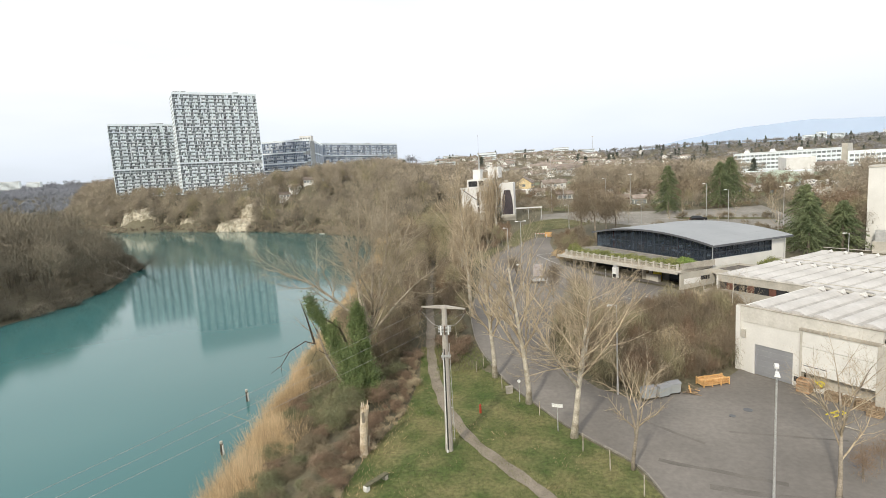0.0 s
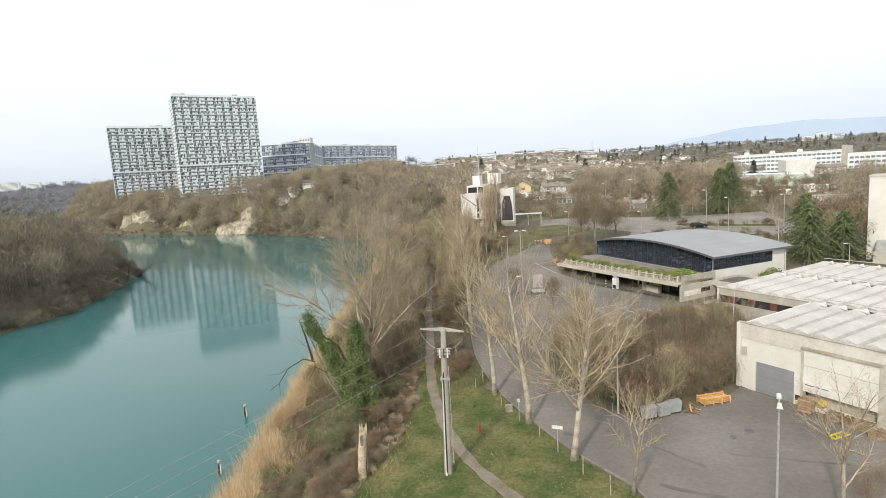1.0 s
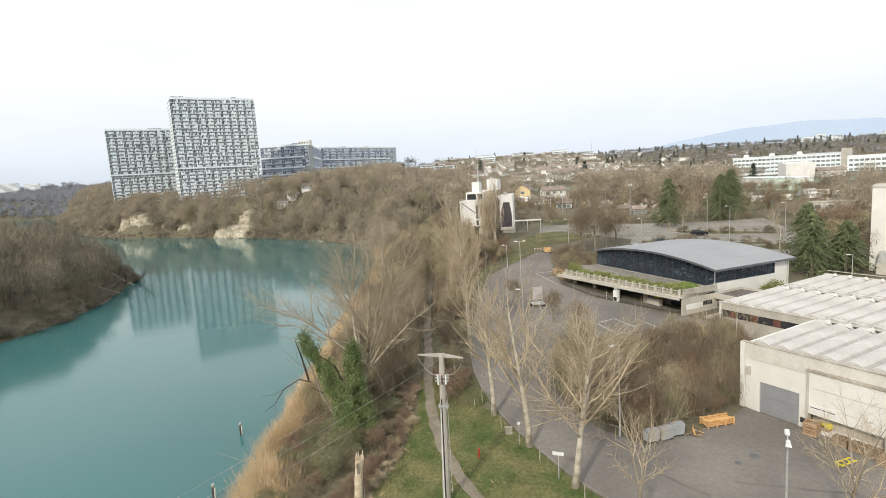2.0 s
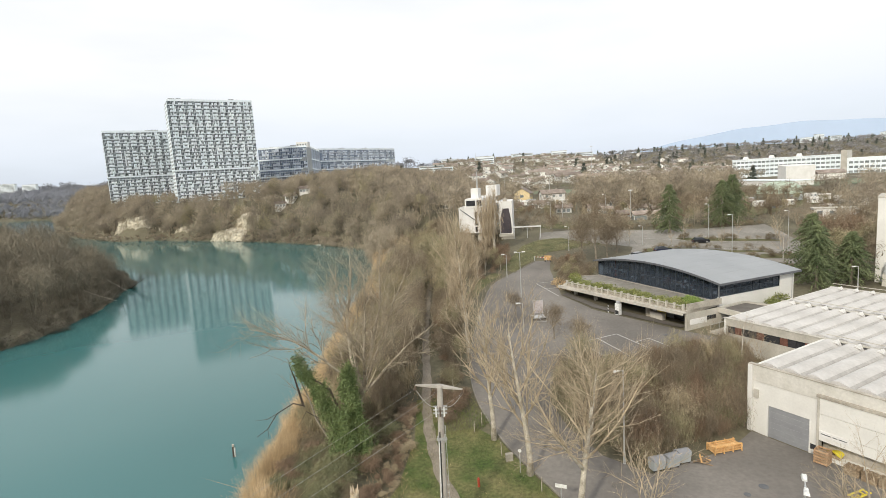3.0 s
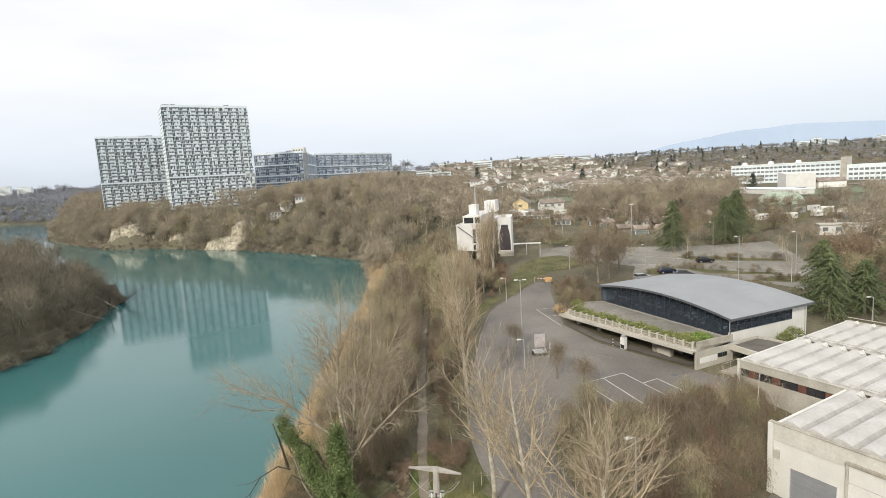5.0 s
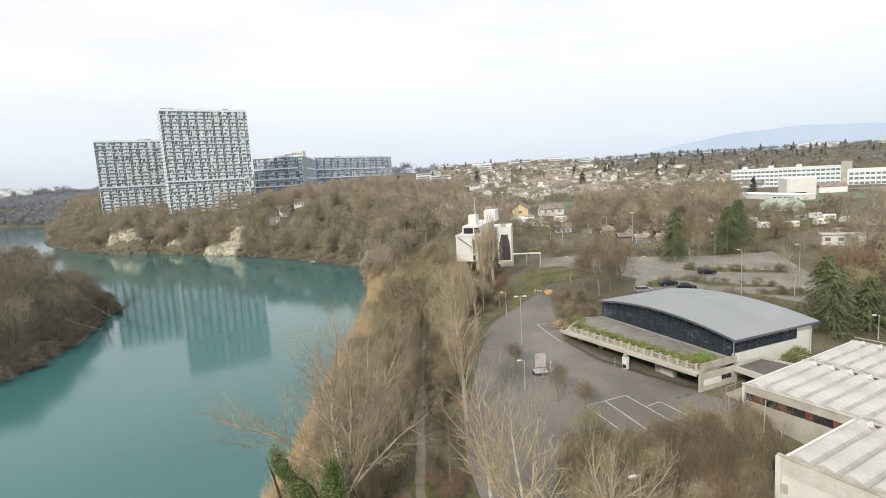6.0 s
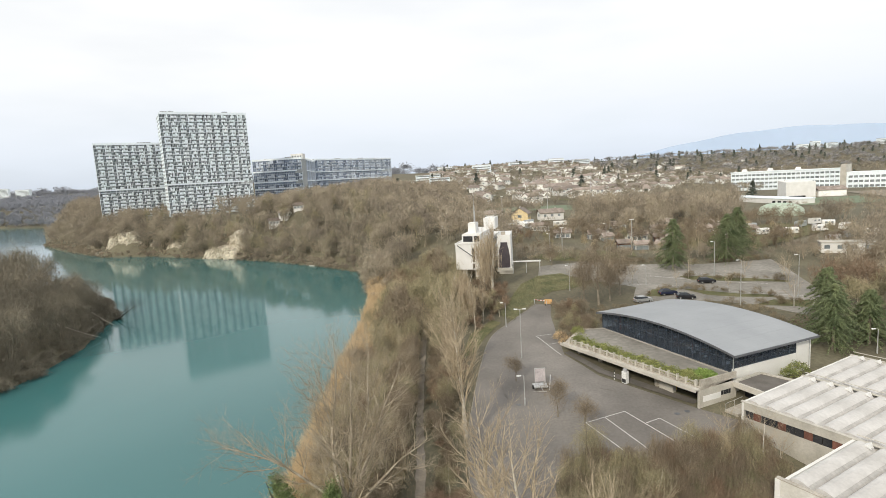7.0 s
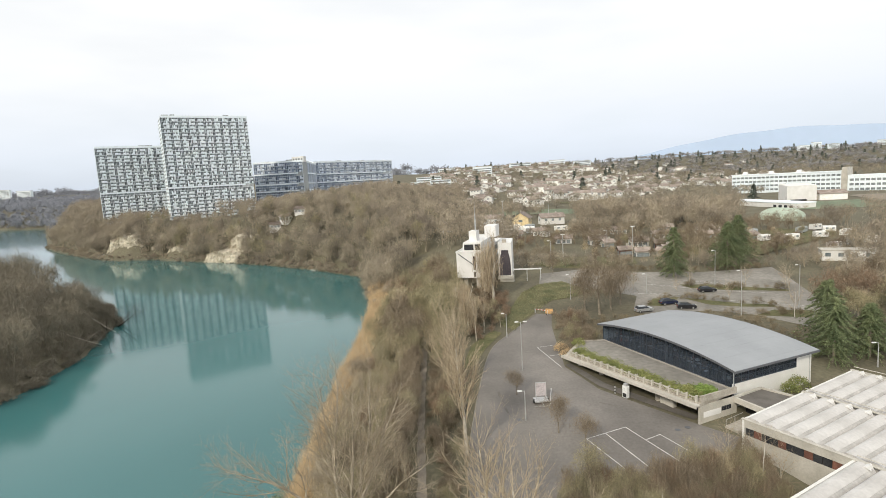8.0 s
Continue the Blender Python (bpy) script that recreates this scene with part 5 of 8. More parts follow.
def street_lamp(m, h, arms, label, group="street lamps"):
    """arms: headings of its heads, in degrees."""
    th = thing("street_lamp", label, "street lamp", m, group)
    part("post", Geo().tube((0, 0, -0.2), (0, 0, h), 0.095, 0.055, 10), "metal", th)
    part("base_sleeve", Geo().tube((0, 0, -0.2), (0, 0, 1.1), 0.12, 0.12, 10), "metal", th)
    for a in arms:
        c, s = math.cos(radians(a)), math.sin(radians(a))
        part("arm", Geo().tube((0, 0, h - 0.05), (0.45 * c, 0.45 * s, h + 0.05), 0.035, 0.035, 6), "metal", th)
        g = Geo()
        g.m = Matrix.Translation((0.45 * c, 0.45 * s, h + 0.06)) @ Matrix.Rotation(radians(a), 4, "Z")
        g.add([(0, -0.13, -0.06), (0.65, -0.17, -0.08), (0.65, 0.17, -0.08), (0, 0.13, -0.06), (0, -0.1, 0.07), (0.6, -0.12, 0.10), (0.6, 0.12, 0.10), (0, 0.1, 0.07)],
              [(3, 2, 1, 0), (4, 5, 6, 7), (0, 1, 5, 4), (1, 2, 6, 5), (2, 3, 7, 6), (3, 0, 4, 7)])
        part("lamp_head", g, "lamp_white", th, "white lamp head")
    return th


def put(x, y, turn=0.0):
    return pose(x, y, at(x, y) + 0.05, 0, 0, turn)


yard = street_lamp(put(19.75, 34.1), 14.15 - at(19.75, 34.1), (62, 242), "slim galvanised yard lamp post with two white heads")
part("switch_box", Geo().box(-0.62, -0.12, -0.16, 0.16, 0.75, 1.15), "lamp_white", yard, "white box strapped to the post")
street_lamp(put(11.0, 106.0), 18.0 - 9.0, (0, 180), "tall double-headed street lamp beside the road")
street_lamp(put(15.2, 54.4), 9.6, (200,), "slender lamp post half hidden in the thicket")
street_lamp(put(9.3, 87.8), 4.6, (190,), "short lamp post on the traffic island")
street_lamp(put(9.8, 124), 5.2, (160,), "short lamp post on the grass verge")
for x, y, h in [(68.9, 156.1, 9.5), (62.5, 129.9, 10.5), (78.1, 134.8, 10), (49.2, 151.8, 5.2), (28.9, 150.3, 6.5), (70, 100.4, 4.2), (30, 186, 9), (52, 200, 9.5), (16, 195, 9)]:
    street_lamp(put(x, y), h, (180,), "tall galvanised car park lamp post", "car park lamps")


# ---- roadside signs, stakes and the hydrant ----
def stake(x, y, h, lean=0.0):
    th = solid("stake", Geo().tube((0, 0, -0.2), (lean, 0.03, h), 0.05, 0.045, 6), "bark", "pale wooden stake in the grass", "stake", group="roadside stakes")
    th.location = (x, y, at(x, y))


for x, y, h, s in [(9.3, 44, 1.7, 0.03), (10.8, 40.9, 1.75, -0.02), (12.3, 37.3, 1.7, 0.02), (6.5, 50.5, 1.5, 0.05), (3.3, 56.5, 1.5, -0.04), (0.6, 60.8, 1.3, 0.03), (1.5, 62, 1.6, 0.0)]:
    stake(x, y, h, s)
board = thing("road_sign", "small plain sign board on a post by the kerb", "sign", put(7.8, 47.6, -20))
part("post", Geo().tube((0, 0, -0.2), (0, 0, 2.5), 0.05, 0.05, 8), "metal", board)
part("board", Geo().box(-0.5, 0.5, -0.05, 0.0, 2.3, 2.62), "lamp_white", board, "pale narrow board")
ball = thing("marker_post", "thin marker post with a round white top", "marker post", put(4.9, 53.6))
part("post", Geo().tube((0, 0, -0.2), (0, 0, 2.1), 0.04, 0.04, 8), "metal", ball)
disc = Geo()
disc.tube((0, -0.03, 2.25), (0, 0.03, 2.25), 0.17, 0.17, 14)
part("disc", disc, "lamp_white", ball)
cabinet = thing("cable_cabinet", "small grey cable cabinet on the verge", "cabinet", put(4.0, 55.6, 10))
part("case", Geo().box(-0.36, 0.36, -0.16, 0.16, -0.1, 0.72), "concrete_old", cabinet)
part("lid", Geo().box(-0.4, 0.4, -0.2, 0.2, 0.724, 0.78), "concrete_old", cabinet)
hyd = thing("hydrant", "red metal hydrant marker standing in the grass", "hydrant", put(0.75, 51.6))
part("barrel", Geo().tube((0, 0, -0.1), (0, 0, 0.75), 0.13, 0.11, 12), "red", hyd)
part("cap", Geo().tube((0, 0, 0.75), (0, 0, 0.95), 0.15, 0.05, 12), "red", hyd)
bench = thing("bench", "mossy wooden bench with a white end block", "bench", put(-8.6, 39.2, 52))
part("seat_plank", Geo().box(-0.1, 2.2, -0.22, 0.22, 0.42, 0.5), "old_wood", bench)
part("end_block", Geo().box(-0.2, 0.15, -0.2, 0.2, -0.2, 0.42), "lamp_white", bench)
part("end_block", Geo().box(1.85, 2.15, -0.2, 0.2, -0.2, 0.42), "concrete_old", bench)

# ---- yard clutter ----


def crate_rack(m, label):
    th = thing("timber_rack", label, "timber rack", m)
    for k in range(3):
        part("rail", Geo().box(0, 3.2, 0, 0.12, 0.15 + 0.27 * k, 0.28 + 0.27 * k), "orange", th)
        part("rail", Geo().box(0, 3.2, 1.0, 1.12, 0.15 + 0.27 * k, 0.28 + 0.27 * k), "orange", th)
    for x in (0.0, 1.05, 2.1, 3.1):
        for y in (-0.1, 1.124):
            part("upright", Geo().box(x, x + 0.1, y, y + 0.095, 0, 0.86), "orange", th)
    for k in range(4):
        part("load_board", Geo().box(0.05, 3.15, 0.14 + 0.22 * k, 0.33 + 0.22 * k, 0.15, 0.62 + 0.05 * (k % 2)), "orange", th)
    return th


crate_rack(put(24.6, 55.9, 14), "long stack of orange timber in a rack")


def skip_bin(m, label):
    th = thing("wheeled_bin", label, "bin", m, "grey wheeled bins")
    part("tub", Geo().side([(-0.38, 0.2), (-0.5, 1.15), (0.5, 1.15), (0.38, 0.2)], -0.65, 0.65), "facade_grey", th)
    part("lid", Geo().side([(-0.53, 1.16), (-0.4, 1.34), (0.1, 1.42), (0.53, 1.22), (0.53, 1.16)], -0.68, 0.68), "door_grey", th)
    for x in (-0.5, 0.5):
        for y in (-0.3, 0.3):
            part("wheel", Geo().tube((x - 0.04, y, 0.1), (x + 0.04, y, 0.1), 0.1, 0.1, 10), "rubber", th)
    return th


b0 = skip_bin(put(18.0, 53.4, 18), "grey metal wheeled rubbish bin at the yard edge")
copy_thing(b0, put(19.6, 53.95, 22))
copy_thing(b0, put(21.0, 54.8, 15))


def pallet_stack(m, n, label="stack of weathered wooden pallets by the wall"):
    th = thing("pallet_stack", label, "pallets", m, "pallet stacks")
    for k in range(n):
        z = 0.16 * k
        for y in (0.0, 0.45, 0.9):
            part("bearer", Geo().box(0, 1.2, y, y + 0.1, z, z + 0.1), "timber", th)
        for x in (0.0, 0.36, 0.72, 1.06):
            part("board", Geo().box(x, x + 0.14, -0.02, 1.02, z + 0.104, z + 0.14), "timber", th)
    return th


def on_front(s, out, turn=0.0):
    p = HALL @ Vector((s, out, 0))
    return pose(p.x, p.y, at(p.x, p.y) + 0.08, 0, 0, -58.8 + turn)


p5 = pallet_stack(on_front(9.4, -1.5, 4), 5)
for s, out, turn in ((10.8, -1.5, -3), (12.1, -1.45, 5), (13.3, -2.3, 12)):
    copy_thing(p5, on_front(s, out, turn))
box = thing("timber_crate", "square brown slatted timber crate", "crate", on_front(6.9, -1.7, 6))
for z in (0.08, 0.36, 0.64, 0.92, 1.2):
    for y in (0.0, 1.06):
        part("slat", Geo().box(0, 1.2, y, y + 0.05, z, z + 0.17), "crate_wood", box)
    for x in (0.0, 1.15):
        part("slat", Geo().box(x, x + 0.05, 0.055, 1.055, z, z + 0.17), "crate_wood", box)
for x in (0.052, 1.07):
    for y in (0.052, 0.98):
        part("upright", Geo().box(x, x + 0.075, y, y + 0.075, 0, 1.4), "crate_wood", box)
part("load", Geo().box(0.14, 1.05, 0.14, 0.96, 0.05, 1.1), "timber", box)
sheetp = thing("tarpaulin", "crumpled yellow tarpaulin on the stored goods", "tarpaulin", Matrix.Translation((0, 0, 4.255 - at(*(HALL @ Vector((7.2, -0.25, 0))).xy) - 0.08)) @ on_front(7.2, -0.25))
g = Geo()
gx, gy = np.meshgrid(np.linspace(0, 1.4, 8), np.linspace(0, 0.8, 5))
v = [(x, y, 0.62 + 0.12 * math.sin(4 * x) * math.cos(3 * y) - 0.5 * (abs(x - 0.7) ** 2)) for x, y in zip(gx.ravel(), gy.ravel())]
v2 = [(x, y, z - 0.04) for x, y, z in v]
f = [(8 * j + i, 8 * j + i + 1, 8 * j + i + 9, 8 * j + i + 8) for j in range(4) for i in range(7)]
part("cover", g.add(v + v2, f + [tuple(40 + i for i in q[::-1]) for q in f]), "yellow", sheetp)
part("load", Geo().box(0.1, 1.3, 0.05, 0.75, 0.0, 0.32), "timber", sheetp)
frame_y = thing("yellow_trestle", "yellow painted steel trestle lying in the yard", "trestle", put(32.5, 47.6, 20))
for y in (0, 0.6):
    part("beam", Geo().tube((0, y, 0.3), (1.9, y, 0.38), 0.07, 0.07, 6), "yellow", frame_y)
for x in (0.1, 0.7, 1.3, 1.8):
    part("rung", Geo().tube((x, 0, 0.33), (x, 0.6, 0.35), 0.05, 0.05, 6), "yellow", frame_y)
    part("foot", Geo().tube((x, 0.3, 0), (x, 0.3, 0.33), 0.05, 0.05, 6), "yellow", frame_y)
scrap = thing("scrap_pile", "small heap of broken brown boards on the asphalt", "timber", put(22.9, 54.6, 30))
rng = np.random.default_rng(44)
for k in range(11):
    g = Geo()
    g.m = Matrix.Translation((rng.normal(0, 0.3), rng.normal(0, 0.25), 0.05 + 0.05 * k)) @ Matrix.Rotation(rng.uniform(0, 3.1), 4, "Z") @ Matrix.Rotation(rng.normal(0, 0.18), 4, "Y")
    g.box(-rng.uniform(0.4, 0.8), rng.uniform(0.4, 0.7), -0.07, 0.07, 0, 0.04)
    part("board", g, "orange" if k % 3 == 0 else "timber", scrap)
log = thing("fallen_branch", "bare fallen branch on the asphalt", "branch", put(33.4, 45.2, 120))
part("stem", Geo().tube((0, 0, 0.1), (2.4, 0.3, 0.14), 0.06, 0.02, 6).tube((1.0, 0.12, 0.1), (1.9, 0.9, 0.2), 0.035, 0.012, 5), "bark", log)

# ---- forecourt ----
pump = thing("fuel_pump", "white fuel pump on the kerb under the deck", "fuel pump", put(25.9, 93.6, -58))
part("cabinet", Geo().box(-0.45, 0.45, -0.3, 0.3, 0.0, 1.9), "lamp_white", pump)
part("dark_panel", Geo().box(-0.36, 0.36, -0.32, -0.304, 0.1, 0.75), "rubber", pump)
part("head", Geo().box(-0.3, 0.3, -0.2, 0.2, 1.904, 2.3), "metal", pump)
sl = thing("slalom_post", "black and white striped bollard", "bollard", put(24.6, 95.0))
for k in range(6):
    part("band", Geo().tube((0, 0, 0.25 * k), (0, 0, 0.25 * k + 0.245), 0.07, 0.07, 10), "rubber" if k % 2 else "lamp_white", sl)
kiosk = thing("kiosk_counter", "yellow and pale counter under the deck", "counter", put(31.4, 90.6, -59))
part("counter", Geo().box(-1.2, 1.2, -0.4, 0.4, 0, 1.0), "concrete", kiosk)
part("worktop", Geo().box(-1.35, 1.35, -0.5, 0.5, 1.004, 1.1), "concrete_old", kiosk)
part("yellow_cabinet", Geo().box(-0.1, 0.75, 0.5, 1.1, 0, 2.2), "yellow", kiosk, "yellow cabinet")
isl = solid("kerb_island", patch("kerb_island", [(18.9, 107.2), (22.8, 97.6), (27.4, 92.3), (33.2, 85.8), (34.4, 86.6), (28.6, 93.4), (24, 98.6), (20.1, 107.8)], 0.15, 1.0), "patch", "low raised asphalt pavement in front of the pavilion", "kerb", "structure")
trailer = thing("sign_trailer", "faded pink sign board mounted on a small trailer", "trailer", put(12.4, 93.0, 4))
part("board", Geo().box(-0.8, 0.8, -0.05, 0.05, 1.2, 3.3), "pink", trailer, "faded pinkish board")
part("board_rim", Geo().box(-0.86, -0.8, -0.08, 0.08, 1.1, 3.3).box(0.8, 0.86, -0.08, 0.08, 1.1, 3.3).box(-0.86, 0.86, -0.08, 0.08, 3.3, 3.37), "metal", trailer)
for x in (-0.7, 0.7):
    part("strut", Geo().tube((x, 0, 0.55), (x, 0, 1.4), 0.05, 0.05, 6), "metal", trailer)
part("chassis", Geo().box(-1.1, 1.1, -0.9, 0.9, 0.45, 0.6), "metal", trailer)
part("drawbar", Geo().tube((0, -0.9, 0.5), (0, -2.4, 0.45), 0.05, 0.05, 6), "metal", trailer)
for x in (-1.15, 1.15):
    part("wheel", Geo().tube((x - 0.1, 0, 0.32), (x + 0.1, 0, 0.32), 0.32, 0.32, 14), "rubber", trailer)
barrier = thing("road_barrier", "red and white barrier closing the road", "barrier", put(18.2, 140.8, -40))
part("bar", Geo().box(0, 3.6, -0.05, 0.05, 0.9, 1.05), "lamp_white", barrier)
for k in range(4):
    part("red_band", Geo().box(0.4 + 0.9 * k, 0.8 + 0.9 * k, -0.055, 0.055, 0.895, 1.055), "red", barrier)
for x in (0.1, 3.5):
    part("post", Geo().box(x - 0.08, x + 0.08, -0.08, 0.08, 0, 0.9), "metal", barrier)
panel = thing("warning_panel", "orange warning panel beside the barrier", "sign", put(21.3, 138.4, -20))
part("panel", Geo().box(-0.9, 0.9, -0.03, 0.03, 0.4, 1.6), "orange", panel)
for x in (-0.7, 0.7):
    part("foot", Geo().box(x - 0.05, x + 0.05, -0.2, 0.2, 0, 0.4), "rubber", panel)
rail = thing("guard_rail", "white height barrier beam near the office block", "guard rail", put(16, 171, -6))
part("beam", Geo().box(0, 8.5, -0.12, 0.12, 3.4, 3.8), "lamp_white", rail)
for x in (0.3, 4.2, 8.2):
    part("post", Geo().box(x - 0.1, x + 0.1, -0.1, 0.1, 0, 3.4), "metal", rail)


def hatchback(m, paint, label):
    th = thing("car", label, "car", m, "parked cars")
    side = [(-2.1, 0.3), (-2.12, 0.75), (-1.9, 0.95), (-1.2, 0.98), (1.95, 0.98), (2.1, 0.85), (2.12, 0.35)]
    body = part("body", Geo().side(side, -0.85, 0.85), paint, th)
    part("roof", Geo().add([(-0.8, -1.2, 0.984), (0.8, -1.2, 0.984), (0.8, 1.9, 0.984), (-0.8, 1.9, 0.984), (-0.65, -0.35, 1.45), (0.65, -0.35, 1.45), (0.65, 1.45, 1.45), (-0.65, 1.45, 1.45)],
                           [(0, 1, 5, 4), (1, 2, 6, 5), (2, 3, 7, 6), (3, 0, 4, 7)]), "car_glass", th, "dark car windows")
    part("roof_panel", Geo().add([(-0.67, -0.4, 1.452), (0.67, -0.4, 1.452), (0.67, 1.5, 1.452), (-0.67, 1.5, 1.452), (-0.6, -0.3, 1.5), (0.6, -0.3, 1.5), (0.6, 1.4, 1.5), (-0.6, 1.4, 1.5)],
                                 [(0, 1, 5, 4), (1, 2, 6, 5), (2, 3, 7, 6), (3, 0, 4, 7), (4, 5, 6, 7)]), paint, th)
    for x in (-0.86, 0.86):
        for y in (-1.3, 1.3):
            w = part("wheel", Geo().tube((x - 0.1, y, 0.31), (x + 0.1, y, 0.31), 0.31, 0.31, 14), "rubber", th)
            part("hub", Geo().tube((x - 0.11, y, 0.31), (x + 0.11, y, 0.31), 0.17, 0.17, 10), "metal", w)
    for x in (-0.6, 0.6):
        part("headlight", Geo().box(x - 0.18, x + 0.18, -2.15, -2.1, 0.62, 0.78), "lamp_white", th)
        part("tail_light", Geo().box(x - 0.15, x + 0.15, 2.1, 2.14, 0.65, 0.82), "red", th)
    return th


hatchback(put(51.2, 142.3, 95), "car_dark", "dark blue parked hatchback in the car park")
hatchback(put(54, 138.4, 78), "car_black", "black parked car beside the grass strip")
hatchback(put(43.6, 137.6, 100), "car_silver", "silver parked car behind the pavilion")
hatchback(put(64.3, 150.6, 85), "car_black", "dark parked car in the far row")

# ---- in the water ----
for x, y, h in ((-29.8, 66.8, 1.6), (-26.9, 52.9, 1.5)):
    m = thing("mooring_post", "dark wooden mooring post with a pale worn top", "mooring post", pose(x, y, 0), "mooring posts")
    part("pile", Geo().tube((0, 0, -1.5), (0.04, 0, h - 0.25), 0.17, 0.16, 10), "wet_wood", m)
    part("cap", Geo().tube((0.04, 0, h - 0.25), (0.045, 0, h), 0.165, 0.15, 10), "concrete", m)
    part("board", Geo().box(0.15, 0.24, -0.12, 0.12, -0.5, h - 0.4), "lamp_white", m)
boat = thing("boat", "small grey rowing boat moored at the far bank", "boat", pose(-79, 292.6, 0, 0, 0, -40))
part("hull", Geo().add([(-2.2, -0.6, 0.45), (2.4, 0, 0.6), (-2.2, 0.6, 0.45), (-2.0, -0.4, -0.1), (1.9, 0, -0.1), (-2.0, 0.4, -0.1)], [(0, 3, 4, 1), (1, 4, 5, 2), (2, 5, 3, 0), (3, 5, 4)]), "concrete", boat)
part("thwart", Geo().box(-0.4, 0.0, -0.45, 0.45, 0.3, 0.36), "timber", boat)

# ---- vegetation ----


def cones(p, q, r):
    """Thin three-sided cones from points p to points q with the radius r at the foot, as vertices and triangles."""
    p, q, r = np.asarray(p, float), np.asarray(q, float), np.asarray(r, float)[:, None]
    d = q - p
    d /= np.linalg.norm(d, axis=1, keepdims=True) + 1e-9
    a = np.cross(d, np.where(np.abs(d[:, 2:]) < 0.9, [[0, 0, 1.0]], [[1.0, 0, 0]]))
    a /= np.linalg.norm(a, axis=1, keepdims=True) + 1e-9
    b = np.cross(d, a)
    v = np.stack([p + r * a, p + r * (-0.5 * a + 0.866 * b), p + r * (-0.5 * a - 0.866 * b), q], 1)
    k = np.arange(len(p))[:, None, None] * 4
    return v.reshape(-1, 3), (k + np.array([[0, 1, 3], [1, 2, 3], [2, 0, 3]])).reshape(-1, 3)


def limbs(segs, sides):
    """Tapered tubes for branch segments (foot, tip, radius, radius)."""
    p, q = np.array([s[0] for s in segs]), np.array([s[1] for s in segs])
    r0, r1 = np.array([s[2] for s in segs])[:, None], np.array([s[3] for s in segs])[:, None]
    d = q - p
    d /= np.linalg.norm(d, axis=1, keepdims=True) + 1e-9
    a = np.cross(d, np.where(np.abs(d[:, 2:]) < 0.9, [[0, 0, 1.0]], [[1.0, 0, 0]]))
    a /= np.linalg.norm(a, axis=1, keepdims=True) + 1e-9
    b = np.cross(d, a)
    ring = [math.cos(2 * math.pi * i / sides) * a + math.sin(2 * math.pi * i / sides) * b for i in range(sides)]
    v = np.stack([p + r0 * c for c in ring] + [q + d * r1 * 0.3 + r1 * c for c in ring], 1)
    t = []
    for i in range(sides):
        j = (i + 1) % sides
        t += [[i, j, sides + j], [i, sides + j, sides + i]]
    k = np.arange(len(p))[:, None, None] * 2 * sides
    return v.reshape(-1, 3), (k + np.array(t)).reshape(-1, 3)


def joined(pieces):
    v, t, n = [], [], 0
    for a, b in pieces:
        v.append(a)
        t.append(b + n)
        n += len(a)
    return np.concatenate(v), np.concatenate(t)


def slivers(rng, p, q, w):
    """Flat thin twigs, one triangle each, from p to q with the width w at the foot."""
    p, q = np.asarray(p, float), np.asarray(q, float)
    a = np.cross(q - p, rng.normal(0, 1, p.shape))
    a /= np.linalg.norm(a, axis=1, keepdims=True) + 1e-9
    a *= np.asarray(w, float).reshape(-1, 1) * 0.5
    v = np.stack([p - a, p + a, q], 1).reshape(-1, 3)
    return v, np.arange(len(v)).reshape(-1, 3)


def fluff(seed, n, width, foot=0.0, radius=4.0, length=2.0, lobes=7, stems=4, stem=0.12, rise=0.55, rough=0.3):
    """A rounded, many-lobed crown of fine twigs on a few thin stems, 10 m tall."""
    rng = np.random.default_rng(seed)
    tall = 10 - foot
    a = rng.uniform(0, 2 * math.pi, lobes)
    off = radius * 0.55 * np.sqrt(rng.random(lobes))
    off[0] = 0
    z = foot + tall * rng.uniform(0.30, 0.66, lobes)
    z[0] = foot + tall * 0.62
    c = np.stack([np.cos(a) * off, np.sin(a) * off, z], 1)
    wide = radius * rng.uniform(0.38, 0.58, lobes)
    high = tall * rng.uniform(0.20, 0.34, lobes)
    high[0] = tall * 0.36
    k = rng.integers(0, lobes, n)
    u = rng.normal(0, 1, (n, 3))
    u /= np.linalg.norm(u, axis=1, keepdims=True)
    u[:, 2] = np.where(rng.random(n) < 0.55, np.abs(u[:, 2]), u[:, 2])
    tip = c[k] + u * np.stack([wide[k], wide[k], high[k]], 1) * rng.uniform(0.55, 1.08, (n, 1))
    d = u * (1 - rise) + np.array([0, 0, rise]) + rng.normal(0, rough, (n, 3))
    d /= np.linalg.norm(d, axis=1, keepdims=True)
    base = tip - d * length * rng.uniform(0.45, 1.25, (n, 1))
    base[:, 2] = np.maximum(base[:, 2], 0.02)
    twigs = slivers(rng, base, tip, width * rng.uniform(0.5, 1.5, n))
    if not stems:
        return twigs
    j = np.arange(stems) % lobes
    top = c[j] + np.stack([0 * high[j], 0 * high[j], high[j] * 0.8], 1)
    mid = c[j] * np.array([0.45, 0.45, 0.55]) + rng.normal(0, 0.15, (stems, 3))
    low = np.stack([rng.normal(0, 0.2, stems), rng.normal(0, 0.2, stems), np.zeros(stems)], 1)
    return joined([twigs, limbs([(low[i], mid[i], stem, stem * 0.7) for i in range(stems)] + [(mid[i], top[i], stem * 0.7, stem * 0.15) for i in range(stems)], 3)])


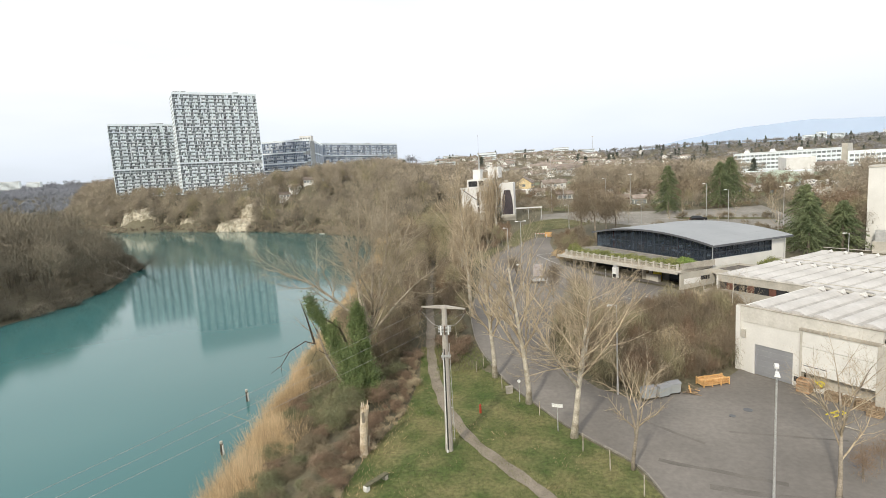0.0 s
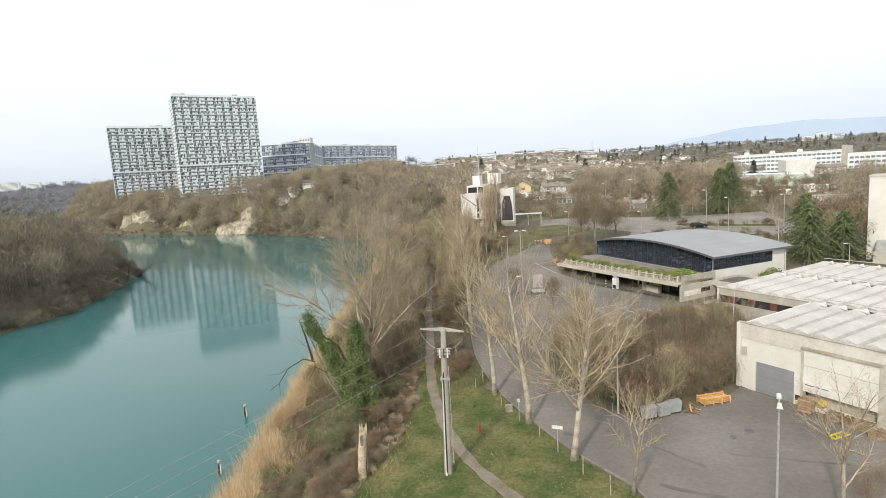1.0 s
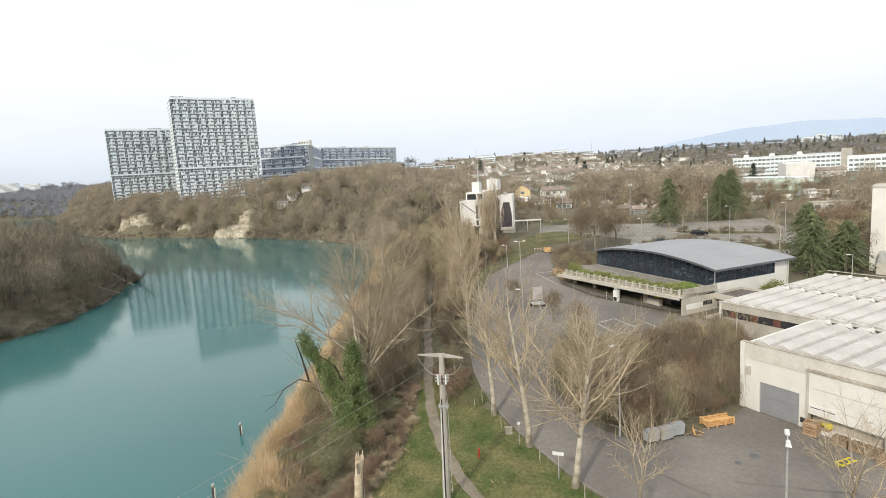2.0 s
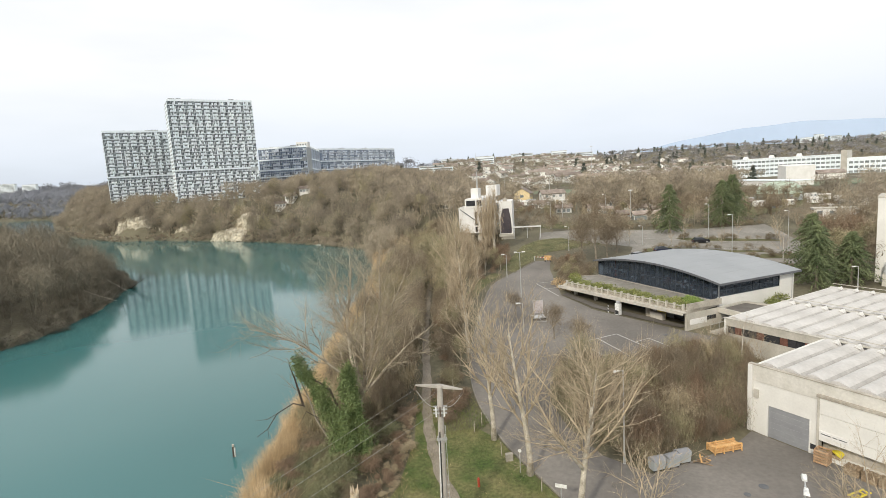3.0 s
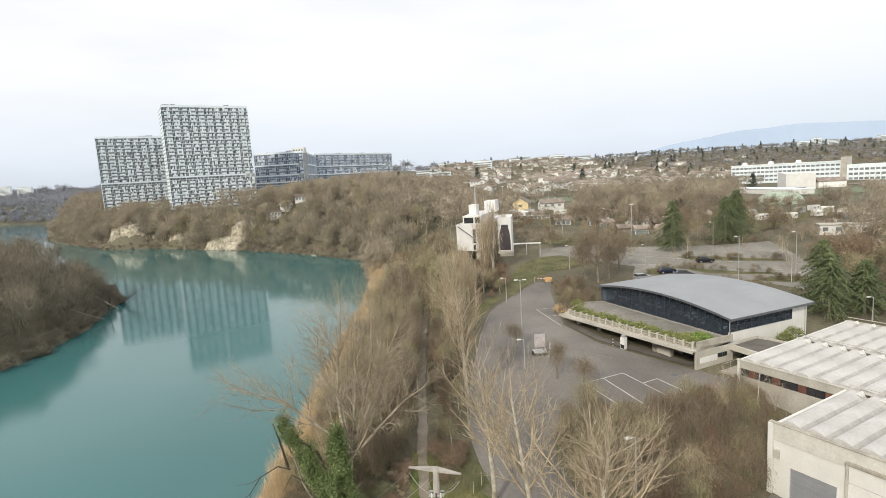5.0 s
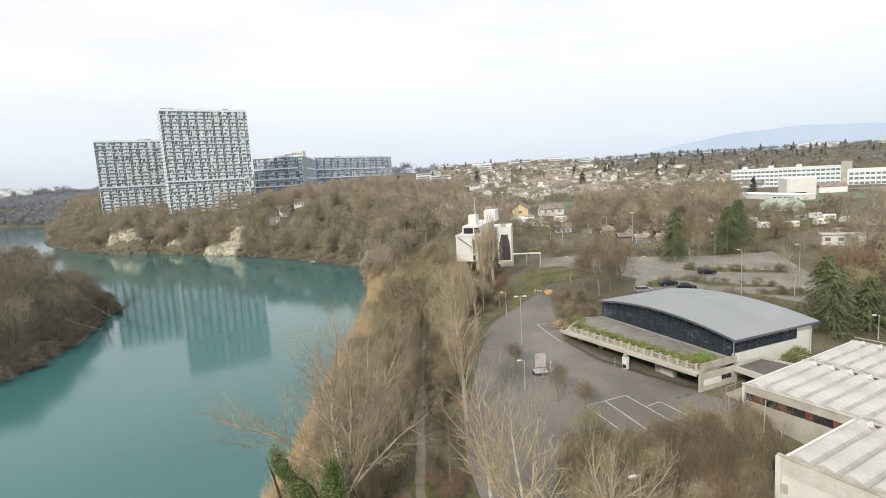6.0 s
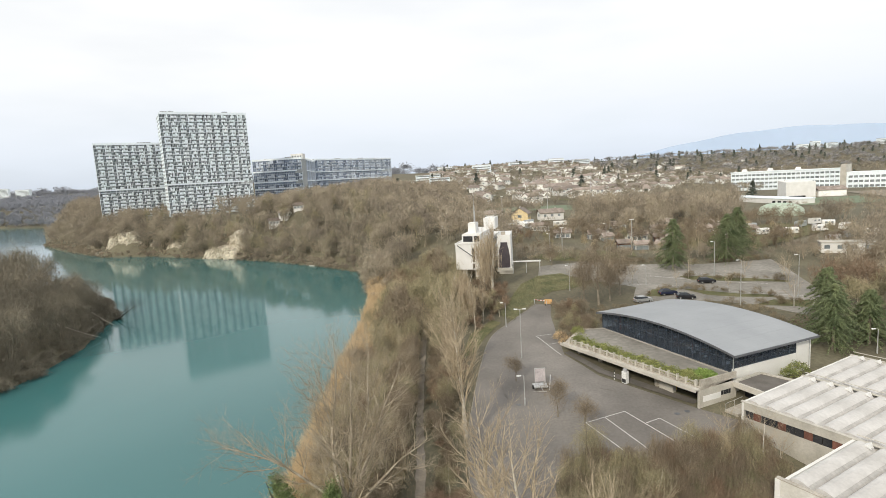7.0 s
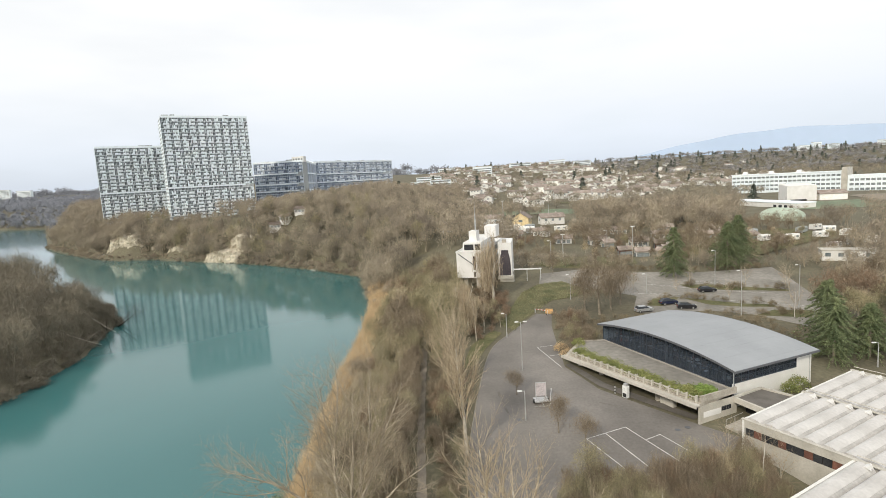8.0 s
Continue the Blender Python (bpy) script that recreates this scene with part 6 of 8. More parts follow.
def grow(rng, foot, way, length, radius, level, plan, out):
    """One branch and, on it, its side branches; out[level] takes the segments."""
    n = plan["cuts"][level]
    p, d, r = np.array(foot, float), np.array(way, float), radius
    stops = [(p.copy(), d.copy(), r)]
    for i in range(n):
        d = d + rng.normal(0, plan["bend"][level], 3) + np.array([0, 0, plan["lift"][level]])
        d /= np.linalg.norm(d)
        q = p + d * length / n
        r2 = radius * (1 - (i + 1) / n * plan["taper"][level])
        out[level].append((p, q, r, r2))
        p, r = q, r2
        stops.append((p.copy(), d.copy(), r))
    if level + 1 >= len(plan["cuts"]) + (1 if plan.get("twigs") else 0):
        return
    for j in range(plan["kids"][level]):
        f = plan["first"][level] + (1 - plan["first"][level]) * (j + rng.random()) / plan["kids"][level]
        k = min(int(f * n), n - 1)
        s = f * n - k
        base = stops[k][0] * (1 - s) + stops[k + 1][0] * s
        main, rad = stops[k + 1][1], stops[k][2] * (1 - s) + stops[k + 1][2] * s
        turn = 2.4 * j + rng.uniform(-0.6, 0.6)
        a = np.cross(main, [0, 0, 1.0]) if abs(main[2]) < 0.95 else np.array([1.0, 0, 0])
        a /= np.linalg.norm(a)
        b = np.cross(main, a)
        ang = radians(plan["angle"][level] + rng.uniform(-12, 12))
        side = math.cos(ang) * main + math.sin(ang) * (math.cos(turn) * a + math.sin(turn) * b)
        size = length * plan["ratio"][level] * (1 - plan["short"][level] * f) * rng.uniform(0.75, 1.2)
        if level + 1 == len(plan["cuts"]):
            tip = base + (side + np.array([0, 0, 0.15])) * size
            out[level + 1].append((base, tip, min(rad * 0.7, plan["twigs"]), 0))
        else:
            grow(rng, base, side, size, rad * plan["thin"][level], level + 1, plan, out)


def tree_mesh(seed, h, plan, fork=None):
    rng = np.random.default_rng(seed)
    out = [[] for _ in range(len(plan["cuts"]) + 1)]
    lean = plan.get("lean", (0, 0))
    stems = fork or [(lean[0], lean[1], 1.0, 1.0)]
    for lx, ly, share, thick, *start in stems:
        w = np.array([lx, ly, 1.0])
        foot = np.array((0, 0, -0.3))
        if start:
            near = min(out[0][:plan["cuts"][0]], key=lambda q: abs(q[0][2] - start[0]))
            foot = near[0] + (near[1] - near[0]) * np.clip((start[0] - near[0][2]) / (near[1][2] - near[0][2] + 1e-6), 0, 1)
        grow(rng, foot, w / np.linalg.norm(w), h * plan["stem"] * share, plan["girth"] * h * thick, 0, plan, out)
    cut, stem_geos = plan["cuts"][0], []
    for k in range(0, len(out[0]), cut):
        run = out[0][k:k + cut]
        stem_geos.append(Geo().pipe([run[0][0]] + [q[1] for q in run], [run[0][2] * 1.25] + [q[3] for q in run], 8))
    rest = [limbs(out[i], 5 if i == 1 else 3) for i in range(1, len(plan["cuts"])) if out[i]]
    if out[-1]:
        rest.append(cones([s[0] for s in out[-1]], [s[1] for s in out[-1]], [s[2] for s in out[-1]]))
    verts, tris = joined(rest)
    k = h / np.percentile(verts[:, 2], 99.3)
    meshes = [stem_geos[0].mesh("trunk"), tri_mesh("crown", verts * k, tris)] + [q.mesh("limb") for q in stem_geos[1:]]
    for me in meshes:
        if me is not meshes[1]:
            me.transform(Matrix.Scale(k, 4))
        me.polygons.foreach_set("use_smooth", [True] * len(me.polygons))
    return meshes


def wood_tree(seed, n, width, foot, radius, rise, spread=0.5):
    """Trunk and crown of a bare tree, 10 m tall: a forking stem, limbs into each lobe, and fine twigs."""
    rng = np.random.default_rng(seed)
    stem = Geo()
    stem.pipe([(0, 0, -0.3), (rng.normal(0, 0.1), rng.normal(0, 0.1), 2.2), (rng.normal(0, 0.25), rng.normal(0, 0.25), 4.6), (rng.normal(0, 0.5), rng.normal(0, 0.5), 8.2)], [0.2, 0.15, 0.11, 0.03], 6)
    bare = [[] for _ in range(3)]
    grow(rng, (0, 0, 1.5), (0, 0, 1.0), 6.5, 0.13, 0, dict(cuts=(5, 4), kids=(11, 6), first=(0.1, 0.2), angle=(42, 36), ratio=(0.6, 0.5), short=(0.4, 0.4), bend=(0.06, 0.1), lift=(0.02, 0.09), taper=(0.8, 0.85), thin=(0.45, 0.5), twigs=0.03), bare)
    crown = joined([fluff(seed, n, width, foot, radius, 1.7, 9, 0, rise=rise, rough=spread), limbs(bare[1], 4), cones([b[0] for b in bare[2]], [b[1] for b in bare[2]], [b[2] for b in bare[2]])])
    a, b = stem.mesh("trunk"), tri_mesh("crown", *crown)
    return a, b


def crown_scaled(me, k):
    me.transform(Matrix.Scale(k, 4))
    return me


def tree(name, label, meshes, mats, m, group=""):
    th = thing(name, label, "tree", m, group)
    for nm, me, mt in zip(("trunk", "crown"), meshes, mats):
        part(nm, me, mt, th)
    for me in meshes[2:]:
        part("limb", me, mats[0], th)
    return th


ROADSIDE = dict(cuts=(8, 6, 4), kids=(19, 11, 9), first=(0.34, 0.18, 0.12), angle=(52, 34, 34), ratio=(0.70, 0.50, 0.42), short=(0.35, 0.45, 0.5), bend=(0.035, 0.07, 0.09),
                lift=(0.02, 0.07, 0.06), taper=(0.8, 0.7, 0.7), thin=(0.52, 0.6, 0.6), twigs=0.048, girth=0.020, stem=0.80)
TALL = dict(ROADSIDE, kids=(17, 11, 10), angle=(42, 32, 32), first=(0.30, 0.15, 0.12), ratio=(0.60, 0.5, 0.42), lift=(0.02, 0.09, 0.07), girth=0.0185, stem=0.86)
OPEN = dict(ROADSIDE, kids=(9, 10, 9), angle=(44, 40, 42), first=(0.30, 0.2, 0.12), ratio=(0.62, 0.5, 0.42), lift=(0.02, 0.07, 0.05), bend=(0.08, 0.09, 0.10), girth=0.016)
WILLOW = dict(cuts=(9, 6, 5), kids=(16, 13, 10), first=(0.28, 0.18, 0.12), angle=(44, 40, 42), ratio=(0.44, 0.52, 0.48), short=(0.3, 0.45, 0.5), bend=(0.09, 0.14, 0.17),
              lift=(0.05, 0.06, 0.05), taper=(0.85, 0.75, 0.7), thin=(0.5, 0.6, 0.6), twigs=0.046, girth=0.0112, stem=0.85)
COMMON = dict(cuts=(5, 4, 2), kids=(9, 6, 8), first=(0.22, 0.15, 0.1), angle=(40, 36, 40), ratio=(0.62, 0.5, 0.55), short=(0.5, 0.5, 0.4), bend=(0.06, 0.1, 0.12),
              lift=(0.03, 0.08, 0.06), taper=(0.8, 0.85, 0.85), thin=(0.5, 0.5, 0.5), twigs=0.034, girth=0.014, stem=0.85)
UPSWEPT = dict(TALL, kids=(22, 14, 10), angle=(30, 24, 28), girth=0.015, ratio=(0.44, 0.5, 0.42), first=(0.28, 0.15, 0.12))
BIRCH = dict(TALL, girth=0.012, kids=(11, 9, 9))

# trees along the kerb
for seed, x, y, h, kind, fork in [(1, 2.7, 59.3, 18.3, TALL, None), (2, 5.8, 53.2, 19.6, TALL, None), (3, 9.0, 46.4, 16.8, ROADSIDE, [(0.02, 0.0, 1.0, 1.0), (0.75, -0.1, 0.66, 0.55, 4.2), (-0.8, 0.2, 0.55, 0.4, 4.6)]),
                                  (4, 12.6, 40.9, 10.6, OPEN, [(-0.02, 0.02, 1.0, 1.0), (0.62, 0.1, 0.80, 0.62, 2.9)]), (6, 25.4, 36.2, 11.2, OPEN, [(0.10, 0.05, 1.0, 1.0), (-0.5, 0.1, 0.6, 0.5, 3.4), (0.5, -0.1, 0.6, 0.5, 4.0)])]:
    tree("roadside_tree", "bare pale-barked roadside tree with spreading branches" if seed != 4 else "small forked bare tree at the kerb", tree_mesh(seed, h, kind, fork), ("bark", "twig") if seed < 4 else ("bark_grey", "twig"),
         put(x, y, 20 * seed if seed < 6 else 0), "roadside trees")
for seed, x, y, h in ((7, 28.6, 38.4, 3.6), (8, 30.9, 39.6, 3.2)):
    tree("shrub", "bare reddish twiggy shrub at the yard edge", [crown_scaled(me, h / 10) for me in wood_tree(seed, 900, 0.05, 0.3, 4.4, 0.5)], ("bark_grey", "twig_red"), put(x, y, 40 * seed), "shrubs by the yard")
# big willow on the bank with ivy round its stems
big = tree("willow", "large bare willow on the river bank", tree_mesh(21, 24.6, WILLOW, [(0.02, 0.13, 1.0, 1.0), (-0.32, 0.10, 0.76, 0.72, 7.0), (0.30, 0.12, 0.78, 0.72, 6.4), (1.75, -0.15, 0.54, 0.70, 6.6), (-1.05, -0.10, 0.66, 0.66, 7.2), (0.68, 0.30, 0.72, 0.64, 7.0), (-0.62, 0.45, 0.70, 0.6, 7.4), (0.15, -0.5, 0.5, 0.5, 8.0)]), ("bark_pale", "twig_pale"), put(-12.2, 57.1, 0))
old = tree("willow", "broken old willow stem leaning over the water", tree_mesh(22, 12, dict(WILLOW, kids=(4, 5, 4)), [(-0.42, 0.0, 1.1, 1.0)]), ("bark_grey", "twig_brown"), put(-13.2, 58, 0))


def leaves(rng, centre, spread, size):
    """Small four-cornered leaves round given centres."""
    n = len(centre)
    c = centre + rng.normal(0, 1, (n, 3)) * spread
    a = rng.normal(0, 1, (n, 3))
    a /= np.linalg.norm(a, axis=1, keepdims=True)
    b = np.cross(a, rng.normal(0, 1, (n, 3)))
    b /= np.linalg.norm(b, axis=1, keepdims=True) + 1e-9
    s = size * rng.uniform(0.6, 1.4, (n, 1))
    v = np.stack([c - a * s, c + b * s * 0.6, c + a * s, c - b * s * 0.6], 1).reshape(-1, 3)
    k = np.arange(n)[:, None, None] * 4
    return v, (k + np.array([[0, 1, 2], [0, 2, 3]])).reshape(-1, 3)


rng = np.random.default_rng(31)
for owner, stem0, stem1, girth, clumps in ((old, (1.6, -0.3, 0.3), (-4.4, 0.0, 10.9), 1.30, 90), (big, (-0.1, -0.1, 0), (0.0, 0.2, 9.4), 1.75, 120)):
    s = np.r_[rng.random(clumps) ** 1.15, rng.random(clumps // 2) * 0.35]
    ang = rng.uniform(0, 2 * math.pi, len(s))
    rad = girth * (1.1 - 0.9 * s + 0.9 * np.clip(0.3 - s, 0, 1)) * np.sqrt(rng.random(len(s))) * rng.choice([0.7, 1.0, 1.45], len(s))
    c = np.array(stem0) + (np.array(stem1) - np.array(stem0)) * s[:, None] + np.stack([np.cos(ang) * rad, np.sin(ang) * rad, rng.normal(0, 0.5, len(s))], 1)
    c = np.repeat(c, 190, axis=0)
    out = rng.normal(0, 1, c.shape) * (0.14 + 0.30 * rng.random((len(s), 1)).repeat(190, axis=0) ** 1.5) * np.array([1, 1, 1.7])
    part("ivy", tri_mesh("ivy", *leaves(rng, c + out, 0.02, 0.095)), "ivy", owner, "dense green ivy", "stuff")
dead = Geo()
for pts, r in (([(-13.7, 58, 9.8), (-14.4, 58.1, 11.6), (-15.4, 58, 12.5), (-16.1, 58, 12.9), (-16.8, 58, 13.6)], 0.16), ([(-17.2, 58, 10.0), (-18.4, 57.9, 10.4), (-20.2, 57.8, 9.4), (-21.4, 57.8, 7.7), (-22.6, 57.7, 6.9)], 0.08),
               ([(-20.2, 57.8, 9.4), (-21.2, 57.6, 8.9), (-22.6, 57.5, 8.8)], 0.04), ([(-21.4, 57.8, 7.7), (-21.3, 57.6, 6.3)], 0.03), ([(-15.9, 58, 8.6), (-17.2, 58.2, 9.3), (-18.2, 58.1, 7.6)], 0.06),
               ([(-17.4, 58, 10.2), (-18.0, 58, 13.0), (-18.5, 58, 14.8)], 0.14)):
    base = np.array([-13.2, 58, at(-13.2, 58)])
    dead.pipe([tuple(np.array(p) - base) for p in pts], [r * (1 - 0.75 * k / (len(pts) - 1)) for k in range(len(pts))], 6)
part("dead_branch", dead, "wet_wood", old, "dark dead broken branches")
for seed, x, y, r in ((1, -138.1, 209.0, 15), (2, -118.8, 181.5, -20), (3, -113.7, 164.9, 5)):
    fallen = thing("fallen_tree", "bleached fallen tree lying over the peninsula shore", "dead tree", pose(x, y, 0.2, 0, 0, r), "fallen trees at the shore")
    wood_rng = np.random.default_rng(seed)
    part("trunk", Geo().pipe([(-5, 0, 4.6), (-2, 0.2, 3.2), (1, 0, 2.0), (4.5, 0.4, 0.6)], [0.20, 0.16, 0.12, 0.05], 6), "bark", fallen)
    for k in range(9):
        b = -2 + 0.7 * k
        w = wood_rng.normal(0, 1, 3)
        part("branch", Geo().pipe([(b, 0.1, 2.4 - 0.42 * b), (b + 0.8, 0.9 * w[0], 3.2 - 0.3 * b + 0.6 * abs(w[1])), (b + 1.9, 2.0 * w[0], 4.0 - 0.3 * b + 1.6 * abs(w[1]))], [0.08, 0.055, 0.02], 5), "bark_grey", fallen)
snag = thing("broken_stump", "tall broken tree stump with pale split wood", "tree stump", put(-9.8, 44.8))
part("stem", Geo().pipe([(-0.1, 0.0, -0.4), (-0.05, 0.0, 0.6), (0.02, 0.02, 1.6), (0.12, 0.05, 2.6), (0.2, 0.1, 3.5), (0.32, 0.12, 4.3)], [0.46, 0.37, 0.34, 0.37, 0.33, 0.38], 11), "deadwood", snag)
rng = np.random.default_rng(8)
for k in range(9):
    a = 0.7 * k
    g = Geo()
    g.tube((0.32 + 0.22 * math.cos(a), 0.12 + 0.22 * math.sin(a), 4.1), (0.34 + 0.34 * math.cos(a), 0.12 + 0.34 * math.sin(a), 4.35 + 0.6 * rng.random()), 0.13, 0.03, 5)
    part("splinter", g, "deadwood", snag)
for k, (z, a) in enumerate(((1.2, 0.4), (2.1, 3.0), (3.0, 1.7), (3.6, 5.0))):
    part("bark_flake", Geo().box(-0.12, 0.12, -0.04, 0.04, -0.5, 0.5), "bark_grey", snag).matrix_basis = Matrix.Translation((0.1 + 0.36 * math.cos(a), 0.05 + 0.36 * math.sin(a), z)) @ Matrix.Rotation(a + math.pi / 2, 4, "Z") @ Matrix.Rotation(0.1, 4, "X")
for seed, x, y, h in [(11, 0.4, 77.5, 23), (12, 3.2, 123, 11), (13, 5.0, 128, 9.5), (14, -1.0, 101, 14)]:
    tree("bare_tree", "tall pale bare tree with dense upswept branches", tree_mesh(seed, h, UPSWEPT), ("bark", "twig"), put(x, y, 35 * seed), "pale trees by the road")
# poplars behind the verge and birches by the hall
for seed, x, y, h in [(43, 1.6, 127, 13.5), (45, 8.8, 150, 21.5), (46, 6.6, 153, 18), (47, 0.2, 130, 13), (48, -1.5, 97, 11)]:
    tree("poplar", "slender bare poplar with pale upright branches", [crown_scaled(me, h / 10) for me in wood_tree(seed, 1500, 0.035, 0.8, 1.7, 0.85, 0.12)], ("bark", "twig"), put(x, y, seed * 30), "slender poplars")
for seed, x, y, h in [(51, 31.3, 73.6, 6.5), (52, 35.2, 71.5, 8.5), (53, 36.2, 69.8, 7.5), (54, 73, 128, 8), (55, 80.6, 142, 9), (56, 83, 177, 8.5), (57, 75, 180, 9.5), (58, 98, 148, 9), (59, 57, 188, 8), (60, 33.5, 76.5, 6.0), (66, 46, 153, 7), (67, 56, 149, 6), (68, 66, 142, 6.5), (69, 84, 150, 8), (70, 62, 156, 7), (71, 45, 161, 7.5), (72, 76, 154, 7)]:
    tree("birch", "thin white-stemmed bare birch", tree_mesh(seed, h, BIRCH), ("blossom" if seed in (52, 54) else "bark", "twig"), put(x, y, seed * 50), "birches by the hall")
for seed, x, y, h in [(61, 33, 137, 15), (62, 30.5, 141, 12), (63, 40, 144, 13), (68, 36.5, 140, 11), (64, 13.5, 84, 6.5), (65, 8.9, 96, 5), (66, 16.5, 80.5, 5.5), (67, 29, 178, 7)]:
    tree("bare_tree", "bushy bare tree with dense dark twigs", [crown_scaled(me, h / 10) for me in wood_tree(seed, 2600, 0.03, 1.4, 4.6, 0.45)], ("bark_grey", "twig_brown"), put(x, y, seed * 40), "trees by the car park")


# conifers
def conifer_mesh(seed, h, wide):
    rng = np.random.default_rng(seed)
    p, q, r = [], [], []
    for k in range(int(h * 20)):
        z = h * (0.06 + 0.92 * (k / (h * 20)) ** 0.95)
        reach = wide * (1 - (z / h) ** 1.8) * (0.55 + 0.45 * min(1.0, z / (0.22 * h))) * rng.uniform(0.4, 1.05) + 0.25
        a = rng.uniform(0, 2 * math.pi)
        d = np.array([math.cos(a), math.sin(a), 0])
        for s in np.linspace(0.15, 1, 9):
            c = np.array([0, 0, z]) + d * reach * s + np.array([0, 0, -0.35 * reach * s * s + 0.1 * reach])
            for _ in range(6):
                w = d * 0.6 + rng.normal(0, 0.45, 3) + np.array([0, 0, -0.25])
                p.append(c)
                q.append(c + w * rng.uniform(0.3, 0.65))
                r.append(rng.uniform(0.035, 0.085))
    return tri_mesh("crown", *cones(p, q, r))


for seed, x, y, h, w in [(71, 62.2, 167, 14.6, 5.6), (72, 80, 172, 14.5, 7.2), (73, 64.5, 103, 11.8, 5.4), (74, 68.5, 111, 12.8, 6.2), (75, 86, 178, 15.5, 7.6), (76, 72, 105, 9.8, 5.2)]:
    th = thing("conifer", "dark green conifer with drooping boughs", "tree", put(x, y, seed * 17), "conifers")
    part("trunk", Geo().tube((0, 0, -0.3), (0, 0, h * 0.97), 0.3, 0.04, 8), "bark_grey", th)
    part("crown", conifer_mesh(seed, h, w), "needle", th)

# pale cliffs on the far shore
CLIFFS = [(-265, 400, -229, 390.5, 3.5, 16), (-224, 387.5, -216.5, 384.5, 0.5, 13), (-209, 379, -190, 370, 0.3, 8.5), (-168, 350.5, -139, 336, 0.2, 8), (-152, 351, -134, 341, 4, 14)]


def cliff(x0, y0, x1, y1, z0, h, seed):
    """A ragged, nearly upright rock face from one end to the other."""
    nx, nz = 44, 16
    w = math.hypot(x1 - x0, y1 - y0)
    v = []
    for j in range(nz):
        for i in range(nx):
            a, b = i / (nx - 1), j / (nz - 1)
            top = h * min(1, 5 * a, 5 * (1 - a)) ** 0.7 * (0.72 + 0.35 * noise.noise((a * w * 0.14, 0.3, seed)) + 0.2 * noise.noise((a * w * 0.5, 0.7, seed)))
            face = 2.2 * b + 2.0 * noise.noise((a * w * 0.18, b * h * 0.08, seed)) + 1.8 * noise.noise((a * w * 0.55, b * h * 0.12, seed + 3)) + 1.0 * noise.noise((a * w * 1.6, b * h * 0.9, seed + 5))
            v.append(((a - 0.5) * w, face, z0 - 2 + b * (top + 2)))
    f = [(j * nx + i, j * nx + i + 1, (j + 1) * nx + i + 1, (j + 1) * nx + i) for j in range(nz - 1) for i in range(nx - 1)]
    back = len(v)
    v += [(x, 11, z + 1.5) for x, y, z in v[-nx:]]
    f += [((nz - 1) * nx + i, (nz - 1) * nx + i + 1, back + i + 1, back + i) for i in range(nx - 1)]
    ob = solid("cliff", Geo().add(v, f), "rock", "bare pale sandstone cliff above the far shore", "cliff", "structure")
    ob.matrix_basis = pose((x0 + x1) / 2, (y0 + y1) / 2, 0, 0, 0, math.degrees(math.atan2(y1 - y0, x1 - x0)))


for k, c in enumerate(CLIFFS):
    cliff(*c, k)


def off_cliffs(x, y, r):
    """True for places that stand neither on a cliff nor before it."""
    ok = np.ones(len(x), bool)
    for x0, y0, x1, y1, z0, h in CLIFFS:
        w = math.hypot(x1 - x0, y1 - y0)
        ux, uy = (x1 - x0) / w, (y1 - y0) / w
        u, v = (x - x0) * ux + (y - y0) * uy, -(x - x0) * uy + (y - y0) * ux
        ok &= ~((u > 0.5) & (u < w - 0.5) & (v > -9) & (v < 3.0))
    return ok


# ---- woods: single trees near, joined far off ----
KEEP_OUT = [ROAD, LAWN, UPPER]
CLEARING = [(14, 262), (62, 256), (66, 322), (4, 328)]
FOOT = [(-0.5, 47.1), (-2.8, 53.3), (-4.2, 59.7), (-5.1, 67.2), (-5.5, 75), (-6.5, 88), (-7.6, 110), (-8.5, 135)]


def scatter(seed, gap, poly, free=0.0):
    """Uneven places within a polygon, off the water, the road, the lawn and the path."""
    rng = np.random.default_rng(seed)
    xs, ys = [p[0] for p in poly], [p[1] for p in poly]
    x, y = np.meshgrid(np.arange(min(xs), max(xs), gap), np.arange(min(ys), max(ys), gap))
    x, y = x.ravel() + rng.uniform(-0.5, 0.5, x.size) * gap, y.ravel() + rng.uniform(-0.5, 0.5, x.size) * gap
    ok = inside(poly, x, y) & ~inside(RIVER, x, y) & (edge_distance(RIVER, x, y) > 0.25)
    for p in KEEP_OUT:
        ok &= ~inside(p, x, y) & (edge_distance(p, x, y) > 0.7 + free)
    ok &= ~inside(CLEARING, x, y)
    fx, fy = np.array(FOOT).T
    ok &= np.abs(x - np.interp(y, fy, fx)) > np.where((y > 45) & (y < 140), 1.3 + free, 0)
    return x[ok], y[ok], rng


KINDS = [("bark_grey", "twig_brown"), ("bark_grey", "twig_olive"), ("bark", "twig_olive"), ("bark_grey", "twig_red"), ("bark", "twig_dry")]
protos = [(wood_tree(100 + k, 1700, 0.035, 2.0, 3.4 + 0.3 * (k % 3), 0.5 + 0.05 * (k % 4)), KINDS[k % 5]) for k in range(7)]
far_protos = [(wood_tree(110 + k, 900, 0.075, 1.6, 3.8 + 0.4 * (k % 3), 0.45), KINDS[(0, 1, 3, 4, 2)[k % 5]]) for k in range(6)]


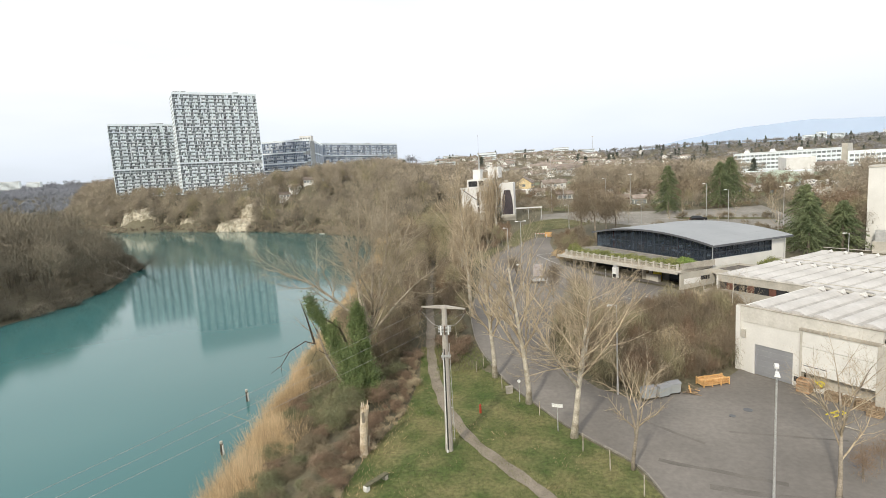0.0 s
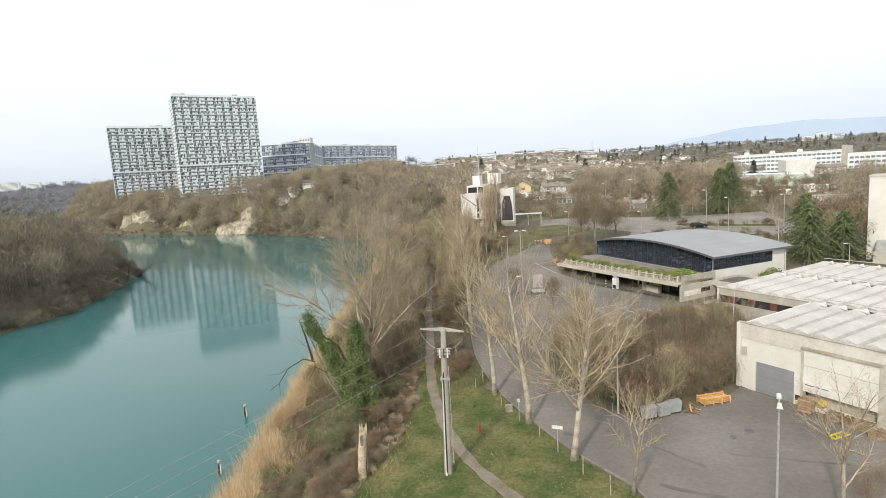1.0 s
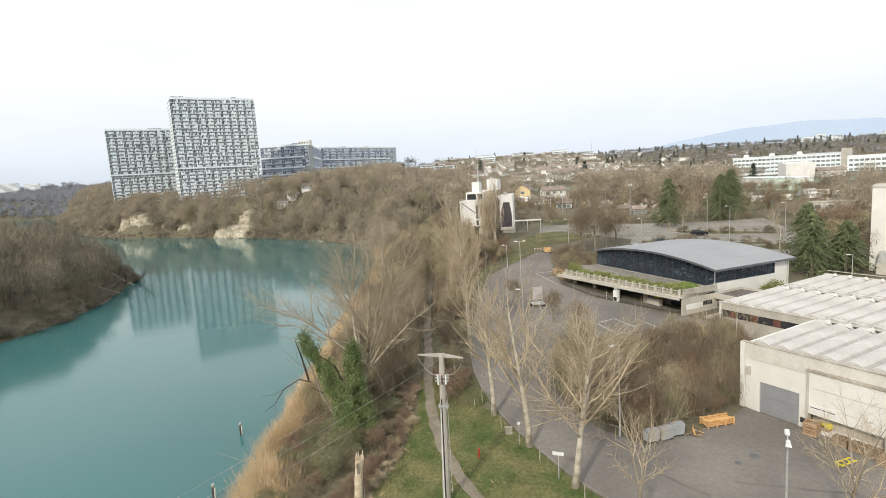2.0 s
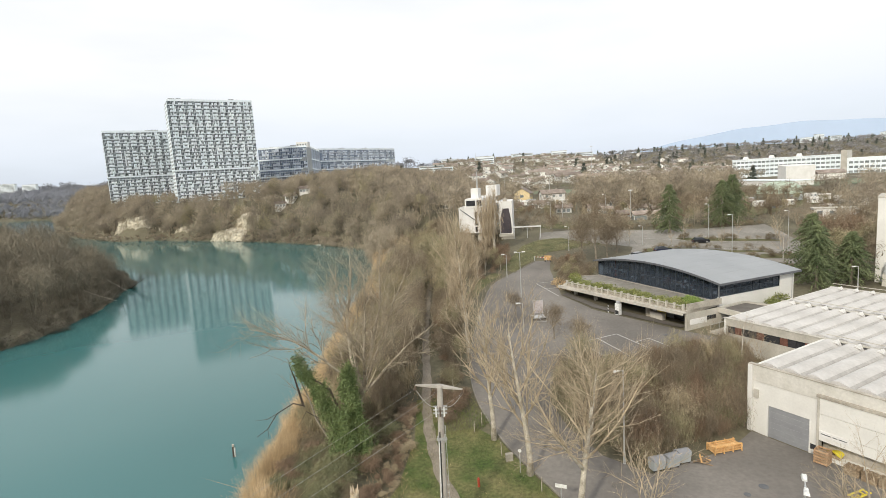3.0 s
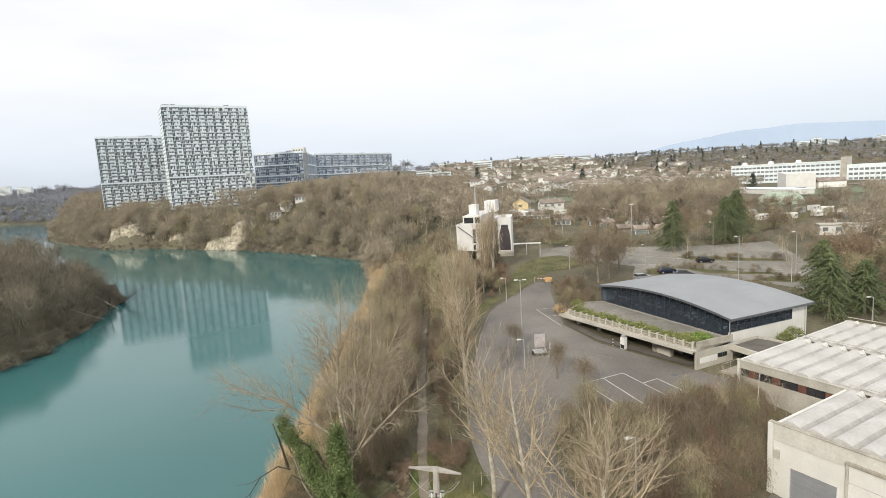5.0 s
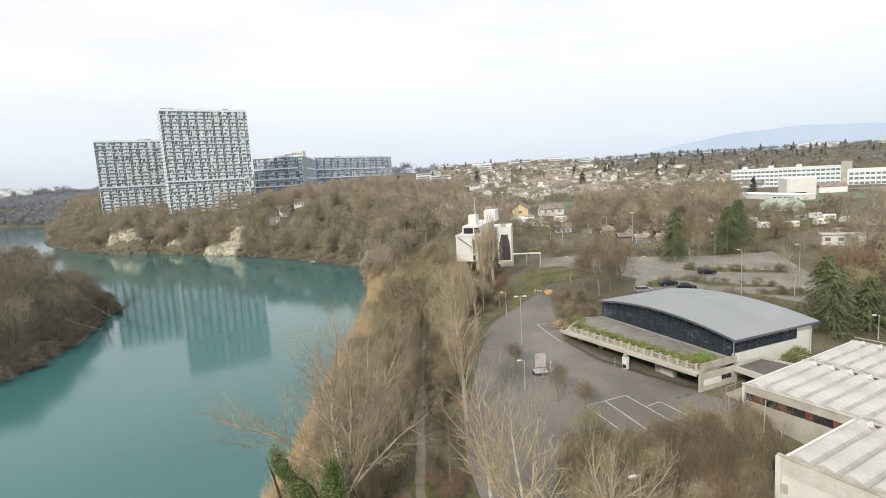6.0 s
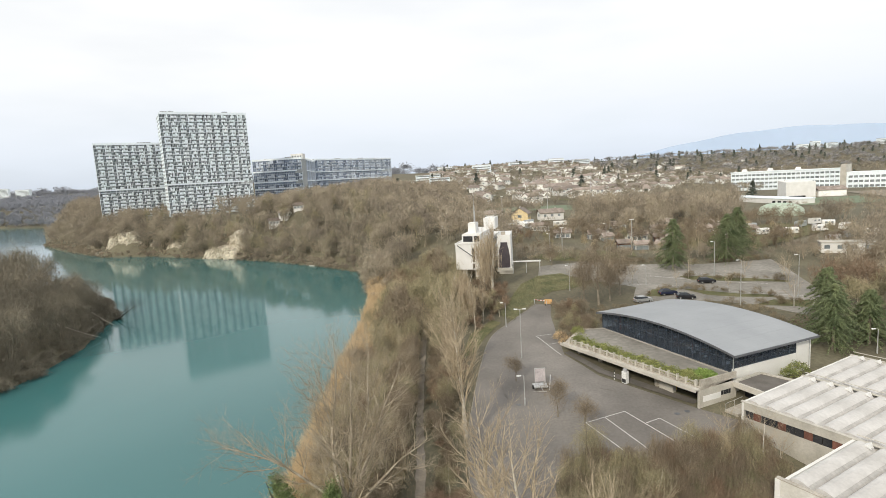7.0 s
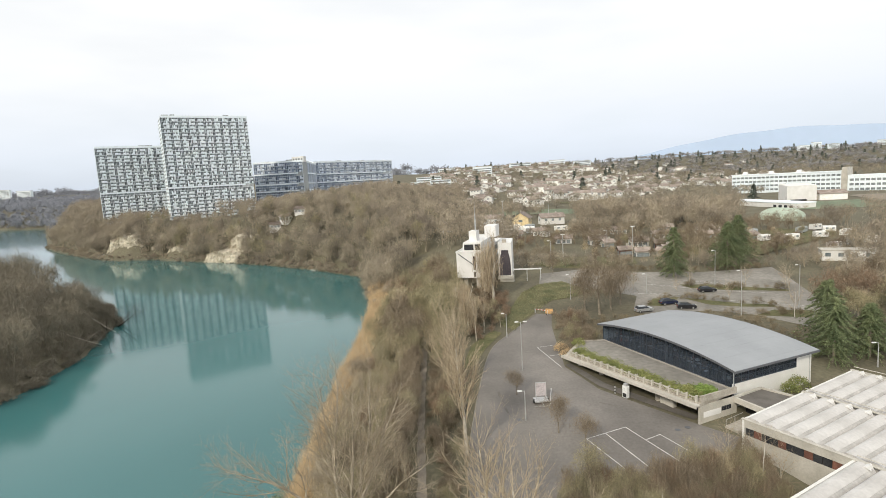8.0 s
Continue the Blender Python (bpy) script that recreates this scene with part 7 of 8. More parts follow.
def wood(seed, gap, poly, low, high, group, label="bare brown tree of the riverside wood", name="bare_tree", protos=protos):
    x, y, rng = scatter(seed, gap, poly, 0.3)
    for a, b in zip(x, y):
        meshes, mats = protos[int(rng.integers(len(protos)))]
        s = rng.uniform(low, high) / 10
        th = thing(name, label, "tree", Matrix.Translation((a, b, at(a, b))) @ Matrix.Rotation(rng.uniform(0, 6.28), 4, "Z") @ Matrix.Diagonal((s, s, s, 1)), group)
        for nm, me, mt in zip(("trunk", "crown"), meshes, mats):
            part(nm, me, mt, th)
    return len(x)


wood(201, 5.4, [(-19, 66), (-8, 62), (-8, 118), (-21, 118)], 5, 9.5, "riverside wood")
wood(202, 5.4, [(-20, 118), (0, 118), (-1, 140), (-3, 160), (-6, 205), (-21, 190)], 8, 14, "riverside wood", protos=far_protos)
wood(203, 4.4, [(-4, 64), (0.5, 68), (0, 118), (-5, 118)], 3.5, 7, "riverside wood")
wood(204, 5.0, [(12, 64), (22, 59), (30, 63), (36, 68), (36, 76), (14, 73)], 4.5, 8, "thicket by the yard", "bare russet tree of the thicket above the yard")
wood(205, 6.8, [(74, 98), (130, 105), (130, 150), (92, 150), (76, 124)], 7, 12, "trees beside the pavilion", "bare brown tree behind the pavilion", protos=far_protos)
wood(206, 11.0, [(20, 204), (60, 178), (96, 176), (140, 190), (150, 240), (20, 244)], 3.5, 6.5, "trees by the allotments", "bare tree among the allotments", protos=far_protos)
wood(207, 3.8, [(12, 128), (9, 142), (12, 150), (4, 150), (4, 130)], 3, 5.5, "trees by the car park", "bare tree on the road bank", protos=far_protos)
wood(208, 3.4, [(21, 110), (30, 118), (27, 138), (22, 128)], 3, 6, "trees by the car park", "bare bush-like tree beside the pavilion")


MID = [fluff(300 + k, 400, 0.10, 1.0, 3.9 + 0.4 * (k % 3), 1.5, 9, 4, 0.09, 0.42, 0.4) for k in range(8)]
FAR = [fluff(320 + k, 300, 0.125, 1.0, 4.2, 1.6, 8, 3, 0.09, 0.42, 0.4) for k in range(8)]
SPECK = [fluff(340 + k, 170, 0.26, 0.5, 4.2, 2.0, 7, 1, 0.2, 0.4, 0.35) for k in range(6)]
MIST = [fluff(660 + k, 170, 0.34, 0.2, 4.4, 2.2, 8, 0, rise=0.4) for k in range(6)]
SPOT = [fluff(345 + k, 190, 0.18, 0.5, 4.2, 1.9, 8, 2, 0.12, 0.45, 0.35) for k in range(6)]
GROVE = [fluff(350 + k, 950, 0.05, 1.0, 4.0 + 0.4 * (k % 3), 1.5, 11, 5, 0.07, 0.42, 0.4) for k in range(8)]
OSIER = [fluff(360 + k, 1500, 0.045, 0.3, 3.6, 2.4, 8, 5, 0.09, 0.72, 0.22) for k in range(8)]
WHIP = [fluff(390 + k, 1300, 0.034, 0.0, 3.2, 2.5, 9, 8, 0.055, 0.70, 0.26) for k in range(8)]
SCRUB = [fluff(380 + k, 900, 0.05, 0.2, 4.2, 1.8, 9, 4, 0.08, 0.5, 0.3) for k in range(8)]


def below_towers(x, y):
    """Tops of the trees stay low before the feet of the towers and the houses on the slope."""
    d = np.hypot(x, y)
    side = x / np.maximum(y, 1)
    top = np.where((side > -0.545) & (side < -0.36), 30.5, np.where((side > -0.66) & (side <= -0.545), 35.5, 99.0))
    top = top + np.where(top < 90, 5.0 * waves(x, y, 7), 0)
    top = np.where((side > -0.36) & (side < -0.27) & (d < 362) & (side > -0.345) & (side < -0.275), 21.5 + 2.5 * waves(x, y, 4), top)
    return top


def below_village(x, y):
    """Tops of the trees before the yellow house and the sports ground."""
    side = x / np.maximum(y, 1)
    return np.where((side > 0.03) & (side < 0.20) & (y < 296), 20.0, 99.0)


def woods(name, seed, gap, poly, low, high, mat, label, fat, far_kinds, test=None, places=None, cap=None):
    """Many far trees joined into one mesh."""
    x, y, rng = scatter(seed, gap, poly) if places is None else (*places, np.random.default_rng(seed))
    if test is not None:
        k = test(x, y, rng)
        x, y = x[k], y[k]
    z = np.maximum(height(x, y), -0.2)
    pieces = []
    for k in range(len(far_kinds)):
        idx = np.arange(k, len(x), len(far_kinds))
        v, t = far_kinds[k]
        s = rng.uniform(low, high, len(idx)) / 10
        if cap is not None:
            s = np.clip(np.minimum(s, (cap(x[idx], y[idx]) - z[idx] + rng.normal(0, 2.2, len(idx))) / 10), 0.25, None)
        a = rng.uniform(0, 6.28, len(idx))
        c, sn = np.cos(a)[:, None], np.sin(a)[:, None]
        vx = (v[None, :, 0] * c - v[None, :, 1] * sn) * s[:, None] * fat + x[idx][:, None]
        vy = (v[None, :, 0] * sn + v[None, :, 1] * c) * s[:, None] * fat + y[idx][:, None]
        vz = v[None, :, 2] * s[:, None] + z[idx][:, None]
        vv = np.stack([vx, vy, vz], 2).reshape(-1, 3)
        tt = (t[None] + (np.arange(len(idx)) * len(v))[:, None, None]).reshape(-1, 3)
        pieces.append((vv, tt))
    return solid(name, tri_mesh(name, *joined(pieces)), mat, label, "woodland", "stuff")


woods("far_bank_woods", 401, 6.3, [(-30, 200), (-20, 260), (-10, 330), (-70, 390), (-190, 400), (-330, 480), (-420, 560), (-400, 515), (-255, 388), (-78, 294), (-48, 265)], 10, 17, "woods", "bare brown woodland on the far river bank", 1.1, MID, off_cliffs, cap=below_towers)
woods("hill_woods", 402, 8.4, [(20, 210), (25, 300), (0, 420), (10, 560), (-70, 620), (-120, 460), (-190, 400), (-70, 390), (-20, 260)], 10, 17, "woods", "bare brown woodland on the hill below the flats", 1.3, FAR)
woods("slope_olive_trees", 442, 17.0, [(-30, 215), (-10, 300), (-60, 390), (-190, 396), (-300, 455), (-255, 392), (-78, 298), (-48, 268)], 11, 17, "twig_olive", "olive-twigged bare trees scattered over the far bank", 0.9, MID, off_cliffs, cap=below_towers)
woods("slope_dark_trees", 443, 19.0, [(-30, 215), (20, 300), (0, 420), (-70, 600), (-110, 460), (-190, 396), (-255, 392), (-78, 298), (-48, 268)], 12, 18, "alder", "darker bare trees scattered over the far bank", 0.8, MID, off_cliffs, cap=below_towers)
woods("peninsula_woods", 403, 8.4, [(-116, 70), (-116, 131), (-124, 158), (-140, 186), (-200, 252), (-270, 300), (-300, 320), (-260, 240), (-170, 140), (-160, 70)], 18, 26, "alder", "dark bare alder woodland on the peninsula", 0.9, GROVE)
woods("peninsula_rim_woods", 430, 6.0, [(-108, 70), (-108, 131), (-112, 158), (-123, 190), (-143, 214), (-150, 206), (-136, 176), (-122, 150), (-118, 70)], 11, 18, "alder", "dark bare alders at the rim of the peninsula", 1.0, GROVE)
woods("tower_side_woods", 431, 6.0, [(-322, 452), (-296, 430), (-288, 440), (-296, 470), (-345, 540), (-420, 640), (-430, 590), (-372, 505)], 17, 23, "woods", "tall bare trees beside the lower tower", 1.1, MID)
woods("lower_tower_trees", 432, 5.0, [(-296, 430), (-262, 404), (-236, 404), (-246, 428), (-286, 444)], 8, 12, "woods", "bare trees before the lower tower", 1.2, MID, off_cliffs, cap=below_towers)
woods("bend_woods", 433, 15.5, [(-520, 690), (-640, 800), (-800, 900), (-1200, 900), (-1250, 1250), (-900, 1350), (-640, 1150), (-470, 850)], 13, 20, "haze_blue", "hazy blue-grey woodland beyond the river bend", 1.5, MIST)
woods("bend_shore_scrub", 439, 9.0, [(-520, 690), (-670, 850), (-830, 925), (-1100, 920), (-1100, 975), (-840, 975), (-690, 915), (-560, 760)], 4, 9, "haze_brown", "hazy brown scrub along the far bend", 1.8, SPECK)
woods("tower_foot_trees", 412, 5.5, [(-262, 396), (-205, 380), (-150, 400), (-128, 440), (-120, 480), (-150, 430), (-205, 392), (-268, 408)], 10, 16, "woods", "bare trees at the foot of the towers", 1.2, FAR, off_cliffs, cap=below_towers)
woods("plateau_woods", 404, 13.0, [(-190, 420), (-120, 470), (-150, 560), (-420, 700), (-700, 900), (-420, 560), (-330, 480)], 8, 13, "woods", "bare trees round the high-rise estate", 1.4, SPECK)
woods("village_trees", 405, 16.0, [(-60, 400), (60, 330), (300, 330), (560, 640), (900, 1250), (0, 1250), (-90, 700)], 7, 12, "woods_grey", "bare trees between the village houses", 1.5, SPOT, lambda x, y, r: (r.random(len(x)) < 0.75) & ~((x > 165) & (y < 480)))
woods("plain_woods", 406, 7.2, [(90, 150), (130, 105), (200, 150), (330, 240), (420, 380), (240, 320), (180, 330), (130, 300), (20, 300), (20, 246), (150, 240), (140, 190), (96, 184)], 9, 15, "woods", "bare brown trees on the plain", 1.1, MID, lambda x, y, r: (waves(x, y, 22) > -0.05) & ~((x > 140) & (y > 270)) & (np.hypot(x - 128, y - 212) > 26) & (np.hypot(x - 152, y - 268) > 22), cap=below_village)
woods("mid_grove", 437, 6.2, [(52, 290), (64, 284), (135, 270), (150, 296), (112, 325), (60, 320)], 13, 18.5, "woods", "tall bare grove before the village", 1.1, MID)
woods("village_edge_trees", 440, 8.0, [(-60, 400), (-10, 345), (50, 338), (60, 352), (10, 372), (-40, 420)], 8, 14, "woods", "bare trees before the first village houses", 1.3, FAR)
woods("village_belt_trees", 441, 10.5, [(84, 372), (160, 345), (215, 420), (120, 430)], 9, 15, "woods_grey", "bare trees between sports ground and village", 1.3, FAR)
woods("low_plain_woods", 428, 9.0, [(172, 290), (330, 270), (420, 380), (260, 330), (190, 330)], 2.5, 5, "woods", "low bare trees before the school", 1.4, FAR, lambda x, y, r: waves(x, y, 16) > 0.1)
woods("riverside_osiers", 414, 3.1, [(-20, 66), (-8.5, 62), (-8.5, 118), (-21.5, 118)], 3, 6.5, "twig_olive", "fluffy olive osier thicket on the river bank", 1.25, OSIER)
woods("riverside_willow_scrub", 418, 4.2, [(-20.5, 60), (-8.8, 60), (-8.8, 118), (-22.5, 118)], 4, 7, "twig_dry", "pale dry willow scrub on the river bank", 1.2, OSIER)
woods("verge_saplings", 415, 3.0, [(-3.8, 66), (0, 68), (-0.2, 118), (-6, 118)], 2.5, 5, "twig_brown", "thin bare saplings beside the road", 1.2, OSIER)
woods("slope_saplings", 416, 4.4, [(-20.5, 118), (0, 118), (1, 150), (0, 165), (-5, 210), (-22, 196)], 6, 11, "twig_olive", "bare saplings on the wooded slope", 1.0, GROVE)
woods("slope_dry_scrub", 419, 6.0, [(-21, 118), (0, 118), (4, 150), (0, 165), (-6, 210), (-23, 196)], 5, 9, "twig_dry", "pale dry scrub on the wooded slope", 1.2, SCRUB)
woods("allotment_woods", 417, 5.4, [(12, 205), (40, 186), (96, 178), (150, 190), (160, 262), (20, 262)], 5, 9.5, "twig_brown", "bare brown trees round the allotments", 1.1, MID, lambda x, y, r: (waves(x, y, 14) > 0.0) & (np.hypot(x - 128, y - 216) > 24), cap=below_village)
woods("ridge_woods", 407, 33.0, [(200, 1150), (600, 950), (1000, 850), (1700, 1250), (1500, 1750), (200, 1500)], 8, 14, "haze_brown", "distant bare woodland covering the ridge", 3.0, SPECK)
woods("west_woods", 408, 30.0, [(-1180, 1640), (-1320, 1655), (-1620, 1500), (-2050, 1800), (-1750, 2400), (-1250, 2150)], 12, 18, "haze_blue", "distant hazy woodland beyond the river bend", 1.9, MIST)
woods("horizon_woods", 413, 125.0, [(-3600, 1200), (-1700, 1700), (-1000, 2100), (-300, 1500), (0, 1900), (-300, 3600), (-3000, 3400)], 26, 44, "haze_blue", "hazy woodland along the western horizon", 2.6, SPECK)
woods("estate_trees", 427, 20.0, [(-330, 500), (-430, 640), (-560, 840), (-430, 900), (-150, 640), (-190, 480)], 9, 14, "woods_grey", "bare trees behind the estate", 1.6, SPECK)


# dark conifers far off among the houses
def far_conifer(seed):
    rng = np.random.default_rng(seed)
    n = 46
    z = rng.uniform(0.05, 0.95, n) * 12
    a = rng.uniform(0, 2 * math.pi, n)
    reach = 2.6 * (1 - z / 12.5)
    p = np.stack([np.cos(a) * reach * 0.2, np.sin(a) * reach * 0.2, z + 0.4], 1)
    q = np.stack([np.cos(a) * reach, np.sin(a) * reach, z - 0.6], 1)
    p, q = np.concatenate([p, [[0, 0, 0]]]), np.concatenate([q, [[0, 0, 13]]])
    return cones(p, q, np.r_[np.full(n, 0.55), 0.6])


CONIFERS = [far_conifer(500 + k) for k in range(4)]
woods("far_conifers", 410, 45.0, [(-60, 420), (300, 420), (620, 700), (1300, 1400), (900, 1700), (0, 1300), (-90, 700)], 7, 13, "haze_needle", "dark conifers among the far houses", 2.4, CONIFERS, lambda x, y, r: r.random(len(x)) < 0.22)
woods("ridge_conifers", 411, 38.0, [(150, 1000), (700, 1150), (1600, 1500), (1500, 1800), (300, 1400)], 9, 16, "haze_needle", "dark conifers on the skyline", 2.3, CONIFERS, lambda x, y, r: r.random(len(x)) < 0.16)


# ---- undergrowth, reeds and grass ----
SHRUBS = [fluff(600 + k, 520, 0.075, 0.0, 5.0, 2.2, 8, 3, 0.09, 0.45, 0.35) for k in range(8)]
FINE = [fluff(620 + k, 1100, 0.055, 0.0, 4.6, 2.5, 9, 4, 0.07, 0.62, 0.3) for k in range(8)]
BRUSH = [fluff(640 + k, 480, 0.16, 0.0, 4.8, 3.0, 9, 4, 0.12, 0.5, 0.4) for k in range(8)]
TANGLE = [fluff(680 + k, 1500, 0.075, 0.0, 4.8, 2.4, 12, 6, 0.07, 0.42, 0.5) for k in range(8)]
NEAR_BANK = [(-21, 15), (-11.5, 15), (-10.4, 45), (-8.5, 62), (-21, 62), (-19.5, 45)]
clump = lambda k: (lambda x, y, r: waves(x + 40 * k, y, 4.5) + r.normal(0, 0.3, len(x)) > 0.05)
woods("bank_undergrowth", 501, 2.3, NEAR_BANK, 0.8, 2.0, "bush", "brown tangled undergrowth on the river bank", 1.9, TANGLE)
woods("bank_brambles", 511, 1.7, NEAR_BANK, 1.0, 2.3, "bramble", "grey-green brambles on the river bank", 1.8, TANGLE, clump(1))
woods("bank_thorns", 512, 2.6, NEAR_BANK, 1.2, 2.6, "twig_red", "russet thorn bushes on the river bank", 1.6, TANGLE, clump(2))
edge_rng = np.random.default_rng(516)
edge_y = np.arange(34, 66, 0.32)
edge_x = np.interp(edge_y, [8, 38, 45, 52, 60, 68], [-15, -10.8, -9.5, -7, -6, -6.4]) - edge_rng.uniform(-0.1, 2.0, len(edge_y))
woods("dry_brush", 516, 0, None, 0.35, 1.1, "twig_dry", "dry brush along the edge of the lawn", 1.9, TANGLE, None, (edge_x[::2], edge_y[::2]))
woods("russet_brush", 538, 0, None, 0.5, 1.4, "twig_red", "russet brush along the edge of the lawn", 1.8, TANGLE, None, (edge_x[1::2] - 0.5, edge_y[1::2]))
woods("wood_undergrowth", 517, 2.2, [(-20.5, 62), (-8, 62), (-8, 118), (-22.5, 118)], 1.2, 3.0, "bush", "brown undergrowth of the riverside wood", 1.7, SHRUBS)
VERGE = [(-4.4, 61), (0.8, 63), (0, 118), (-6, 118)]
woods("verge_undergrowth", 502, 2.5, VERGE, 0.9, 2.2, "bush", "brown tangled undergrowth beside the road", 1.7, TANGLE)
woods("verge_thorns", 513, 2.2, VERGE, 1.2, 2.8, "twig_red", "russet thorn bushes beside the road", 1.6, TANGLE, clump(3))
THICKET = [(9.6, 66), (12.6, 59.5), (15, 56.5), (17.3, 54.6), (22, 56.6), (29.5, 60.8), (36, 66), (37, 76.5), (30, 74.6), (14, 72), (10.4, 70)]
woods("thicket", 503, 2.0, THICKET, 1.2, 3.2, "bush", "dense brown thicket between yard and car park", 1.15, FINE)
woods("thicket_brambles", 514, 1.9, THICKET, 3.0, 5.8, "twig_olive", "olive brambles between yard and car park", 1.4, WHIP, clump(4))
woods("thicket_thorns", 515, 1.9, THICKET, 3.0, 5.6, "twig_red", "russet thorn bushes between yard and car park", 1.4, WHIP, clump(5))
woods("thicket_stems", 529, 2.2, THICKET, 3.4, 6.6, "twig_brown", "brown upright stems of the thicket by the yard", 1.2, WHIP)
woods("path_side_stems", 530, 1.7, [(-11, 64), (-8.2, 62), (-8.2, 118), (-12, 118)], 4.5, 7.5, "twig_brown", "upright brown stems lining the footpath", 1.0, WHIP)
woods("thicket_greens", 518, 1.8, [(22, 57.5), (29.5, 61), (36.5, 66), (37, 76), (28, 74), (22, 66)], 1.8, 4.4, "bramble", "green brambles at the corner of the hall", 1.5, WHIP, clump(7))
woods("slope_undergrowth", 504, 4.4, [(-21.5, 118), (2, 118), (8, 150), (12, 165), (-4, 210), (-23.5, 198)], 2, 4, "bush", "brown undergrowth on the wooded slope", 1.8, SHRUBS)
rows = [((56, 146.5), (74, 137)), ((61, 156.5), (84, 148.5)), ((46, 142.5), (54, 147)), ((40, 181), (72, 171)), ((74, 171), (93, 172)), ((66, 131.5), (78, 129))]
row_rng = np.random.default_rng(545)
row_t = [row_rng.random(int(math.hypot(b[0] - a[0], b[1] - a[1]) / 0.9)) for a, b in rows]
row_x = np.concatenate([a[0] + (b[0] - a[0]) * q for (a, b), q in zip(rows, row_t)]) + row_rng.normal(0, 0.5, sum(len(q) for q in row_t))
row_y = np.concatenate([a[1] + (b[1] - a[1]) * q for (a, b), q in zip(rows, row_t)]) + row_rng.normal(0, 0.4, sum(len(q) for q in row_t))
woods("car_park_shrubs", 545, 0, None, 0.7, 2.6, "bush", "low brown shrubs between the rows of the car park", 1.5, SHRUBS, None, (row_x, row_y))
woods("hedge_shrubs", 505, 1.9, [(20.5, 108), (28, 117), (27, 139), (22.5, 138), (20.8, 124)], 1.5, 3.4, "twig_brown", "brown shrubs beside the pavilion", 1.4, FINE)
woods("road_bank_shrubs", 506, 2.8, [(1, 118), (8, 129), (12, 140), (13, 158), (2, 160)], 1.6, 3.6, "twig_red", "russet shrubs on the road bank", 1.4, FINE)
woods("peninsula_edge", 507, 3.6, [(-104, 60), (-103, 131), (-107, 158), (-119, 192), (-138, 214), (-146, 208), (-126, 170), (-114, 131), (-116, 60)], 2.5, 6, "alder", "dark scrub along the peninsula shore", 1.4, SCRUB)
woods("far_bank_scrub", 508, 5.5, [(-29, 200), (-47, 266), (-77, 294), (-148, 344), (-211, 379), (-254, 389), (-330, 449), (-322, 458), (-252, 402), (-205, 392), (-145, 357), (-74, 306), (-38, 272), (-22, 210)], 2.5, 6, "woods", "brown scrub along the far shore", 1.5, BRUSH, off_cliffs)


def shoreline(seed, gap, first, last, low, high):
    """Places along the river's edge between two of its corners, from low to high metres inland."""
    rng = np.random.default_rng(seed)
    x, y = [], []
    for (x0, y0), (x1, y1) in zip(RIVER[first:last], RIVER[first + 1:last + 1]):
        reach = math.hypot(x1 - x0, y1 - y0)
        n = max(1, int(reach / gap))
        f = (np.arange(n) + rng.random(n)) / n
        o = rng.uniform(low, high, n)
        x.append(x0 + (x1 - x0) * f + (y1 - y0) / reach * o)
        y.append(y0 + (y1 - y0) * f - (x1 - x0) / reach * o)
    return np.concatenate(x), np.concatenate(y)


woods("far_shore_scrub", 521, 0, None, 1.8, 4.5, "woods", "brown scrub overhanging the far shore", 1.6, BRUSH, off_cliffs, shoreline(521, 3.0, 7, 17, -2.0, 2.0))
woods("cliff_foot_scrub", 536, 0, None, 1.0, 2.4, "woods", "low scrub at the foot of the cliffs", 1.8, BRUSH, None, shoreline(536, 2.2, 9, 16, 0.2, 3.4))
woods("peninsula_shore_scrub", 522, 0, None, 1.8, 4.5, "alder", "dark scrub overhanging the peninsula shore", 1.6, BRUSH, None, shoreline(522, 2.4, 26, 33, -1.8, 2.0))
woods("north_bank_woods", 525, 10.5, [(-319, 444), (-400, 522), (-560, 724), (-610, 800), (-520, 830), (-430, 700), (-330, 590), (-262, 440)], 10, 16, "woods", "bare woodland on the bank below the towers", 1.2, FAR)
woods("ivy_foot_bushes", 524, 0, None, 1.8, 3.4, "bramble", "green brambles at the foot of the ivy", 1.5, TANGLE, None, (np.array([-14.8, -12.9, -11.7, -13.8, -15.8, -11.0, -12.2, -13.6, -15.0, -12.4, -14.2, -16.4, -13.0]), np.array([57.2, 56.0, 57.6, 59.0, 58.6, 59.2, 54.4, 53.6, 55.2, 51.8, 51.2, 53.6, 49.4])))
# low planting and trees of the car park
woods("car_park_shrubs", 519, 2.6, [(30, 160), (34, 156), (60, 148), (90, 140), (100, 138), (102, 142), (62, 153), (36, 163)], 0.8, 1.8, "bramble", "low green shrubs between the parking bays", 1.8, FINE)
woods("pavilion_back_scrub", 534, 2.4, [(30, 120), (42, 124), (56, 118), (66, 112), (74, 118), (66, 130), (56, 134), (44, 132), (34, 136), (28, 130)], 0.8, 2.4, "bush", "low brown shrubs behind the pavilion", 1.7, SHRUBS)
woods("bay_hedges", 535, 1.5, [(55, 148), (62, 144.5), (74, 139), (74, 137.5), (62, 142), (55, 146)], 0.5, 1.1, "bramble", "low hedges between the parking bays", 1.8, FINE)
woods("scrub_behind_car_park", 520, 5.0, [(20, 186), (60, 176), (100, 168), (130, 150), (140, 188), (96, 182), (60, 186), (22, 204)], 2.5, 6, "woods", "brown scrub behind the car park", 1.4, SCRUB)


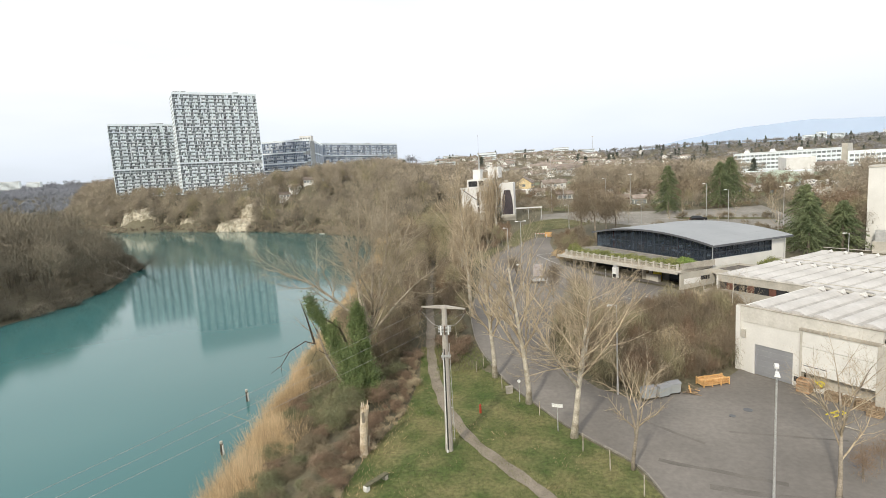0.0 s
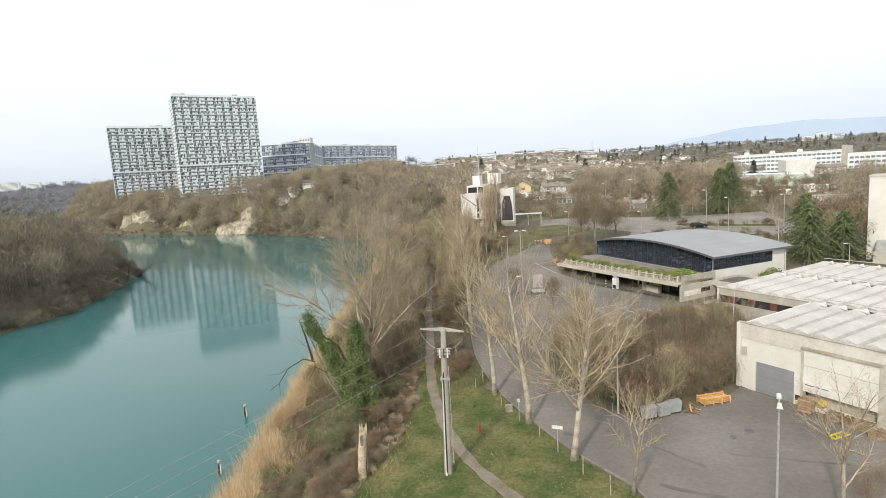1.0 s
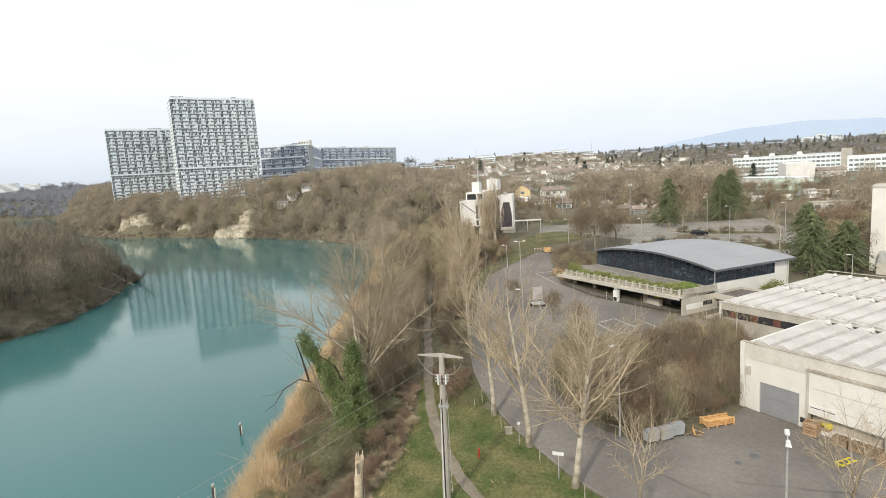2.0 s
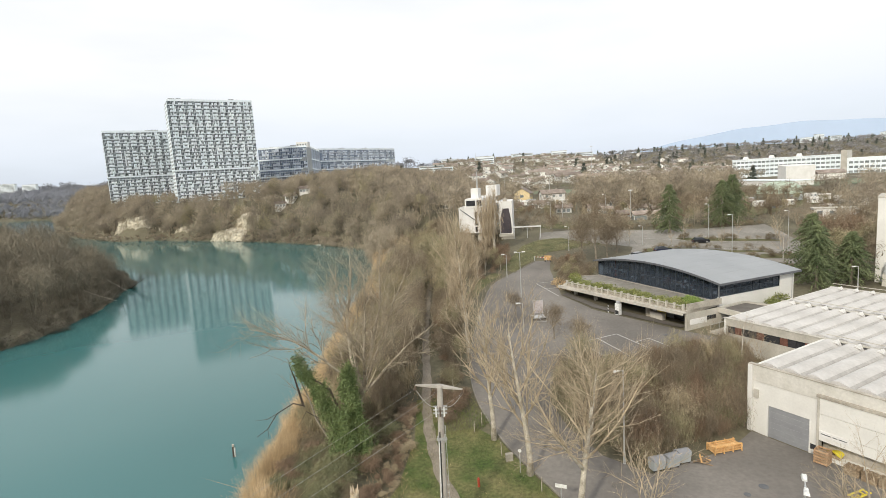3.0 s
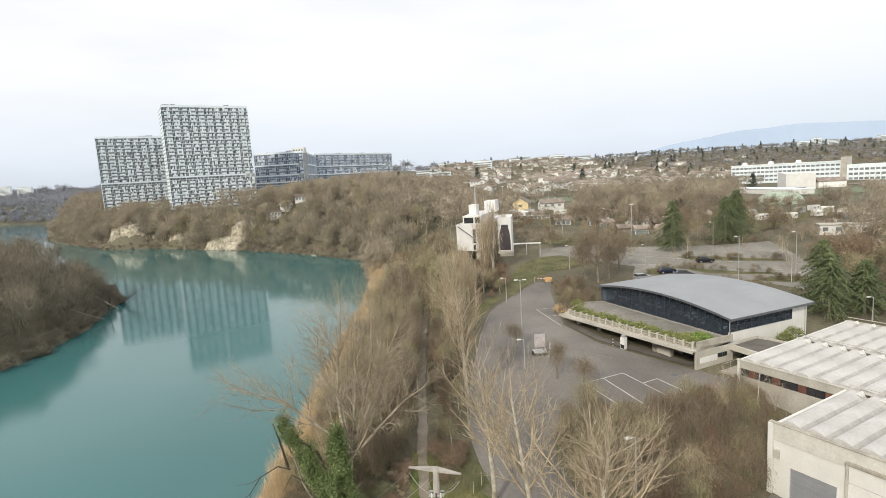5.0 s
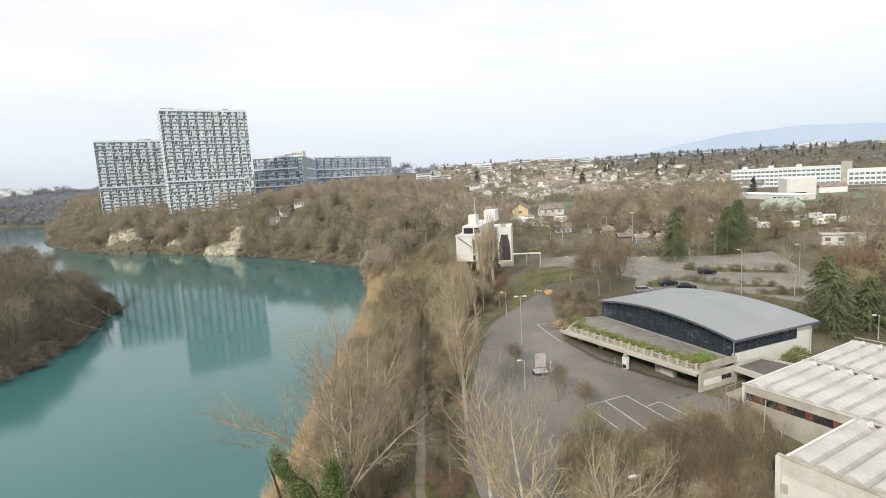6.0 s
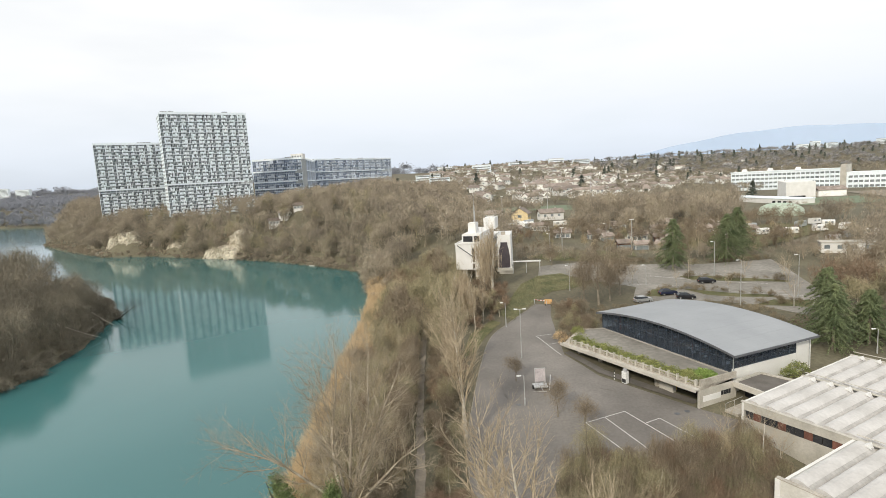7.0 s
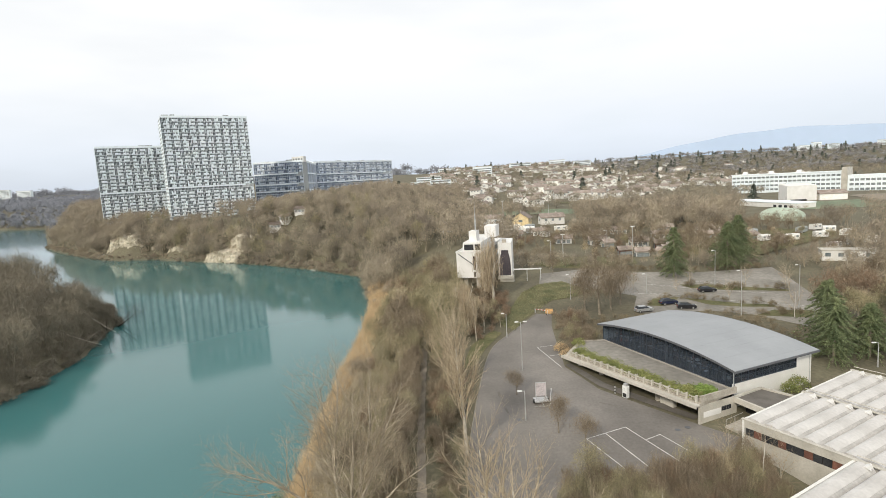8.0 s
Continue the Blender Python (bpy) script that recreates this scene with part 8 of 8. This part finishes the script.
def blades(name, seed, n, poly, low, high, width, mat, label, lean=0.25, test=None, flat=False):
    """Thin blades standing on the ground within a polygon."""
    rng = np.random.default_rng(seed)
    xs, ys = [p[0] for p in poly], [p[1] for p in poly]
    x, y = rng.uniform(min(xs), max(xs), n * 3), rng.uniform(min(ys), max(ys), n * 3)
    ok = inside(poly, x, y)
    if test is not None:
        ok &= test(x, y)
    x, y = x[ok][:n], y[ok][:n]
    z = height(x, y)
    p = np.stack([x, y, np.maximum(z, -0.1)], 1)
    d = np.stack([rng.normal(0, lean, len(x)), rng.normal(0, lean, len(x)), np.ones(len(x))], 1)
    d[:, 0] += 0.8 * lean * waves(x + 9, y, 3.1)
    d[:, 1] += 0.8 * lean * waves(x, y + 30, 2.3)
    q = p + d * rng.uniform(low, high, (len(x), 1)) * (1 + 0.3 * waves(x, y, 2.0) + 0.2 * waves(x + 50, y, 0.7))[:, None]
    shape = slivers(rng, p, q, rng.uniform(1.2, 2.4, len(x)) * width) if flat else cones(p, q, rng.uniform(0.5, 1, len(x)) * width)
    return solid(name, tri_mesh(name, *shape), mat, label, "vegetation", "stuff")


near_water = lambda x, y: (edge_distance(RIVER, x, y) < 3.0 + 2.6 * waves(x, y, 2.6) + 1.2 * waves(x, y, 0.9)) & ((~inside(RIVER, x, y)) | (edge_distance(RIVER, x, y) < 0.8))
blades("reed_bed", 601, 22000, [(-27, 25), (-16, 25), (-18, 130), (-31, 130)], 1.8, 3.3, 0.035, "reed", "golden dry reeds along the water", 0.2, near_water)
blades("loose_reeds", 607, 9000, [(-27, 25), (-14, 25), (-16, 130), (-31, 130)], 1.0, 2.6, 0.035, "reed", "loose bent reeds behind the reed bed", 0.45, lambda x, y: (edge_distance(RIVER, x, y) < 4.5 + 3.5 * waves(x + 20, y, 3.3)) & ~inside(RIVER, x, y))
blades("reed_bed", 602, 20000, [(-31, 124), (-20, 124), (-22, 226), (-40, 226)], 2.2, 4.2, 0.06, "reed", "golden dry reeds at the river bend", 0.16, lambda x, y: (edge_distance(RIVER, x, y) < 5.5 + 2.5 * waves(x, y, 3.0)) & ((~inside(RIVER, x, y)) | (edge_distance(RIVER, x, y) < 0.8)))
blades("grass_tufts", 603, 90000, LAWN, 0.08, 0.24, 0.024, "blade", "short grass blades of the lawn", 0.5, None, True)
blades("dry_tufts", 608, 5000, LAWN, 0.10, 0.28, 0.03, "reed", "dry pale tufts in the lawn", 0.6, lambda x, y: waves(x, y, 2.2) + 0.6 * waves(x + 7, y, 0.8) > 0.55)
blades("bank_grass", 604, 900, [(-13, 30), (-8, 30), (-5.5, 60), (-7, 88), (-9, 60), (-12, 45)], 0.25, 0.6, 0.025, "reed", "dry yellow grass at the edge of the lawn", 0.5)
blades("verge_weeds", 605, 2500, [(-4, 59.5), (1.2, 61), (2.5, 62.5), (-0.2, 70), (-4.6, 68)], 0.3, 0.8, 0.02, "blade", "green and brown weeds on the verge", 0.4)
blades("bank_weeds", 606, 9000, [(12, 128), (15, 136), (18, 141), (24, 150), (30, 152), (36, 156), (30, 168), (23, 166), (17, 158), (13, 146), (9, 133)], 0.2, 0.5, 0.06, "bramble", "rough grass on the road bank", 0.5)

# planting on the terrace
rng = np.random.default_rng(77)
n = 13000
s = rng.random(n)
o = rng.uniform(-0.25, 1.2, n) + (0.7 + 0.9 * (1 - s)) * rng.random(n) ** 2
c = np.stack([p0.x + ed.x * s * (span - 1.8) + en.x * o, p0.y + ed.y * s * (span - 1.8) + en.y * o, 11.25 + rng.random(n) ** 0.8 * (0.42 + 0.40 * np.sin(s * 29) ** 2 + 0.35 * np.sin(s * 11 + 1) ** 2)], 1)
solid("planter_hedge", tri_mesh("planter_hedge", *leaves(rng, c, 0.10, 0.10)), "hedge", "low yellow-green hedge in the terrace planter", "hedge", "stuff")


def round_bush(x, y, z, r, n, seed, mat="hedge", label="rounded yellow-green bush at the terrace corner"):
    rng = np.random.default_rng(seed)
    d = rng.normal(0, 1, (n, 3))
    d /= np.linalg.norm(d, axis=1, keepdims=True)
    d[:, 2] = np.abs(d[:, 2])
    c = np.array([x, y, z]) + d * r * (rng.uniform(0.5, 1, (n, 1)) ** 0.5) * np.array([1, 1, 0.9])
    return solid("bush", tri_mesh("bush", *leaves(rng, c, 0.16, 0.10)), mat, label, "bush")


round_bush(35.3, 87.6, 11.0, 1.55, 3600, 81, "bright_bush", "tall bright green bush at the terrace corner")
round_bush(34.0, 88.6, 11.0, 1.1, 1400, 82)
round_bush(36.6, 88.1, 11.0, 1.0, 1200, 83, "bright_bush", "bright green bush at the terrace corner")
round_bush(22.8, 113.2, 11.0, 1.3, 800, 84)
round_bush(52.5, 93.2, 9.2, 1.7, 1200, 85, "hedge", "yellow-green bush against the end wall")
round_bush(50.5, 91.8, 9.2, 1.3, 800, 86, "hedge", "yellow-green bush against the end wall")
for x, y, r, sd in ((20.4, 112, 1.6, 87), (19.8, 115.5, 1.5, 88), (21.6, 109.6, 1.2, 89)):
    ob = round_bush(x, y, at(x, y), r, 900, sd, "reed", "dry golden shrub beside the road")

# dead branches over the water at the tip of the peninsula
for seed, x, y, lx, ly, h in ((91, -120, 190, 1.6, -0.5, 9), (92, -118, 180, 1.3, -0.8, 8), (93, -122, 194, 1.0, 0.4, 7)):
    tree("dead_tree", "fallen dark dead tree hanging over the water", tree_mesh(seed, h, dict(COMMON, kids=(7, 4, 4)), [(lx, ly, 1.0, 1.0)]), ("wet_wood", "wet_wood"), pose(x, y, 0.6), "dead trees on the shore")
round_bush(-266, 398, at(-266, 398) + 0.5, 3.4, 260, 95, "blossom", "pale blossoming tree on the far bank")
